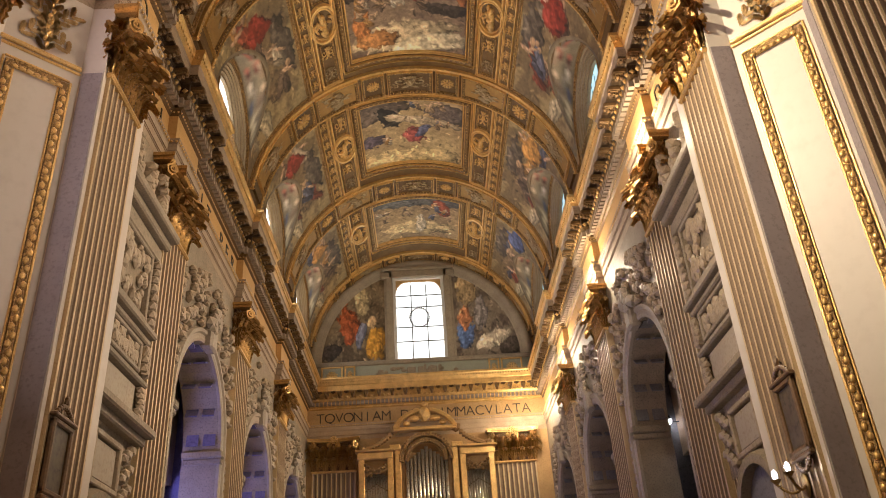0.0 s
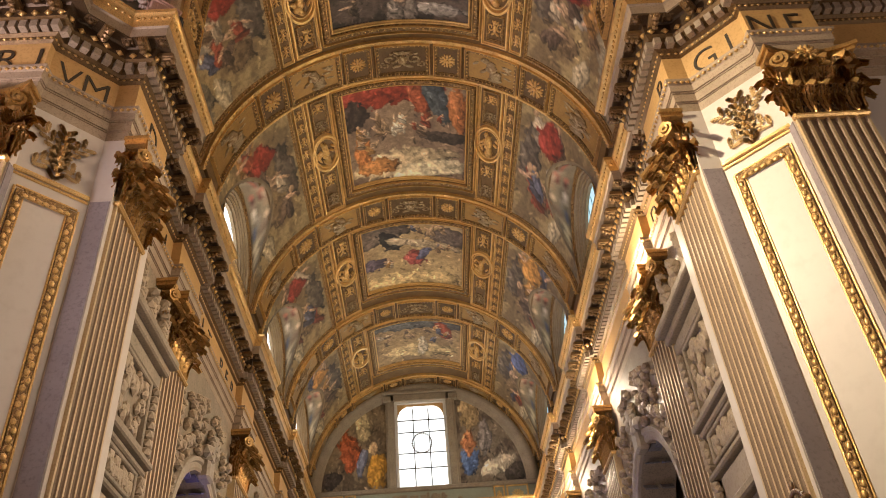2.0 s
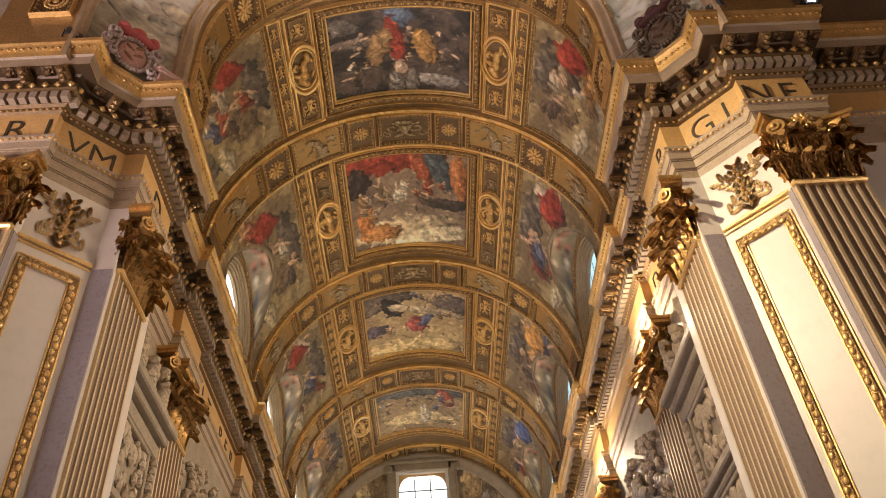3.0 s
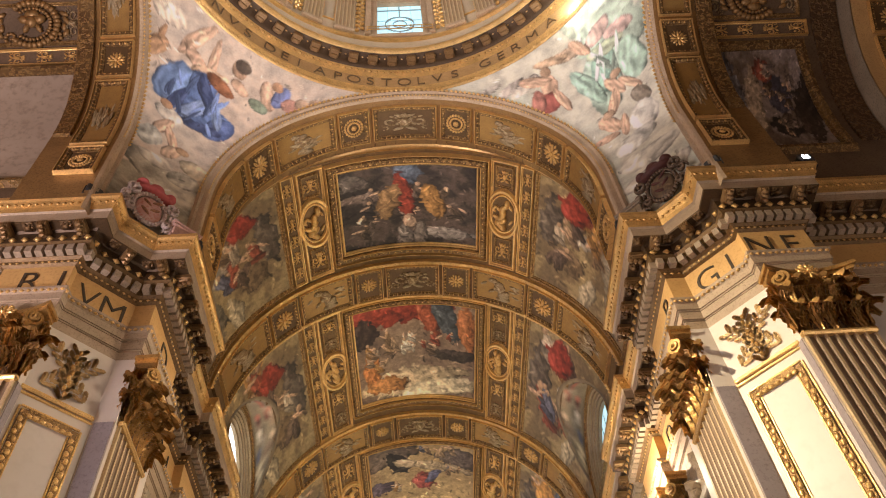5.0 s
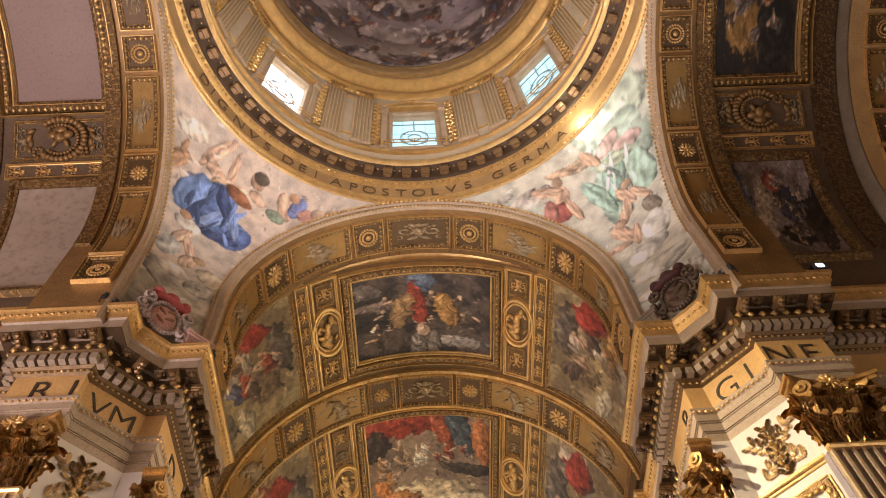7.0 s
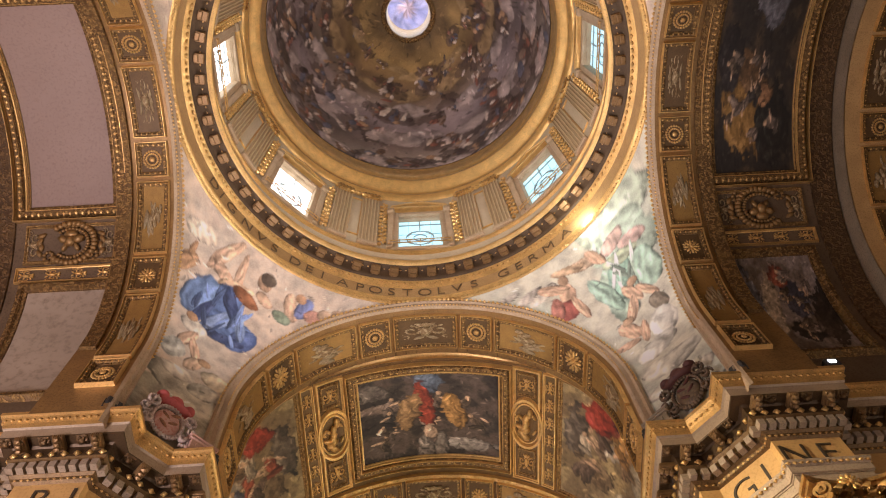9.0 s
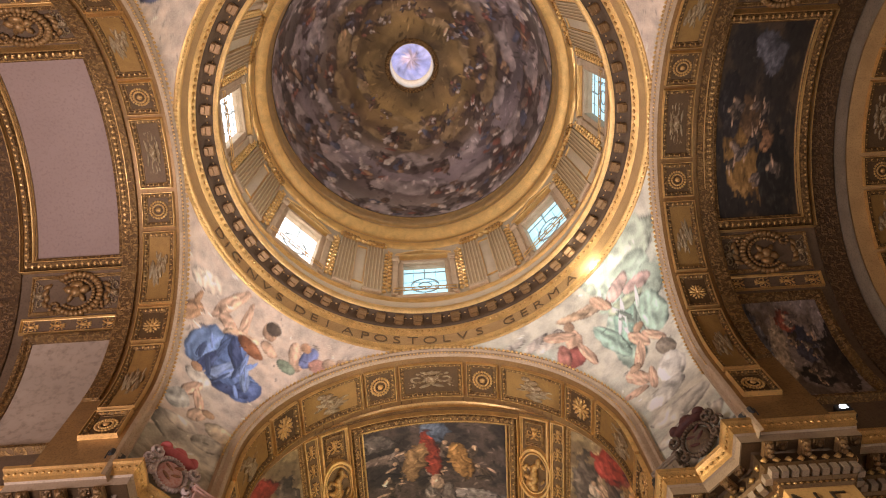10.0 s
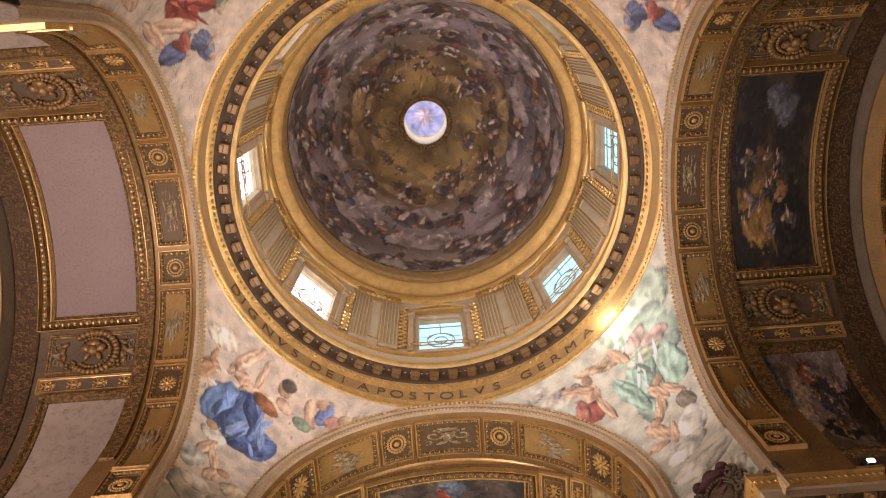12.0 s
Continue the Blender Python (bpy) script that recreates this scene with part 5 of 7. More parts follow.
# chamfered pier face: framed panel, moulding and leafy spray
GREY_STRIP = surface("violet_grey_stone_strip", (0.30, 0.26, 0.27), (0.2, 0.17, 0.18), 0.5, 0, 1, 12, 0.05)
for mirror in (False, True):
    t = thing("wall_panel", "tall framed pale marble panel with gilded carved border on the pier", "wall panel", "pier panels", "", facing(mid[0], mid[1], 0, dg, mirror))
    bm = bmesh.new()
    box(bm, (0, -0.015, 8.7), (1.1, 0.03, 12.9))
    part("panel_field", bm, WHITE, t)
    for nm, w0, w1, d, mt in (("carved_border", 0.56, 0.74, 0.09, GOLD_FINE), ("outer_fillet", 0.76, 0.82, 0.06, GOLD), ("inner_fillet", 0.5, 0.55, 0.06, GOLD)):
        bm = bmesh.new()
        for sx in (-1, 1):
            box(bm, (sx * (w0 + w1) / 2, -d / 2, 8.7), (w1 - w0, d, 12.8 + 2 * w1 - 1.1), 0, 0.012)
        for z in (2.25, 15.15):
            zz = z + (0.5 * (w0 + w1) - 0.55) * (1 if z > 5 else -1)
            box(bm, (0, -d / 2, zz), (2 * w0 + 0.001, d, w1 - w0), 0, 0.012)
        part(nm, bm, mt, t)
    bm = bmesh.new()
    for q in range(66):
        for sx in (-1, 1):
            lump(bm, (sx * 0.65 + 0.03 * (-1) ** q, -0.1, 2.35 + 0.194 * q), (0.075, 0.035, 0.1), 0)
    for q in range(7):
        for z in (2.27, 15.13):
            lump(bm, (-0.52 + 0.173 * q, -0.1, z), (0.1, 0.035, 0.07), 0)
    tagged(part("carved_leaf_row", bm, GOLD, t, "", True), kind="stuff")
    bm = bmesh.new()
    box(bm, (0, -0.05, 15.88), (1.95, 0.1, 0.14), 0, 0.03)
    box(bm, (0, -0.03, 15.74), (1.95, 0.06, 0.08), 0, 0.02)
    part("upper_moulding", bm, GOLD, t)
    for lean in (-42, 42, 0):
        du, dz = math.sin(radians(lean)), math.cos(radians(lean))
        for q in range(7):
            s = -0.85 + 0.26 * q
            for turn in (-38, 38):
                placed("spray_leaf", LEAF_S, Matrix.Translation((s * du, -0.05, 16.85 + s * dz)) @ Matrix.Rotation(radians(lean + turn), 4, "Y") @ Matrix.Diagonal((0.24, 0.13, 0.4, 1)), t)
    bm = bmesh.new()
    for q in range(9):
        lump(bm, (0.03 * (-1) ** q, -0.12, 16.15 + 0.18 * q), (0.06, 0.06, 0.1))
    part("spray_stem", bm, CAP_M, t)
    for k in range(2):
        s = thing("stone_strip", "violet-grey stone strip between pier panel and fluted pilaster", "wall strip", "pier strips", "structure", None)
        bm = bmesh.new()
        sgn = -1 if mirror else 1
        if k == 0:
            box(bm, (sgn * 8.03, DY + 9.71, 8.0), (0.5, 0.03, 15.6))
        else:
            box(bm, (sgn * 9.65, DY + 8.23, 8.0), (0.03, 0.24, 15.6))
        part("strip", bm, GREY_STRIP, s)

# ---- pendentives ----
BLUE, BLUE_D, FLESH, PINKSKY = (0.12, 0.2, 0.44), (0.05, 0.08, 0.2), (0.60, 0.41, 0.29), (0.63, 0.52, 0.43)
WHITEISH, GREEN = (0.62, 0.57, 0.5), (0.46, 0.6, 0.51)


def drapery(seed, u, v, ru, rv, col, n):
    """Narrow light and dark folds within a robe."""
    r = random.Random(seed)
    out = []
    for k in range(n):
        f = (0.45, 1.7, 0.6, 1.35)[k % 4]
        out.append((u + r.uniform(-0.8, 0.8) * ru, v + r.uniform(-0.8, 0.8) * rv, r.uniform(0.003, 0.007), r.uniform(0.02, 0.045), tuple(min(0.9, c * f + (0.05 if f > 1 else 0)) for c in col), r.uniform(-40, 25)))
    return out


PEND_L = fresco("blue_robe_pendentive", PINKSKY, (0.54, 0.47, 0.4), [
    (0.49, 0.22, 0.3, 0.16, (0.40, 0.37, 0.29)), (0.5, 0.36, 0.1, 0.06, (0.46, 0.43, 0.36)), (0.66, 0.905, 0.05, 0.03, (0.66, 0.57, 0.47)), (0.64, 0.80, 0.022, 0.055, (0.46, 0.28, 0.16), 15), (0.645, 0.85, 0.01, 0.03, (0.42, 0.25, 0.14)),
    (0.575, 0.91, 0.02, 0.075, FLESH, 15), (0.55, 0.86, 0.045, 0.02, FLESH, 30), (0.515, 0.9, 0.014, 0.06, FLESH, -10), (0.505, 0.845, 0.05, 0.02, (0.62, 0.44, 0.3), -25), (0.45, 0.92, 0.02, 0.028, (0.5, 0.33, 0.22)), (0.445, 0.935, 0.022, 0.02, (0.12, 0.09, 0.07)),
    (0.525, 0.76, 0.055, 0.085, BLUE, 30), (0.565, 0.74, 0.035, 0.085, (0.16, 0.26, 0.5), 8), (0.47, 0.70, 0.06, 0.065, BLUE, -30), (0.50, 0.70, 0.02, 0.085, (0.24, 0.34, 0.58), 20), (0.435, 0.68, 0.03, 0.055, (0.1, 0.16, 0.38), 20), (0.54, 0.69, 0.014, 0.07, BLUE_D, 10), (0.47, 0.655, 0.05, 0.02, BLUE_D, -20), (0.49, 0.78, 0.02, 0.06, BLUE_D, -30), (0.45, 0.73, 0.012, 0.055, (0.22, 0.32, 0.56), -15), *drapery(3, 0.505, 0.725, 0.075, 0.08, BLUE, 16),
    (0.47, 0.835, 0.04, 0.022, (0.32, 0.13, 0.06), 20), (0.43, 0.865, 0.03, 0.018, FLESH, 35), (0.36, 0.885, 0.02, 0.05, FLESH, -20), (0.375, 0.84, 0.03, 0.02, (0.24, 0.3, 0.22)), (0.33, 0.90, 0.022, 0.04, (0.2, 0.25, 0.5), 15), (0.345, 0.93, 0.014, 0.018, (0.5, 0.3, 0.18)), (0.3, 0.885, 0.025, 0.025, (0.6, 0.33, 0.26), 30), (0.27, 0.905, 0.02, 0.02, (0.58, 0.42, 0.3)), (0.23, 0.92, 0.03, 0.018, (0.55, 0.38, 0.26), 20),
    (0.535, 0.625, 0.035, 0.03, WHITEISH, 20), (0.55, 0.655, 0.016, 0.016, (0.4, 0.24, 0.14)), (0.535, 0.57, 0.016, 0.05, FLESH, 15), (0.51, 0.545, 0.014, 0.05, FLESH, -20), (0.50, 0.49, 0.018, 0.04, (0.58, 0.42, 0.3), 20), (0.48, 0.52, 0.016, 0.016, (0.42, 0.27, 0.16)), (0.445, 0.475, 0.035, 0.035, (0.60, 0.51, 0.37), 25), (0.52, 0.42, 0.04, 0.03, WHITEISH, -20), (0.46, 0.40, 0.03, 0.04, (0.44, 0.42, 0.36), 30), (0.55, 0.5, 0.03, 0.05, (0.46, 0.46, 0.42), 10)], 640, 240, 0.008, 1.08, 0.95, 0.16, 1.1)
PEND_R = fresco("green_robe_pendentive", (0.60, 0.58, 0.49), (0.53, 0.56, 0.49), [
    # The first, palest green mass paints in the glow below the ring.
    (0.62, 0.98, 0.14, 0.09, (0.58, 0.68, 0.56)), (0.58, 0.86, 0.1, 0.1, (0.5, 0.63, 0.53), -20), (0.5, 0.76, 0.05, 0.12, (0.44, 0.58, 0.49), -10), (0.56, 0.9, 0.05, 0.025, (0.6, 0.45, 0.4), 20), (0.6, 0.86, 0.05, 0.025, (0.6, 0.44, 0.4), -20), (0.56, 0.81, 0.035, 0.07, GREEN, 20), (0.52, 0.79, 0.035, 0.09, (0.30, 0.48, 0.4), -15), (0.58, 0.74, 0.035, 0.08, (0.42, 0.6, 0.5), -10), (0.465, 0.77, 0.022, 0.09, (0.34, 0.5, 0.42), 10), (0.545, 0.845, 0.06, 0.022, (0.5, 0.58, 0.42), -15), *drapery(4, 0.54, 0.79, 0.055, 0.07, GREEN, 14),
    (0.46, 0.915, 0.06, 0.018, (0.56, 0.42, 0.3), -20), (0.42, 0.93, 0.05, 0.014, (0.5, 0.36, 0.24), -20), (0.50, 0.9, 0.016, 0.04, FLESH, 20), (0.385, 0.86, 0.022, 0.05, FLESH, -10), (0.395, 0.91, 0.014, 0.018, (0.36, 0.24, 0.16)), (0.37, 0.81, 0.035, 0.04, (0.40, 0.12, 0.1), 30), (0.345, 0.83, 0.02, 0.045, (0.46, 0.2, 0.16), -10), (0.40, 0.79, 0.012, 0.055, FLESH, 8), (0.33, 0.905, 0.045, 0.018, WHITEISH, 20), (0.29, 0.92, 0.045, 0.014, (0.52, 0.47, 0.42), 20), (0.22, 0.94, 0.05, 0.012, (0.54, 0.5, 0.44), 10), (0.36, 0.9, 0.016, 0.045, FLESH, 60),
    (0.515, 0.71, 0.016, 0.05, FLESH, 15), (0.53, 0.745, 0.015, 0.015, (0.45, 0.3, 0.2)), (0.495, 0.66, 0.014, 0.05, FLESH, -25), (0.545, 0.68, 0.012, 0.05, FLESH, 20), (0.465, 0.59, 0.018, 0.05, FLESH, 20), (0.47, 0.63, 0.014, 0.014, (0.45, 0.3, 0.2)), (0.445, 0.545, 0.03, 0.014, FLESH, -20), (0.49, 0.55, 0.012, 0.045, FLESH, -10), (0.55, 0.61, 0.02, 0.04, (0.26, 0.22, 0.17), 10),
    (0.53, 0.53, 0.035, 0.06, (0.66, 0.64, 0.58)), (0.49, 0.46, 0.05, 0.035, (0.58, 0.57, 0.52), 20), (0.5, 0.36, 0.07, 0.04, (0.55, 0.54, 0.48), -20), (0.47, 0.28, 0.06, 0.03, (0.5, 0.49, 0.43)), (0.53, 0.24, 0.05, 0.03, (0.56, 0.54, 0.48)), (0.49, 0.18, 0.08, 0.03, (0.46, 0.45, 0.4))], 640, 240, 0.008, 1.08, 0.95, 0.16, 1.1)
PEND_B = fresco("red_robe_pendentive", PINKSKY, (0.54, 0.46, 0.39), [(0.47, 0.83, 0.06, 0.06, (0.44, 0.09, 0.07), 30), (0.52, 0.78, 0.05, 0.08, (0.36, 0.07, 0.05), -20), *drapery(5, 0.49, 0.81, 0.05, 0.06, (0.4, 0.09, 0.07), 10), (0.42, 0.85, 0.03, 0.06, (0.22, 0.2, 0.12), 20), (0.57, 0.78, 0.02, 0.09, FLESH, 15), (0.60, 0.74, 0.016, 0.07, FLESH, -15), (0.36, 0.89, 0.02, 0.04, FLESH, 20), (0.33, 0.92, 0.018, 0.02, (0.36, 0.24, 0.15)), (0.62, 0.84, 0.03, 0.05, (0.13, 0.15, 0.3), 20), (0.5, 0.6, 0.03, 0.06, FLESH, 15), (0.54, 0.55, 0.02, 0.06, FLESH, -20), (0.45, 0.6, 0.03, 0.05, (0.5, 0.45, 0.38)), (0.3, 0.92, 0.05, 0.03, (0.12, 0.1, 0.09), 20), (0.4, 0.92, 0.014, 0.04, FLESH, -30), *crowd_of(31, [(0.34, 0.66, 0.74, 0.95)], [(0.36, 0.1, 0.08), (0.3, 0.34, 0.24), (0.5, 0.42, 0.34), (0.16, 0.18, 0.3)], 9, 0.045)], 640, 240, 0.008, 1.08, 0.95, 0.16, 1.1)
for nm, qd, mt, lb in (("pendentive_1", (-1, 1), PEND_L, "fresco pendentive with a large blue robe and small pale shapes"), ("pendentive_2", (1, 1), PEND_R, "fresco pendentive with pale green drapery and a red robe"),
                       ("pendentive_3", (-1, -1), PEND_B, "fresco pendentive with red drapery"), ("pendentive_4", (1, -1), PEND_B, "fresco pendentive with red drapery")):
    pendentive(nm, qd, mt, lb)

# ---- ring, drum and dome ----
C = (0, DY)
ring = structure(turned("drum_entablature", [(9.7, 33.6), (9.56, 33.5), (9.48, 33.5), (9.46, 33.62), (9.4, 33.66), (9.38, 33.76), (9.36, 33.8), (9.28, 34.58), (9.2, 34.62), (9.16, 34.74), (9.08, 34.78), (9.05, 34.92), (8.86, 34.96), (8.84, 35.16), (8.4, 35.2), (RING_R + 0.05, 35.24), (RING_R, 35.3), (RING_R, 35.42), (9.0, 35.5)], C, GOLD, seg=144), "gilded ring entablature with lettering below the drum", "entablature")
# Dark strip paints in the shade between the console blocks.
turned("console_zone", [(9.044, 34.9), (8.854, 34.95), (8.834, 35.15), (8.42, 35.19)], C, SHADE_BAND, ring, "zone between the consoles coloured dark brown for its shade", seg=144)
turned("inscription_band", [(9.352, 33.82), (9.274, 34.56)], C, OCHRE, ring, "ochre inscription band", seg=144)


def round_facing(r, phi, z):
    n = (-math.sin(radians(phi)), -math.cos(radians(phi)))
    return facing(r * math.sin(radians(phi)), DY + r * math.cos(radians(phi)), z, n)


RING_LETTER = surface("brown_lettering", (0.17, 0.105, 0.045), (0.1, 0.06, 0.025), 0.5, 0.0, 2, 20, 0)
TXT = "DIGNVS DEI APOSTOLVS GERMA"
PHI = {0: -66, 1: -62.5, 2: -58.5, 3: -52.5, 4: -47.5, 5: -43, 7: -36.5, 8: -32.2, 9: -28.2, 11: -22.4, 12: -17.6, 13: -13.2, 14: -8.8, 15: -4.4, 16: 0.4, 17: 4.8, 18: 9.4, 19: 14.2, 21: 22.8, 22: 27.4, 23: 31.8, 24: 37.0, 25: 43.0}
for k, phi in PHI.items():
    letters(TXT[k], round_facing(9.3, phi, 34.18) @ pose(0, 0, 0, 6), 0.84, ring, RING_LETTER, gap=0.5)
def circle_row(r, n, a0=0.0):
    return [(r * math.sin(a0 + 2 * math.pi * k / n), DY + r * math.cos(a0 + 2 * math.pi * k / n), Vector((-math.sin(a0 + 2 * math.pi * k / n), -math.cos(a0 + 2 * math.pi * k / n)))) for k in range(n)]


row_of("bead_row", circle_row(9.46, 280), (0.16, 0.12, 0.12), 33.56, GOLD, ring, False, True)
row_of("egg_row", circle_row(9.1, 200), (0.22, 0.16, 0.16), 34.75, GOLD, ring, False, True)
row_of("lip_bead_row", circle_row(8.66, 220), (0.16, 0.1, 0.1), 35.18, GOLD, ring, False, True)
bm = bmesh.new()
box(bm, (0, -0.2, 0), (0.42, 0.42, 0.2), 0, 0.03)
box(bm, (0, -0.1, -0.1), (0.32, 0.2, 0.12), 0, 0.03)
BLOCK = data_of("console_block", bm, MODIL_M, False)
for x, y, n in circle_row(8.88, 64, math.pi / 64):
    placed("console_block", BLOCK, facing(x, y, 35.05, n), ring)

DRUM_R = 9.0
drum = structure(new("wall_drum"), "cream drum wall with eight windows between paired fluted pilasters", "wall")
cuts = sorted({(45 * k + d) % 360 for k in range(8) for d in (-7.3, -3.6, 0, 3.6, 7.3, 11.2, 15, 18.8, 22.5, 26.2, 30, 33.8)})
zs = [35.4, 37.0, 38.5, 43.4, 46.2, 49.3]
verts = [(DRUM_R * math.sin(radians(a)), DY + DRUM_R * math.cos(radians(a)), z) for z in zs for a in cuts]
faces = []
for i in range(len(zs) - 1):
    for j in range(len(cuts)):
        am = (cuts[j] + 1.8) % 45
        if zs[i] == 38.5 and (am < 7.3 or am > 45 - 7.3):
            continue
        n = len(cuts)
        faces.append((i * n + j, i * n + (j + 1) % n, (i + 1) * n + (j + 1) % n, (i + 1) * n + j))
mesh_of("drum_shell", verts, faces, DRUM_M, drum)
turned("base_course", [(9.0, 37.9), (8.86, 37.92), (8.84, 38.1), (8.92, 38.15), (8.92, 38.3), (9.0, 38.32)], C, GOLD, drum, seg=128)
turned("drum_architrave", [(9.0, 46.0), (8.85, 46.02), (8.85, 46.4), (8.75, 46.45), (8.75, 46.7), (8.9, 46.75), (8.9, 47.4), (8.8, 47.45), (8.6, 47.8), (8.35, 47.9), (8.3, 48.15), (8.85, 48.3), (8.85, 49.0), (8.6, 49.2), (8.5, 49.7), (8.55, 49.9), (8.45, 50.3), (8.62, 50.5), (8.5, 51.0)], C, GOLD, drum, "gilded upper mouldings", seg=128)


def drum_window(k):
    w = thing("window_drum", "tall rectangular drum window with leaded glass and moulded frame", "window", "drum windows", "structure", round_facing(DRUM_R, 45 * k, 0))
    hw = DRUM_R * math.sin(radians(7.3))
    bm = bmesh.new()
    for sx in (-1, 1):
        box(bm, (sx * (hw + 0.13), -0.02, 40.95), (0.3, 0.3, 5.3), 0, 0.03)
        box(bm, (sx * (hw + 0.03), 0.42, 40.95), (0.08, 0.7, 5.0))
    box(bm, (0, -0.02, 43.6), (2 * hw + 0.56, 0.32, 0.34), 0, 0.03)
    box(bm, (0, -0.05, 38.35), (2 * hw + 0.7, 0.4, 0.3), 0, 0.03)
    box(bm, (0, 0.42, 43.44), (2 * hw, 0.7, 0.08))
    box(bm, (0, 0.42, 38.46), (2 * hw, 0.7, 0.08))
    part("window_frame", bm, CREAM, w)
    bm = bmesh.new()
    for sx in (-1, 1):
        box(bm, (sx * 0.72, -0.2, 44.55), (1.7, 0.3, 0.2), 0, 0.03)
    box(bm, (0, -0.2, 44.15), (2 * hw + 0.9, 0.34, 0.2), 0, 0.03)
    for v in bm.verts:
        if v.co.z > 44.4:
            v.co.z += 0.55 - 0.42 * abs(v.co.x)
    part("pediment", bm, GOLD, w)
    bm = bmesh.new()
    box(bm, (0, 0.3, 40.95), (2 * hw, 0.03, 4.9))
    part("pane", bm, DAYLIGHT if k in (5, 6, 7) else DAYBLUE, w, "pale daylit glass")
    bm = bmesh.new()
    box(bm, (0, 0.25, 42.75), (2 * hw, 0.05, 0.05))
    for z0, z1 in ((38.55, 39.9), (41.8, 43.4)):
        box(bm, (0, 0.25, (z0 + z1) / 2), (0.06, 0.05, z1 - z0))
    for rx, rz in ((0.72, 0.95), (0.34, 0.42)):
        for q in range(32):
            a = 2 * math.pi * q / 32
            box(bm, (rx * math.cos(a), 0.25, 40.85 + rz * math.sin(a)), (0.025 + 0.2 * abs(math.sin(a)) * rx, 0.03, 0.025 + 0.2 * abs(math.cos(a)) * rz))
    part("leading", bm, CAME, w)
    bm = bmesh.new()
    for z in (39.4, 40.3, 41.4):
        box(bm, (0, 0.27, z), (2 * hw, 0.02, 0.018))
    for x in (-0.6, 0.6):
        box(bm, (x, 0.27, 40.95), (0.018, 0.02, 4.9))
    part("came", bm, CAME, w, "thin grey lead lines")
    bm = bmesh.new()
    for z in (38.6, 38.95):
        box(bm, (0, -0.42, z), (2 * hw + 0.9, 0.04, 0.04))
    for q in range(7):
        x = (hw + 0.42) * (q - 3) / 3
        box(bm, (x, -0.42, 38.75), (0.05, 0.05, 0.5))
    part("low_rail", bm, GOLD, w, "low gilded rail before the window")
    for sx in (-1, 1):
        bm = bmesh.new()
        box(bm, (sx * (hw + 0.4), -0.2, 40.9), (0.3, 0.26, 5.0), 0, 0.03)
        box(bm, (sx * (hw + 0.4), -0.28, 43.55), (0.42, 0.4, 0.5), 0, 0.06)
        part("side_bracket", bm, CREAM, w)
    # hanging garlands on both sides
    for sx in (-1, 1):
        bm = bmesh.new()
        rnd = random.Random(k)
        for q in range(11):
            for e in (-1, 1):
                lump(bm, (sx * (hw + 0.8) + 0.12 * e, -0.34, 38.9 + 0.56 * q + 0.1 * e), (0.13, 0.1, 0.13))
            lump(bm, (sx * (hw + 0.8), -0.38, 39.17 + 0.56 * q), (0.07, 0.08, 0.1))
        part("garland", bm, GOLD, w, "hanging gilded garland")
    return w


for k in range(8):
    drum_window(k)
for k in range(8):
    for d in (-5.0, 5.0):
        m = round_facing(DRUM_R, 45 * k + 22.5 + d, 0)
        if "drum" not in first:
            p = thing("drum_pilaster", "small fluted cream pilaster on the drum wall", "pilaster", "drum pilasters", "", m)
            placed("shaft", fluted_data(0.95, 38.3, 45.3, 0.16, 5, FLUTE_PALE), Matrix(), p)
            bm = bmesh.new()
            box(bm, (0, -0.12, 45.65), (0.9, 0.24, 0.6), 0, 0.08)
            for q in range(5):
                lump(bm, (-0.4 + 0.2 * q, -0.28, 45.6), (0.14, 0.1, 0.25))
            part("capital", bm, CAP_M, p)
            bm = bmesh.new()
            box(bm, (0, -0.12, 38.45), (1.02, 0.28, 0.35), 0, 0.05)
            part("base", bm, CREAM, p)
            first["drum"] = p
        else:
            copy_thing(first["drum"], m)
    m = round_facing(DRUM_R, 45 * k + 22.5, 0)
    if "niche" not in first:
        p = thing("drum_niche", "plain recessed niche with a gilded fruit swag on the drum", "niche", "drum niches", "", m)
        bm = bmesh.new()
        for sx in (-1, 1):
            box(bm, (sx * 0.3, -0.04, 42.2), (0.07, 0.1, 5.4), 0, 0.02)
        box(bm, (0, -0.04, 44.93), (0.67, 0.1, 0.07), 0, 0.02)
        box(bm, (0, -0.04, 39.5), (0.67, 0.1, 0.07), 0, 0.02)
        part("panel_frame", bm, GOLD, p)
        bm = bmesh.new()
        for q in range(9):
            t = q / 8 * 2 - 1
            lump(bm, (t * 1.25, -0.22, 45.75 - 0.3 * (1 - t * t)), (0.2, 0.14, 0.17))
        part("swag", bm, GOLD, p, "gilded fruit swag")
        first["niche"] = p
    else:
        copy_thing(first["niche"], m)

# painted dome
DOME_TONES = [(0.5, 0.45, 0.45), (0.08, 0.058, 0.06), (0.26, 0.12, 0.1), (0.17, 0.11, 0.085), (0.56, 0.5, 0.48), (0.13, 0.14, 0.21), (0.4, 0.27, 0.19), (0.1, 0.075, 0.065), (0.24, 0.18, 0.16)]


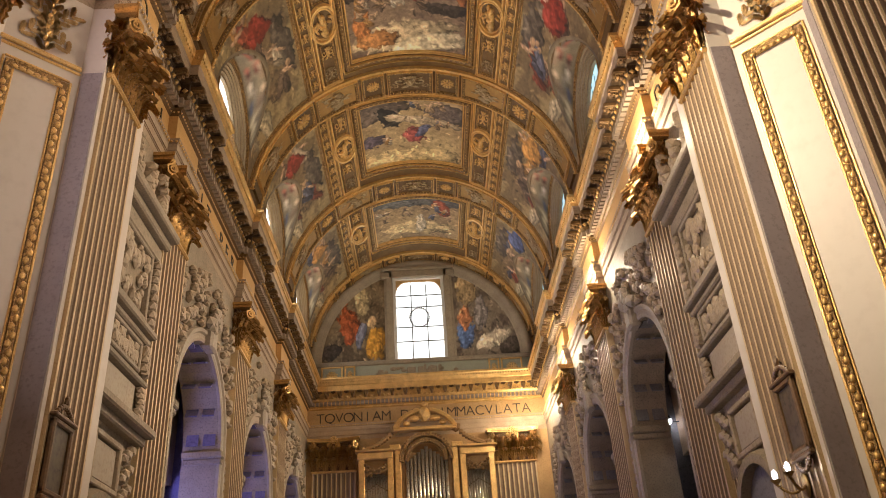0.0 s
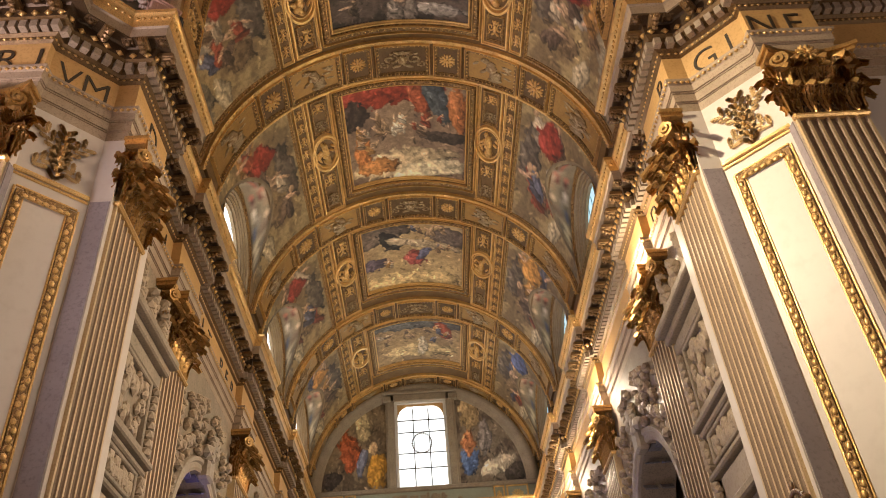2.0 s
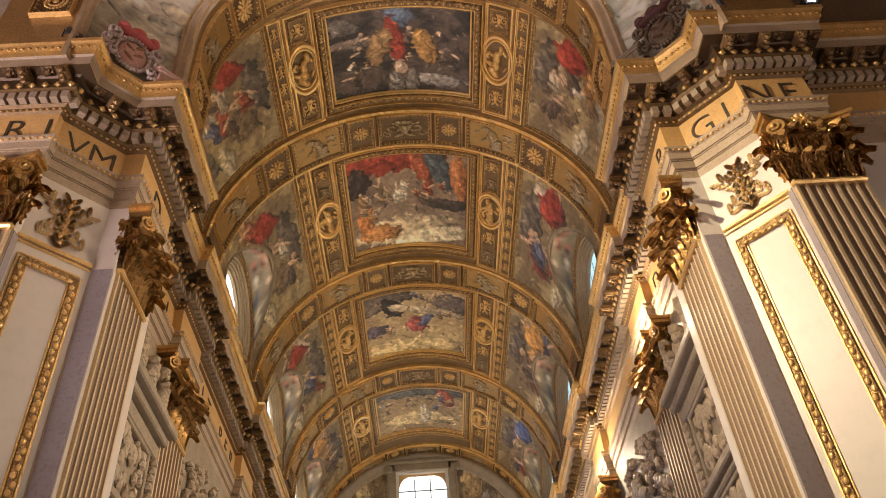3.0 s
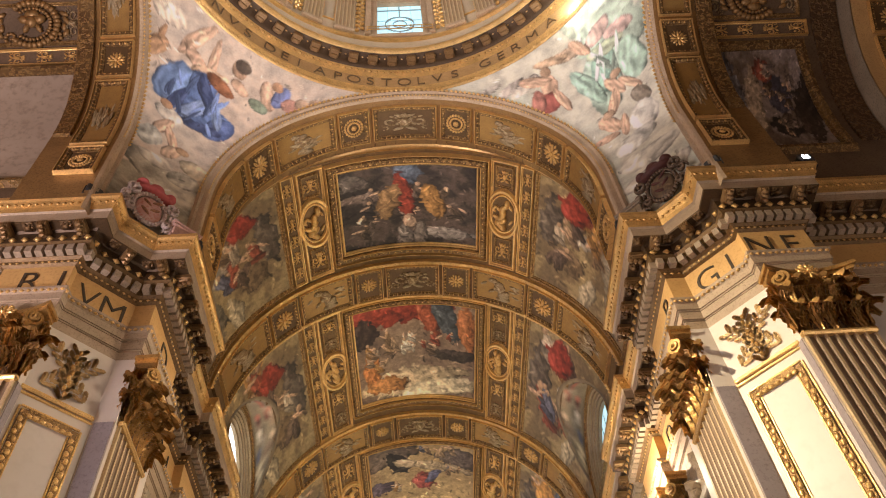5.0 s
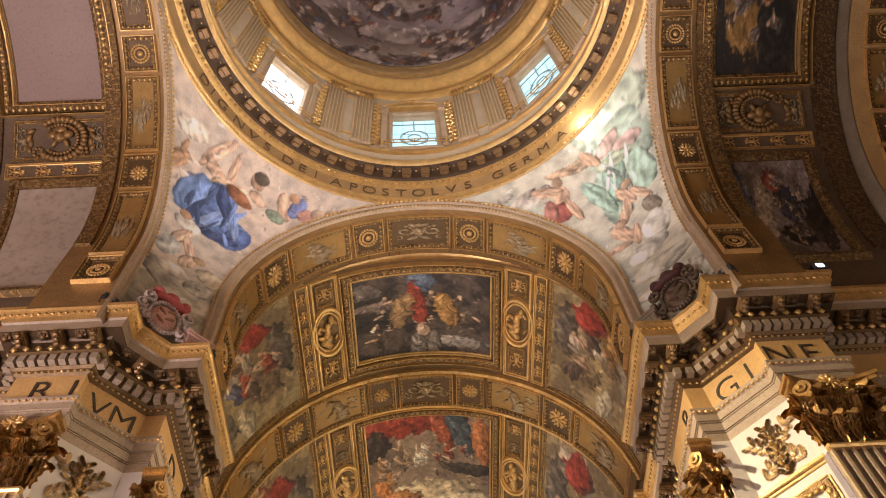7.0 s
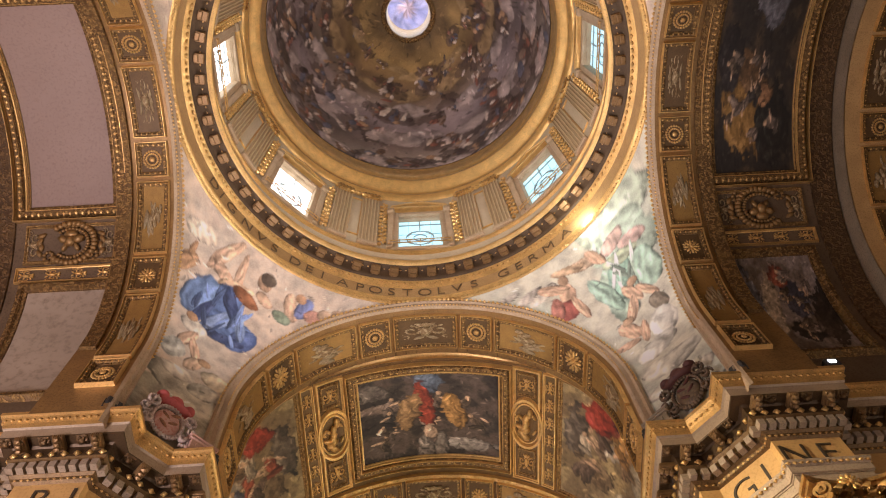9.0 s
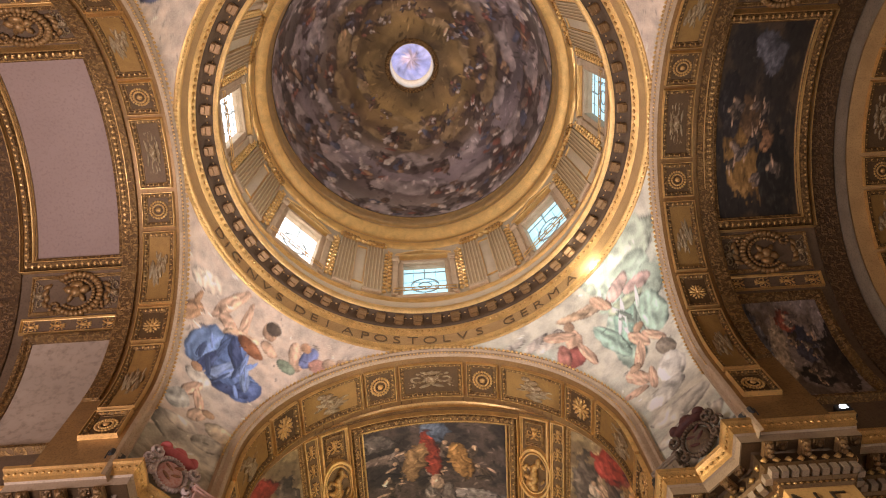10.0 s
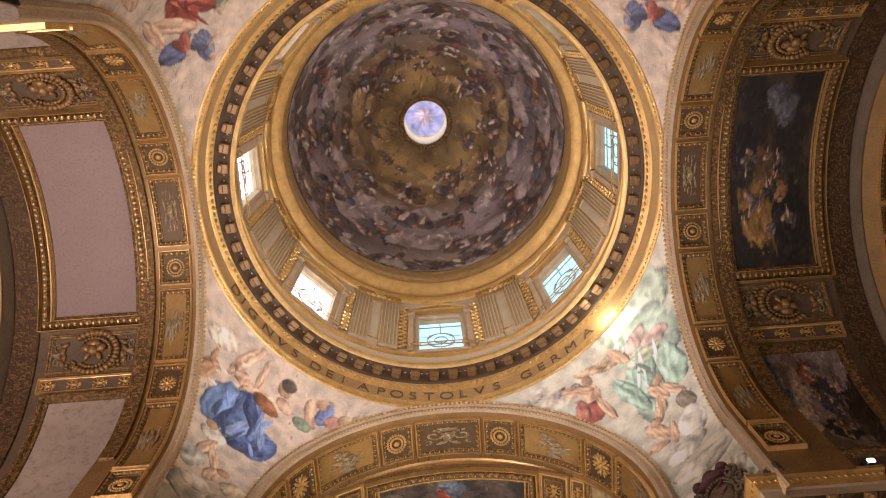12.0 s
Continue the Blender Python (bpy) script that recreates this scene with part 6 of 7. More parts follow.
def dome_paint():
    """Rings of dark groups on grey and violet clouds round an ochre glow."""
    f = Fresco(900, 77)
    r = f.rnd
    du, dv = f.u - 0.5, f.v - 0.5
    rad = np.sqrt(du * du + dv * dv) * 2 + 0.1 * (f.n1 - 0.5) + 0.04 * (f.n2 - 0.5)
    stops = np.array([0.0, 0.2, 0.3, 0.42, 0.55, 0.66, 0.8, 0.92, 1.0])
    tones = np.array([(0.1, 0.07, 0.035), (0.15, 0.1, 0.048), (0.36, 0.25, 0.12), (0.24, 0.165, 0.105), (0.24, 0.2, 0.19), (0.3, 0.26, 0.3), (0.2, 0.165, 0.17), (0.34, 0.3, 0.29), (0.26, 0.23, 0.23)])
    for q in range(3):
        f.c[..., q] = np.interp(rad, stops, tones[:, q])
    turn = np.abs(np.arctan2(du, dv)) / math.pi
    sheet = value_noise(900, 7, 5)
    flow = sheet[np.clip(turn * 500 + 60 * f.n1, 0, 899).astype(int), np.clip(rad * 1100, 0, 899).astype(int)]
    f.c *= (0.5 + 0.95 * flow * (0.7 + 0.6 * f.n2))[..., None]
    for ring, count, size in ((0.94, 50, 0.05), (0.77, 34, 0.044), (0.6, 30, 0.034), (0.47, 30, 0.03), (0.35, 22, 0.02)):
        for k in range(count):
            a = 2 * math.pi * (k + r.uniform(-0.3, 0.3)) / count
            t = 0.5 * (ring + r.uniform(-0.04, 0.04))
            lean = math.degrees(-a) + r.uniform(-30, 30)
            u, v = 0.5 + t * math.sin(a), 0.5 + t * math.cos(a)
            if k % 3 == 0:   # a bank of cloud under the group
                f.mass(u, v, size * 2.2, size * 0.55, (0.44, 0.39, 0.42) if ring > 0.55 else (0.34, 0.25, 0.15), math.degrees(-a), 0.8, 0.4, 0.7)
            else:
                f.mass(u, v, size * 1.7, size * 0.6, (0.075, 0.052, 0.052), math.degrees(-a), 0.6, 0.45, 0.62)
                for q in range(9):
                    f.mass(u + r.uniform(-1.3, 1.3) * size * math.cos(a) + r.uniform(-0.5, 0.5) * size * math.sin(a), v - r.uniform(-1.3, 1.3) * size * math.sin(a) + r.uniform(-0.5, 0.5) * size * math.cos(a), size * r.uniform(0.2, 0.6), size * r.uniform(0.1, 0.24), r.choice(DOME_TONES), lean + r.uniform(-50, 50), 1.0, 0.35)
    f.dabs(1200, 0.008, 0.6)
    return paint_material("dome_fresco", f, 1.0, 1.1, 1.1)


NS, NA = 420, 130
dome = structure(new("ceiling_dome"), "dome painted with dark rings of cloud and many small shapes", "dome")
verts, uvs = [], []
for i in range(NA + 1):
    t = i / NA
    a = t * math.acos(1.62 / 8.47)
    for j in range(NS + 1):
        p = 2 * math.pi * j / NS
        verts.append((-8.47 * math.cos(a) * math.sin(p), DY - 8.47 * math.cos(a) * math.cos(p), 51.0 + 10.5 * math.sin(a)))
        uvs.append((0.5 - 0.5 * (1 - 0.82 * t) * math.sin(p), 0.5 - 0.5 * (1 - 0.82 * t) * math.cos(p)))
mesh_of("painted_shell", verts, grid_faces(NA + 1, NS + 1), dome_paint(), dome, "", True, uvs)
DOME_TOP = 51.0 + 10.5 * math.sin(math.acos(1.62 / 8.47))
lan = structure(turned("lantern", [(1.62, DOME_TOP), (1.55, DOME_TOP + 0.1), (1.55, DOME_TOP + 4.4)], C, CREAM, seg=48), "small lantern over the dome's round opening", "lantern")
LANT = fresco("lantern_vault_fresco", (0.42, 0.42, 0.62), (0.3, 0.32, 0.55), [(0.5, 0.5, 0.2, 0.2, (0.45, 0.36, 0.42))], 128, 40, 0.05)
nv = [(1.55 * math.cos(a) * r, DY + 1.55 * math.sin(a) * r, DOME_TOP + 4.4 + 1.2 * (1 - r * r)) for r in (1, 0.8, 0.6, 0.4, 0.2, 0.01) for a in [2 * math.pi * j / 32 for j in range(32)]]
mesh_of("lantern_vault", nv, grid_faces(6, 32, True), LANT, lan, "pale blue painted lantern vault", True, [(0.5 + 0.3 * v[0], 0.5 + 0.3 * (v[1] - DY)) for v in nv])
turned("oculus_rim", [(1.95, DOME_TOP - 0.2), (1.85, DOME_TOP - 0.3), (1.6, DOME_TOP - 0.2), (1.58, DOME_TOP + 0.2)], C, GOLD_ORN, lan, "", seg=64)
# Point lamp added inside the windowless lantern in place of daylight.
lamp("lantern_daylight", "POINT", pose(0, DY, DOME_TOP + 2.6), 260, (0.8, 0.88, 1.0), 0.8)

# ---- end wall ----
X0 = -0.15
lun = structure(new("lunette_south"), "painted lunette with grey arch moulding over the end wall cornice", "lunette")
verts = []
prof = [(8.75, 0.6), (8.6, -0.2), (8.35, -0.32), (8.1, -0.3), (8.0, -0.12), (7.75, -0.1), (7.6, 0.02)]
for j in range(61):
    a = math.pi * j / 60
    verts += [(X0 - r * math.cos(a), END_Y + d - 0.05, NAVE_Z - 0.1 + r * math.sin(a)) for r, d in prof]
mesh_of("arch_moulding", verts, grid_faces(61, len(prof)), GREYST, lun, "grey stone arch moulding", True)
for sx in (-1, 1):
    x_in, nx, nz = 2.55, 90, 90
    verts, uvs = [], []
    for i in range(nx + 1):
        x = x_in + (7.65 - x_in) * i / nx
        for j in range(nz + 1):
            z = math.sqrt(max(0.0, 7.65 ** 2 - x * x)) * j / nz
            verts.append((X0 + sx * x, END_Y - 0.03, NAVE_Z - 0.05 + z))
            uvs.append(((x - x_in) / 5.1 if sx > 0 else 1 - (x - x_in) / 5.1, z / 7.3))
    if sx < 0:
        mt = fresco("lunette_fresco_west", (0.16, 0.12, 0.08), (0.28, 0.22, 0.15), [(0.42, 0.42, 0.16, 0.24, (0.40, 0.12, 0.06)), (0.82, 0.2, 0.14, 0.2, (0.50, 0.28, 0.08)), (0.6, 0.3, 0.07, 0.16, (0.22, 0.24, 0.34)), (0.78, 0.45, 0.07, 0.07, (0.55, 0.4, 0.26)), (0.6, 0.75, 0.12, 0.25, (0.48, 0.4, 0.26)), (0.15, 0.12, 0.16, 0.1, (0.08, 0.06, 0.05))], 320, 200, 0.025, 0.75)
    else:
        mt = fresco("lunette_fresco_east", (0.15, 0.12, 0.10), (0.26, 0.22, 0.18), [(0.2, 0.25, 0.14, 0.18, (0.12, 0.18, 0.36)), (0.2, 0.45, 0.1, 0.14, (0.50, 0.24, 0.14)), (0.45, 0.5, 0.1, 0.2, (0.26, 0.24, 0.24)), (0.62, 0.18, 0.3, 0.1, (0.50, 0.44, 0.36)), (0.25, 0.8, 0.16, 0.2, (0.40, 0.31, 0.2)), (0.85, 0.1, 0.16, 0.1, (0.1, 0.08, 0.07))], 320, 200, 0.025, 0.8)
    mesh_of("lunette_painting", verts, grid_faces(nx + 1, nz + 1), mt, lun, "dark fresco with red, ochre and blue robes", False, uvs)
w = structure(new("window_south"), "tall arched end window of bright leaded glass in a grey stone surround", "window")
bm = bmesh.new()
for sx in (-1, 1):
    box(bm, (X0 + sx * 2.3, END_Y - 0.15, 27.7), (0.55, 0.4, 7.6), 0, 0.05)
    box(bm, (X0 + sx * 2.62, END_Y - 0.1, 27.6), (0.2, 0.25, 7.4), 0, 0.03)
    box(bm, (X0 + sx * 2.6, END_Y - 0.2, 31.1), (0.7, 0.5, 0.5), 0, 0.05)
box(bm, (X0, END_Y - 0.15, 31.2), (5.1, 0.4, 0.6), 0, 0.05)
box(bm, (X0, END_Y - 0.2, 31.65), (5.9, 0.5, 0.3), 0, 0.06)
box(bm, (X0, END_Y - 0.15, 23.75), (17.4, 0.5, 0.35), 0, 0.06)
part("window_surround", bm, GREYST, w)
WHITEW = surface("white_window_reveal", (0.62, 0.6, 0.55), (0.5, 0.47, 0.42), 0.6, 0, 1, 10, 0.03)
bm = bmesh.new()
for sx in (-1, 1):
    box(bm, (X0 + sx * 1.92, END_Y - 0.12, 27.4), (0.25, 0.25, 7.2))
box(bm, (X0, END_Y - 0.12, 30.85), (3.6, 0.25, 0.25))
part("reveal", bm, WHITEW, w)
gv = [(-1.8, 23.95), (1.8, 23.95), (1.8, 29.4)] + [(1.8 - 0.9 * (1 - math.cos(a)), 29.4 + 1.1 * math.sin(a)) for a in [math.pi / 2 * j / 8 for j in range(1, 9)]]
gv += [(-x, z) for x, z in gv[:1:-1]]
mesh_of("pane", [(X0 + x, END_Y - 0.06, z) for x, z in gv], [tuple(range(len(gv)))], glowing("bright_end_window_glass", (0.96, 0.99, 1.0), 1.6), w, "bright white daylit glass")
bm = bmesh.new()
for x in (-0.6, 0.6):
    box(bm, (X0 + x, END_Y - 0.1, 27.1), (0.08, 0.04, 6.3))
for z in (25.4, 26.6, 28.3, 29.3):
    box(bm, (X0, END_Y - 0.1, z), (3.6, 0.04, 0.08))
for q in range(28):
    a = 2 * math.pi * q / 28
    lump(bm, (X0 + 0.75 * math.cos(a), END_Y - 0.1, 27.4 + 0.8 * math.sin(a)), (0.09, 0.03, 0.09))
part("leading", bm, LEAD, w)
GREENISH = surface("grey_green_stucco", (0.34, 0.35, 0.27), (0.26, 0.26, 0.2), 0.6, 0, 0.8, 10, 0.05)
pa = structure(new("parapet_south"), "grey-green parapet with relief and square gilded panels above the cornice", "parapet")
bm = bmesh.new()
box(bm, (X0, END_Y - 0.05, 22.9), (17.2, 0.3, 1.7))
part("parapet_block", bm, GREENISH, pa)
for sx in (-1, 1):
    for cx, ww in ((6.8, 1.5), (5.45, 0.7)):
        bm = bmesh.new()
        for q in (-1, 1):
            box(bm, (X0 + sx * cx + q * ww / 2, END_Y - 0.25, 22.85), (0.12, 0.14, 1.5), 0, 0.02)
            box(bm, (X0 + sx * cx, END_Y - 0.25, 22.85 + q * 0.7), (ww, 0.14, 0.12), 0, 0.02)
        part("panel_frame", bm, GOLD, pa)
        placed("rosette", ROSE, Matrix.Translation((X0 + sx * cx, END_Y - 0.21, 22.85)) @ pose(0, 0, 0, 90) @ Matrix.Diagonal((ww * 0.7, 1.0, 0.7, 1)), pa)
bm = bmesh.new()
rnd = random.Random(9)
for q in range(46):
    x = rnd.uniform(-3.3, 3.3)
    lump(bm, (X0 + x, END_Y - 0.22, 22.85 + rnd.uniform(-0.5, 0.5) * (1 - 0.1 * abs(x))), (rnd.uniform(0.12, 0.3), 0.08, rnd.uniform(0.1, 0.25)))
for x in (-0.8, 0.0, 0.8):
    box(bm, (X0 + x, END_Y - 0.22, 22.8), (0.65, 0.12, 1.0), 0, 0.05)
part("parapet_relief", bm, GREYST, pa)

# organ
WOOD = surface("gilded_brown_organ_wood", (0.36, 0.22, 0.09), (0.18, 0.1, 0.04), 0.5, 0.25, 1.5, 20, 0.1)
TIN = surface("organ_pipe_metal", (0.55, 0.5, 0.42), (0.35, 0.3, 0.22), 0.3, 0.9, 1, 10, 0.02)
org = thing("organ", "gilded brown organ case with grey metal pipes under a broken pediment", "organ")
YO = END_Y - 1.1
bm = bmesh.new()
box(bm, (X0, END_Y - 0.5, 8.3), (9.6, 1.0, 16.6), 0, 0.03)
part("case", bm, WOOD, org)
for sx in (-1, 1):
    bm = bmesh.new()
    for x in (2.0, 2.55, 4.55):
        box(bm, (X0 + sx * x, YO - 0.1, 13.0), (0.42, 0.5, 7.4), 0, 0.04)
    box(bm, (X0 + sx * 3.6, YO - 0.1, 16.4), (2.5, 0.6, 0.5), 0, 0.06)
    box(bm, (X0 + sx * 3.6, YO - 0.15, 16.75), (2.8, 0.75, 0.16), 0, 0.04)
    box(bm, (X0 + sx * 2.2, YO - 0.12, 16.9), (0.8, 0.6, 0.4), 0, 0.06)
    part("case_pilaster", bm, GOLD, org)
    bm = bmesh.new()
    for q in range(12):
        t = q / 11
        box(bm, (X0 + sx * (2.35 + 2.2 * t), YO - 0.05, 18.3 - 1.5 * math.sqrt(t)), (0.28, 0.4, 0.3), 0, 0.04)
    lump(bm, (X0 + sx * 2.2, YO - 0.1, 18.2), (0.4, 0.3, 0.4))
    lump(bm, (X0 + sx * 4.5, YO - 0.1, 16.95), (0.35, 0.3, 0.3))
    part("side_scroll", bm, WOOD, org)
    bm = bmesh.new()
    for q in range(22):
        a = q / 21
        rnd = random.Random(q)
        lump(bm, (X0 + sx * (2.85 + 1.45 * a), YO - 0.3, 15.85 - 0.35 * math.sin(math.pi * a) - rnd.uniform(0, 0.5)), (0.16, 0.1, 0.14))
    part("carved_screen", bm, GOLD_ORN, org, "gilded carved foliage screen")
for sx, c, hw, zt, n in ((0, 0.0, 1.5, 16.9, 11), (-1, -3.55, 0.8, 15.4, 9), (1, 3.55, 0.8, 15.4, 9)):
    for q in range(n):
        t = (q + 0.5) / n * 2 - 1
        x = X0 + c + t * hw
        h = zt - (1.1 if sx == 0 else 0.5) * abs(t)
        me_key = ("pipe", round(hw / n, 3))
        if me_key not in first:
            bm = bmesh.new()
            bmesh.ops.create_cone(bm, cap_ends=True, segments=14, radius1=hw / n * 0.92, radius2=hw / n * 0.92, depth=8.0, matrix=Matrix.Translation((0, 0, -4.0)))
            bmesh.ops.create_cone(bm, cap_ends=True, segments=14, radius1=hw / n * 0.92, radius2=hw / n * 0.3, depth=0.02, matrix=Matrix.Translation((0, 0, 0.01)))
            first[me_key] = data_of("pipe", bm, TIN)
        placed("pipe", first[me_key], Matrix.Translation((x, YO - 0.15, h)), org)
bm = bmesh.new()
for j in range(25):
    a = math.pi * j / 24
    box(bm, (X0 - 1.75 * math.cos(a), YO - 0.2, 16.0 + 1.75 * math.sin(a)), (0.3, 0.5, 0.3), 0, 0.04)
for q in range(34):
    rnd = random.Random(100 + q)
    a = math.pi * q / 33
    lump(bm, (X0 - 1.35 * math.cos(a), YO - 0.3, 16.0 + 1.3 * math.sin(a)), (0.2, 0.12, 0.2))
part("centre_arch", bm, GOLD_ORN, org, "gilded carved arch over the tall pipes")
bm = bmesh.new()
box(bm, (X0, YO - 0.2, 18.15), (4.5, 0.7, 0.25), 0, 0.05)
for j in range(31):
    a = radians(-62 + 124 * j / 30)
    if abs(a) > 0.2:
        box(bm, (X0 + 2.4 * math.sin(a), YO - 0.3, 17.2 + 2.3 * math.cos(a)), (0.3, 0.6, 0.26), 0, 0.04)
lump(bm, (X0, YO - 0.4, 19.2), (0.5, 0.3, 0.6))
lump(bm, (X0, YO - 0.4, 19.85), (0.35, 0.25, 0.25))
for sx in (-1, 1):
    lump(bm, (X0 + sx * 0.75, YO - 0.35, 18.9), (0.45, 0.2, 0.25))
    lump(bm, (X0 + sx * 1.3, YO - 0.35, 18.55), (0.3, 0.15, 0.2))
part("pediment", bm, GOLD, org, "gilded segmental pediment with a crest")

# ---- chapel arches, chapels and monuments ----
def arch_dress(side, c, w, s, k):
    """Archivolt, keystone group, imposts and spandrel carving of a chapel arch."""
    a = structure(new("arch_chapel"), "carved stone archivolt and spandrel reliefs round a chapel opening", "arch")
    x = side * WALL_X
    prof = [(0.0, 0.02), (0.0, -0.12), (0.12, -0.16), (0.3, -0.14), (0.36, -0.22), (0.5, -0.22), (0.56, -0.05), (0.56, 0.02)]
    verts = []
    for j in range(-1, 42):
        t = math.pi * min(max(j, 0), 40) / 40
        dz = -s + 0.6 if j in (-1, 41) else 0
        verts += [(x + side * d, c - (w + r) * math.cos(t), s + (w + r) * math.sin(t) + dz) for r, d in prof]
    mesh_of("archivolt", verts, grid_faces(43, len(prof)), TAN, a, "", False)
    bm = bmesh.new()
    rnd = random.Random(k)
    for sy in (-1, 1):
        for q in range(70):
            t = rnd.uniform(0.3, 1.5)
            r = w + 0.7 + rnd.uniform(0, 2.4)
            y, z = c + sy * r * math.cos(t), s + r * math.sin(t)
            if abs(y - c) < 4.3 and z < 17.6:
                lump(bm, (x - side * 0.12, y, z), (0.2, rnd.uniform(0.12, 0.3), rnd.uniform(0.12, 0.28)))
        for q in range(14):
            lump(bm, (x - side * 0.1, c + sy * (w + 0.62), s - 0.4 - 0.32 * q), (0.16, 0.2, 0.2))
    part("spandrel_relief", bm, RELIEF, a, "grey carved garlands and draped masses")
    bm = bmesh.new()
    box(bm, (x - side * 0.2, c, s + w + 0.3), (0.5, 0.8, 1.0), 0, 0.1)
    for q in range(7):
        lump(bm, (x - side * 0.35, c + rnd.uniform(-0.7, 0.7), s + w + rnd.uniform(0.4, 1.6)), (0.25, 0.3, 0.3))
    part("keystone", bm, TAN, a)
    bm = bmesh.new()
    for sy in (-1, 1):
        box(bm, (x + side * 0.6, c + sy * (w + 0.05), s - 0.15), (1.7, 0.5, 0.3), 0, 0.06)
        box(bm, (x + side * 0.6, c + sy * (w + 0.08), s - 0.42), (1.6, 0.36, 0.25), 0, 0.05)
    part("impost", bm, GREYST, a)
    # coffers of the reveal
    bm = bmesh.new()
    for q in range(9):
        t = math.pi * (q + 0.5) / 9
        for dx in (0.35, 1.05):
            m = Matrix.Translation((x + side * dx, c - (w - 0.03) * math.cos(t), s + (w - 0.03) * math.sin(t))) @ Matrix.Rotation(t - math.pi / 2, 4, "X")
            bmesh.ops.create_cube(bm, size=1, matrix=m @ Matrix.Diagonal((0.5, 0.7, 0.06, 1)))
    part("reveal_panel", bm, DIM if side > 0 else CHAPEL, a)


# Dark stone; the dimness inside chapels and niche is put into its colour.
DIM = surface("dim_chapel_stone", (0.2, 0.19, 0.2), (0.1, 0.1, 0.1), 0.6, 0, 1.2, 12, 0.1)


def chapel(side, c, mat, k):
    room = structure(new("wall_chapel"), "shadowy side chapel with an inner arch beyond the nave wall", "chapel")
    x0, x1 = side * 10.2, side * 15.5
    bm = bmesh.new()
    box(bm, (x1, c, 9), (0.3, 10.4, 18))
    for sy in (-1, 1):
        box(bm, ((x0 + x1) / 2, c + sy * 5.1, 9), (5.5, 0.25, 18))
    box(bm, ((x0 + x1) / 2, c, 17.2), (5.5, 10.4, 0.3))
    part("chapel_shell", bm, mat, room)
    verts = []
    for j in range(33):
        t = math.pi * j / 32
        verts += [(x + 0, c - r * math.cos(t), 10.4 + r * math.sin(t)) for x, r in ((x0 + side * 1.2, 4.6), (x0 + side * 1.2, 3.9), (x0 + side * 1.6, 3.8), (x0 + side * 3.2, 3.8), (x0 + side * 3.2, 3.2), (x0 + side * 3.5, 3.1), (x0 + side * 5.2, 3.1))]
    mesh_of("inner_arch", verts, grid_faces(33, 7), mat, room, "", False)
    bm = bmesh.new()
    for sy in (-1, 1):
        box(bm, (x0 + side * 2.2, c + sy * 4.2, 5), (2.2, 0.9, 10), 0, 0.05)
        box(bm, (x0 + side * 2.2, c + sy * 4.2, 10.2), (2.5, 1.2, 0.5), 0, 0.1)
        box(bm, (x0 + side * 2.2, c + sy * 3.72, 5.5), (1.4, 0.1, 7.5), 0, 0.03)
    part("chapel_pier", bm, mat, room)


for k, (c, w, s) in enumerate(ARCHES):
    for side in (-1, 1):
        arch_dress(side, c, w, s, 10 * k + side)
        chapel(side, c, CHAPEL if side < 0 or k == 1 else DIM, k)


def bent(bm, cx, cz, r, a0, a1, w, y0, y1, n=24):
    """A bent moulding in an upright plane, from angle a0 to a1 (0: to the right), section w by y0..y1."""
    prev = None
    for j in range(n + 1):
        a = radians(a0 + (a1 - a0) * j / n)
        ring = [bm.verts.new((cx + rr * math.cos(a), y, cz + rr * math.sin(a))) for rr, y in ((r - w / 2, y0), (r - w / 2, y1), (r + w / 5, y1), (r + w / 2, (y0 + y1) / 2), (r + w / 2, y0))]
        if prev:
            for q in range(5):
                bm.faces.new((prev[q], prev[(q + 1) % 5], ring[(q + 1) % 5], ring[q]))
        prev = ring


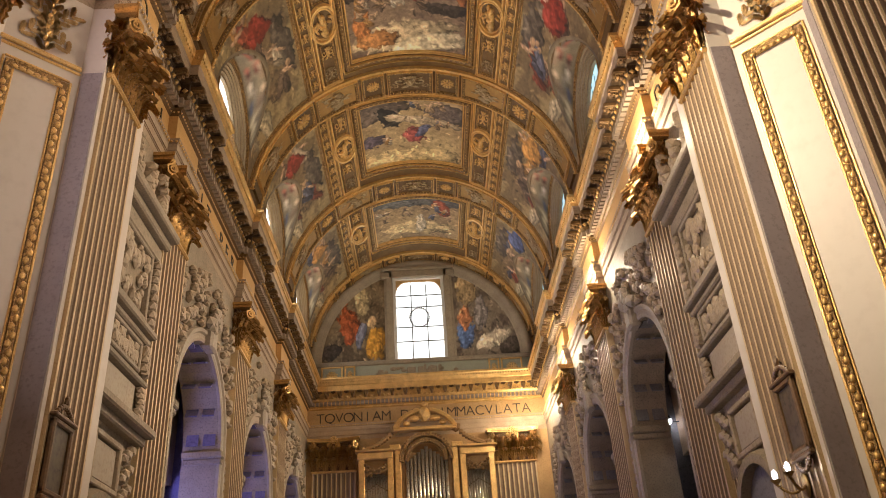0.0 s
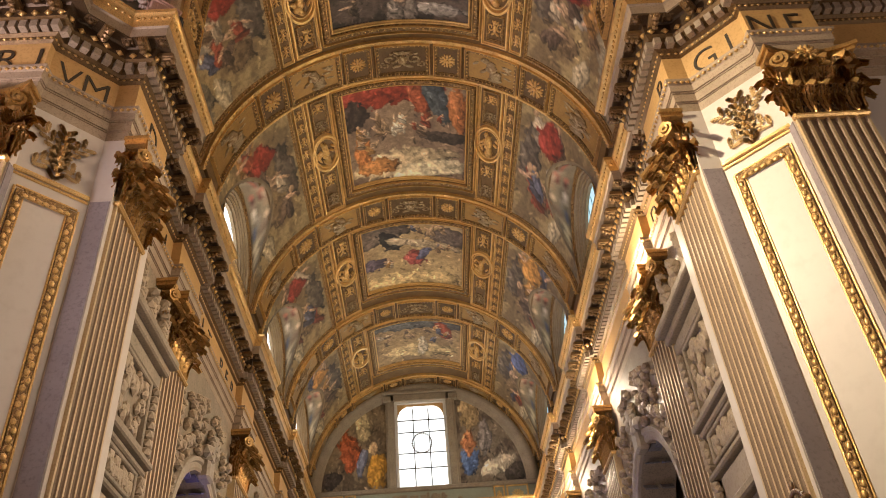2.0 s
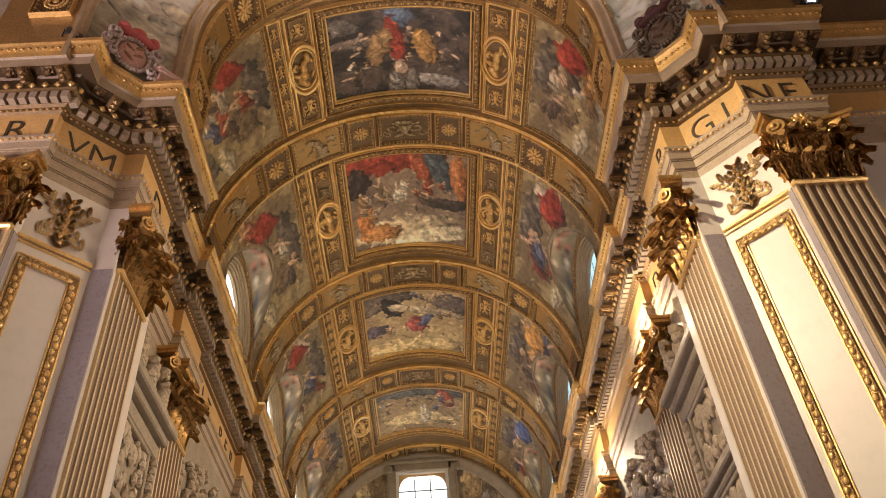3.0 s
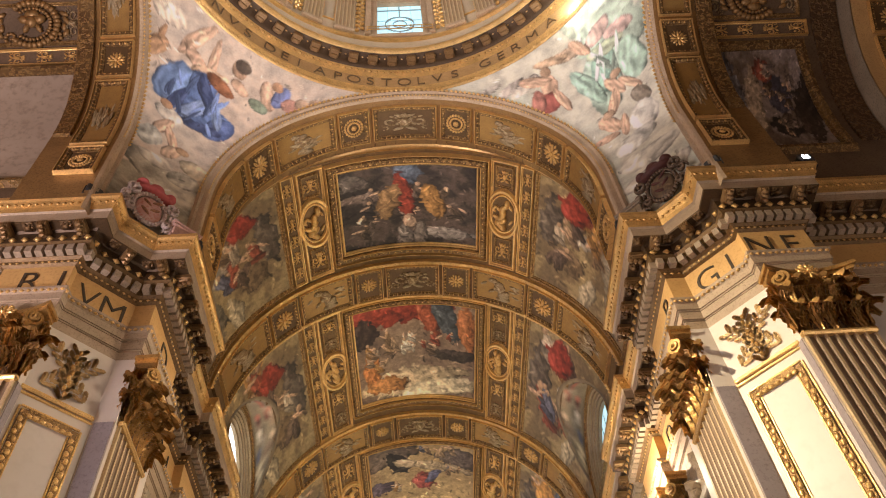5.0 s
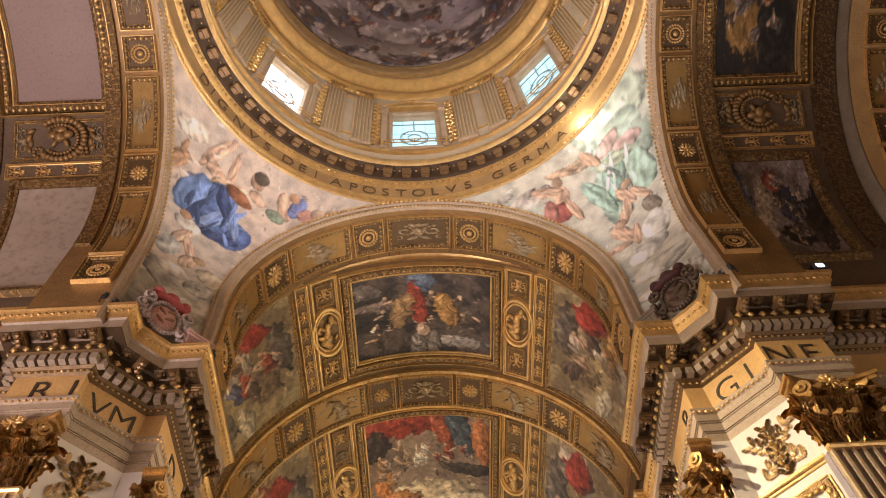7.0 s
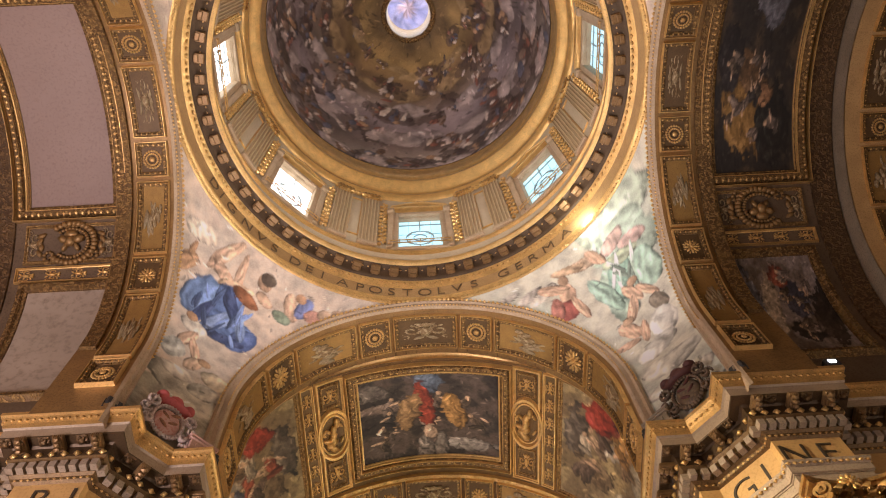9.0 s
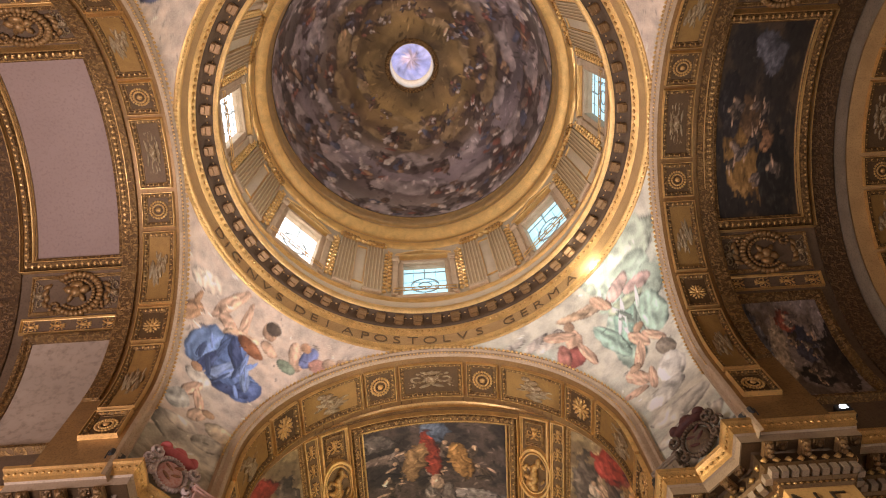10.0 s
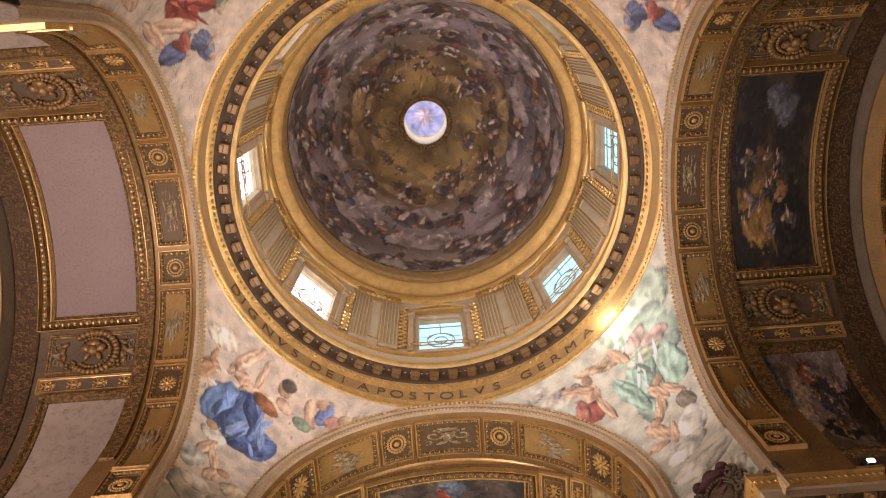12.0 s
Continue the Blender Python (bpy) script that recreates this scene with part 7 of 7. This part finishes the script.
def monument(side):
    t = thing("wall_monument", "tall grey marble wall monument with stacked reliefs, shelves and inscription plates", "monument", "wall monuments", "", facing(WALL_X, 21.0, 0, (-1, 0), side < 0))
    rnd = random.Random(5)
    bm = bmesh.new()
    box(bm, (0, -0.08, 11.2), (4.5, 0.16, 9.6))
    part("back_slab", bm, GREYST, t)
    for z, h, d, ww in ((15.35, 0.3, 0.75, 5.0), (15.05, 0.3, 0.5, 4.8), (14.6, 0.5, 0.3, 4.6), (11.75, 0.22, 0.5, 4.4), (11.5, 0.2, 0.35, 4.2), (10.15, 0.2, 0.42, 4.2), (8.75, 0.26, 0.7, 5.0), (8.5, 0.26, 0.45, 4.8)):
        bm = bmesh.new()
        box(bm, (0, -d / 2, z), (ww, d, h), 0, 0.05)
        part("shelf", bm, GREYST, t)
    for z0, z1 in ((11.95, 14.25), (10.35, 11.3)):
        bm = bmesh.new()
        for sx in (-1, 1):
            box(bm, (sx * 1.4, -0.26, (z0 + z1) / 2), (0.14, 0.2, z1 - z0), 0, 0.03)
            box(bm, (0, -0.26, (z0 + z1) / 2 + sx * (z1 - z0 - 0.14) / 2), (2.7, 0.2, 0.14), 0, 0.03)
        part("relief_frame", bm, GREYST, t)
        bm = bmesh.new()
        for q in range(46):
            lump(bm, (rnd.uniform(-1.2, 1.2), -0.24, rnd.uniform(z0 + 0.2, z1 - 0.25)), (rnd.uniform(0.1, 0.24), 0.13, rnd.uniform(0.14, 0.36)))
        tagged(part("relief", bm, RELIEF, t, "crowded carved marble relief"), kind="stuff")
        for sx in (-1, 1):
            bm = bmesh.new()
            for q in range(8):
                lump(bm, (sx * 1.85 + rnd.uniform(-0.1, 0.1), -0.32, z0 + 0.15 + (z1 - z0 - 0.3) * q / 7), (0.26 - 0.014 * q, 0.18, 0.22))
            part("side_figure", bm, RELIEF, t)
    bm = bmesh.new()
    box(bm, (0, -0.22, 9.45), (2.9, 0.12, 1.0), 0, 0.03)
    part("inscription_plate", bm, TAN, t, "pale tan inscription plate")
    for sx in (-1, 1):
        bm = bmesh.new()
        for q in range(7):
            lump(bm, (sx * 1.9 + rnd.uniform(-0.08, 0.08), -0.3, 8.95 + 0.16 * q), (0.26, 0.16, 0.16))
        part("side_figure", bm, RELIEF, t)
    bm = bmesh.new()
    box(bm, (0, -0.2, 7.35), (1.5, 0.14, 1.0), 0, 0.03)
    part("inscription_plate", bm, TAN, t)
    bm = bmesh.new()
    for sx in (-1, 1):
        box(bm, (sx * 0.9, -0.26, 7.35), (0.16, 0.2, 1.3), 0, 0.03)
        box(bm, (0, -0.26, 7.35 + sx * 0.62), (1.9, 0.2, 0.16), 0, 0.03)
        for q in range(9):
            lump(bm, (sx * (1.35 + 0.25 * (q % 3)), -0.25, 6.7 + 0.18 * q), (0.22, 0.16, 0.18))
    part("plate_frame", bm, RELIEF, t)
    bm = bmesh.new()
    bent(bm, 0, 5.0, 1.5, 0, 180, 0.36, -0.05, -0.45)
    part("lower_arch", bm, GREYST, t)
    # Flat dark sheet stands in for the shade inside the doorway.
    bm = bmesh.new()
    verts2 = [bm.verts.new((1.35 * math.cos(a), -0.17, 5.0 + 1.35 * math.sin(a))) for a in [math.pi * j / 16 for j in range(17)]] + [bm.verts.new((x, -0.17, 0.4)) for x in (-1.35, 1.35)]
    bm.faces.new(verts2)
    part("lower_niche", bm, DIM, t, "doorway niche as a flat sheet, dark for its shade")
    for cx, tall in ((-1.2, 1.5), (0.0, 1.2), (1.25, 1.5)):
        bm = bmesh.new()
        for q in range(8):
            lump(bm, (cx + rnd.uniform(-0.2, 0.2), -0.4, 15.6 + tall * q / 8), (0.38 - 0.03 * q, 0.28, 0.25))
        tagged(part("crowning_carving", bm, RELIEF, t, "carved marble crowning piece"), kind="stuff")


for side in (1, -1):
    monument(side)

# hanging station pictures on the pier pilasters
for mirror in (False, True):
    t = thing("framed_picture", "small dark picture in a carved brown frame hung on the pilaster", "picture", "station pictures", "", facing(PIER_X - 0.1, 16.35, 0, (-1, 0), mirror))
    bm = bmesh.new()
    for sx in (-1, 1):
        box(bm, (sx * 0.42, -0.06, 6.2), (0.12, 0.12, 1.5), 0, 0.03)
        box(bm, (0, -0.06, 6.2 + sx * 0.7), (0.96, 0.12, 0.12), 0, 0.03)
    box(bm, (0, -0.07, 7.02), (1.1, 0.16, 0.1), 0, 0.03)
    box(bm, (0, -0.06, 5.38), (1.0, 0.14, 0.1), 0, 0.03)
    for q in range(9):
        f = q / 8 * 2 - 1
        lump(bm, (0.34 * f, -0.07, 7.12 + 0.16 * (1 - f * f)), (0.08, 0.06, 0.07))
        lump(bm, (0.3 * f, -0.07, 5.28 - 0.18 * (1 - f * f)), (0.08, 0.06, 0.07))
    lump(bm, (0, -0.07, 7.42), (0.07, 0.06, 0.14))
    part("picture_frame", bm, surface("brown_carved_wood", (0.2, 0.115, 0.055), (0.08, 0.045, 0.022), 0.4, 0.0, 3, 20, 0.1), t)
    bm = bmesh.new()
    box(bm, (0, -0.03, 6.2), (0.76, 0.04, 1.3))
    part("picture", bm, surface("dim_brown_canvas", (0.12, 0.09, 0.06), (0.04, 0.03, 0.025), 0.5, 0, 2.5, 9, 0.03), t, "dim brown painted picture")

# painted stucco shields at the feet of the pendentives
def shield(mirror):
    # The east shield has darker, browner colours than the west one.
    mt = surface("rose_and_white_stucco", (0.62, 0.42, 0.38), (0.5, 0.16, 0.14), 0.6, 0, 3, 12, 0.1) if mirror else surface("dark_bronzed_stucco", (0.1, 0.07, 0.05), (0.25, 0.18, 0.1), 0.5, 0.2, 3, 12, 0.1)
    t = thing("shield_cartouche", "rose and white stucco shield on the cornice" if mirror else "dark brown stucco shield on the cornice", "cartouche", "", "", facing(8.35, DY + 8.35, TOP, dg, mirror))
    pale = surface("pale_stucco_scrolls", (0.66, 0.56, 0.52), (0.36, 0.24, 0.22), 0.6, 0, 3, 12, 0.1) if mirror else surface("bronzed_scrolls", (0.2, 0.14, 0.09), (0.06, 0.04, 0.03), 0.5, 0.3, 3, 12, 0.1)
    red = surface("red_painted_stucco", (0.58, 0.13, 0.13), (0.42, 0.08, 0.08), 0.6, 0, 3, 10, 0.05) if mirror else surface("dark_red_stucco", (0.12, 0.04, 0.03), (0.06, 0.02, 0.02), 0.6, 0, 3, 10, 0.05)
    bm = bmesh.new()
    bmesh.ops.create_icosphere(bm, subdivisions=3, radius=1, matrix=pose(0, 0, 0.95) @ Matrix.Diagonal((0.46, 0.18, 0.6, 1)))
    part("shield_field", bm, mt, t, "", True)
    bm = bmesh.new()
    for k in range(4):
        bmesh.ops.create_icosphere(bm, subdivisions=2, radius=1, matrix=pose((-0.14, 0.16)[k % 2], -0.16, 0.68 + 0.2 * k, 0, (-1) ** k * 35) @ Matrix.Diagonal((0.2, 0.05, 0.06, 1)))
    part("painted_charge", bm, red if not mirror else surface("rust_painted_charge", (0.42, 0.2, 0.1), (0.12, 0.06, 0.06), 0.6, 0, 3, 12, 0.05), t, "", True)
    bm = bmesh.new()

    def scroll(cx, cz, r, a0, hand, w):
        for q in range(22):
            f = q / 21
            a, rr = a0 + hand * f * 8.0, r * (1 - 0.78 * f)
            bmesh.ops.create_icosphere(bm, subdivisions=1, radius=1, matrix=pose(cx + rr * math.cos(a), -0.1 - 0.08 * f, cz + rr * math.sin(a)) @ Matrix.Diagonal((w, 0.1, w, 1)))
    for q in range(30):
        a = 2 * math.pi * q / 30
        lump(bm, (0.55 * math.cos(a), -0.06, 0.95 + 0.7 * math.sin(a)), (0.08, 0.1, 0.09))
    for sx in (-1, 1):
        scroll(sx * 0.66, 1.45, 0.26, 1.5, -sx, 0.06)
        scroll(sx * 0.66, 0.5, 0.22, 4.6, sx, 0.055)
        scroll(sx * 0.86, 0.98, 0.2, 0.0, sx, 0.05)
    part("scroll_border", bm, pale, t, "curled stucco strapwork", True)
    bm = bmesh.new()
    for x, z, rx, rz in ((0, 1.82, 0.66, 0.12), (0, 1.98, 0.3, 0.2), (-0.5, 1.95, 0.22, 0.13), (0.5, 1.95, 0.22, 0.13)):
        bmesh.ops.create_icosphere(bm, subdivisions=2, radius=1, matrix=pose(x, -0.05, z) @ Matrix.Diagonal((rx, 0.26, rz, 1)))
    part("hat", bm, red, t, "", True)
    bm = bmesh.new()
    for z, w, d, h in ((0.08, 1.05, 0.62, 0.16), (0.4, 0.86, 0.5, 0.5), (0.7, 1.0, 0.6, 0.1), (0.79, 1.08, 0.66, 0.07)):
        box(bm, (1.3 if mirror else -1.3, -0.05, z), (w, d, h), 0, 0.025)
    box(bm, (1.3 if mirror else -1.3, -0.31, 0.4), (0.5, 0.04, 0.28), 0, 0.015)
    part("pedestal", bm, surface("rose_stucco", (0.6, 0.38, 0.32), (0.48, 0.3, 0.26), 0.6, 0, 3, 10, 0.05) if mirror else GREYST, t)


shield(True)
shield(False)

# floodlights that stand on the cornice
BLACK = surface("black_lamp_housing", (0.04, 0.04, 0.045), (0.02, 0.02, 0.02), 0.4, 0.3, 3, 20, 0.02)
LED = glowing("lit_lamp_lens", (0.85, 0.9, 1.0), 60)
def floodlight(x, y, rz, lit=False):
    t = thing("floodlight", "small black floodlight standing on the cornice" + (", lit cold white" if lit else ""), "floodlight", "cornice floodlights", "", pose(x, y, TOP, 0, 0, rz))
    bm = bmesh.new()
    box(bm, (0, 0, 0.32), (0.5, 0.3, 0.36), 0, 0.04)
    part("housing", bm, BLACK, t)
    bm = bmesh.new()
    for sx in (-1, 1):
        box(bm, (sx * 0.27, 0, 0.2), (0.03, 0.08, 0.4))
    box(bm, (0, 0, 0.02), (0.57, 0.1, 0.03))
    part("bracket", bm, BLACK, t)
    bm = bmesh.new()
    box(bm, (0, -0.155, 0.34), (0.2, 0.015, 0.16))
    part("lens", bm, LED if lit else GREYST, t)


for sx in (-1, 1):
    floodlight(sx * 7.0, 15.3, -20 * sx)
    floodlight(sx * 9.6, DY + 7.2, -45 * sx)
floodlight(12.55, DY + PIER_D - 0.85, 0, True)

# wall sconce with two bulbs on the pier, and a lit lamp in a chapel
BULB = glowing("lit_bulb", (0.82, 0.86, 1.0), 30)
BRASS = surface("aged_brass", (0.42, 0.27, 0.1), (0.16, 0.1, 0.04), 0.35, 0.8, 3, 20, 0.05)
t = thing("wall_sconce", "brass wall sconce with two lit bulbs on the pier", "sconce", "", "", facing(PIER_X - 0.1, 16.6, 4.85, (-1, 0)))
bm = bmesh.new()
bmesh.ops.create_icosphere(bm, subdivisions=2, radius=1, matrix=pose(0, -0.04, 0) @ Matrix.Diagonal((0.16, 0.06, 0.26, 1)))
part("backplate", bm, BRASS, t, "", True)
for sx in (-1, 1):
    bm = bmesh.new()
    for q in range(16):
        f = q / 15
        lump(bm, (sx * (0.05 + 0.3 * f), -0.06 - 0.42 * f, -0.16 * math.sin(math.pi * f) + 0.12 * f), (0.04, 0.045, 0.035))
    arm = part("arm", bm, BRASS, t, "", True)
    bm = bmesh.new()
    bmesh.ops.create_cone(bm, cap_ends=True, segments=14, radius1=0.05, radius2=0.12, depth=0.08, matrix=pose(sx * 0.35, -0.48, 0.17))
    part("drip_pan", bm, BRASS, arm)
    bm = bmesh.new()
    bmesh.ops.create_icosphere(bm, subdivisions=2, radius=1, matrix=pose(sx * 0.35, -0.48, 0.31) @ Matrix.Diagonal((0.055, 0.055, 0.11, 1)))
    part("bulb", bm, BULB, arm, "lit white bulb", True)
t = thing("chapel_lamp", "small lit white lamp on a bracket in the chapel", "lamp", "", "", pose(10.6, 34.5, 11.5))
bm = bmesh.new()
box(bm, (0.9, 0, -0.1), (1.8, 0.05, 0.05), 0, 0.01)
bmesh.ops.create_cone(bm, cap_ends=True, segments=14, radius1=0.14, radius2=0.08, depth=0.2, matrix=pose(0, 0, 0.1))
part("bracket", bm, BLACK, t)
bm = bmesh.new()
bmesh.ops.create_icosphere(bm, subdivisions=2, radius=0.13, matrix=pose(0, 0, -0.06))
part("bulb", bm, BULB, t, "lit white bulb", True)

# ---- choir arch behind and closing walls ----
Barrel(ARCH_R - 0.5, ARCH_Z).slab("ceiling_soffit_north", -6.0, DY - HALF - 0.1, -90, 90, OCHRE, 0.05)
tagged(bpy.data.objects["ceiling_soffit_north"], "gilded soffit of the choir arch", "arch soffit", "", "structure")
b = Barrel(8.0, 25.2)
verts = [b.at(-14 + 8.2 * i, -90 + 3.75 * j) for i in range(2) for j in range(49)]
structure(mesh_of("ceiling_choir", verts, grid_faces(2, 49), CREAM, None, "", True), "cream barrel vault of the choir", "vault")
for sgn in (-1, 1):
    bm = bmesh.new()
    box(bm, (sgn * 8.6, -9.6, 14), (0.6, 9.0, 28))
    structure(part("wall_choir_" + ("east" if sgn > 0 else "west"), bm, CREAM), "plain side wall of the choir", "wall")
    bm = bmesh.new()
    box(bm, (sgn * 20.5, -3.5, 14), (22, 0.6, 28))
    structure(part("wall_transept_side_" + ("east" if sgn > 0 else "west"), bm, CREAM), "plain side wall of the transept", "wall")
    # unseen shell added above the aisles to keep the daylight out
    bm = bmesh.new()
    box(bm, (sgn * 11.2, 38, 20), (0.3, 46, 20))
    structure(part("wall_clerestory_" + ("east" if sgn > 0 else "west"), bm, CREAM), "unseen wall added behind the vault to keep daylight out", "wall")
# Unseen roof and box of outer walls, added to shut out the sky light.
bm = bmesh.new()
box(bm, (0, 18, 67.5), (66, 96, 0.3))
structure(part("roof", bm, GREYST), "unseen roof slab added to keep the sky light out", "roof")
for x, y, w_, d_ in ((0, -15, 66, 0.3), (0, 62, 66, 0.3), (-32, 23, 0.3, 80), (32, 23, 0.3, 80)):
    bm = bmesh.new()
    box(bm, (x, y, 33.7), (w_, d_, 67.6))
    structure(part("wall_outer", bm, GREYST), "unseen outer wall added to keep the sky light out", "wall")

# ---- lamps of the church and unseen fill lights ----
for sx in (-1, 1):
    for y in (20.5, 30.3, 41.0, 52.0):
        lamp("cornice_uplight", "SPOT", look((sx * 7.9, y, TOP + 0.25), (-sx * 3.5, y, 32)), 500 + 40 * sx, WARM, 0.15, spot=140, blend=0.9)
    lamp("crossing_uplight", "SPOT", look((sx * 7.6, 12.9, TOP + 0.6), (-sx * 2, DY - 1, 40)), 2300, (0.97, 0.9, 0.95), 0.2, spot=130, blend=0.9)
    # Unseen spot added above the ring to brighten the drum.
    lamp("drum_light", "SPOT", look((sx * 7.9, DY + 1, 36.0), (-sx * 7, DY + 2, 46)), 2450, (1.0, 0.88, 0.82), 0.15, spot=150, blend=0.9)
for y in (24.4, 35.4, 46.0, 56.0):
    lamp("capital_light", "POINT", pose(7.2, y - 1.1, 18.7), 800, (1.0, 0.83, 0.6), 0.1)
# Unseen spots added by the east cornice to light the west wall.
for y in (18.0, 29.0, 40.0, 51.0):
    lamp("cross_nave_light", "SPOT", look((7.0, y, 21.2), (-8.7, y + 0.5, 11.5)), 4400, (1.0, 0.78, 0.54), 0.12, spot=80, blend=0.9)
# Two unseen spots added to light the crossing piers, the second in mid-air.
lamp("west_pier_light", "SPOT", look((7.0, 13.0, 22.9), (-8.8, 15.0, 12.0)), 2600, (1.0, 0.82, 0.66), 0.12, spot=70, blend=0.9)
lamp("pier_floodlight", "SPOT", look((-7.0, 9.8, 22.95), (9.3, 13.2, 13.6)), 25000, (1.0, 0.82, 0.56), 0.12, spot=62, blend=1.0)
lamp("ring_light", "POINT", pose(6.75, DY + 5.78, 33.7), 110, (1.0, 0.93, 0.8), 0.1)
# Unseen lights added inside the chapels; the west ones give the blue tint.
for k, (c, w, s) in enumerate(ARCHES):
    lamp("chapel_light_west", "POINT", pose(-12.2, c, 8.0), 1100, (0.34, 0.34, 1.0), 0.4)
    lamp("chapel_light_east", "POINT", pose(13.2, c + 1.5, 10.5), 90, (0.65, 0.78, 1.0), 0.2)
# Unseen area lights added low in the nave as soft fill.
for y in (4, 16, 30, 46):
    lamp("nave_chandelier_light", "AREA", look((0, y, 6.0), (0, y, 30)), 240, (1.0, 0.88, 0.82), 5)
# Unseen area lights added below to brighten the transept vaults.
lamp("transept_light_west", "AREA", look((-17, DY, 8), (-14, DY, 30)), 3800, (1.0, 0.82, 0.84), 5)
lamp("transept_light_east", "AREA", look((17, DY, 8), (14, DY, 30)), 450, (1.0, 0.84, 0.76), 5)
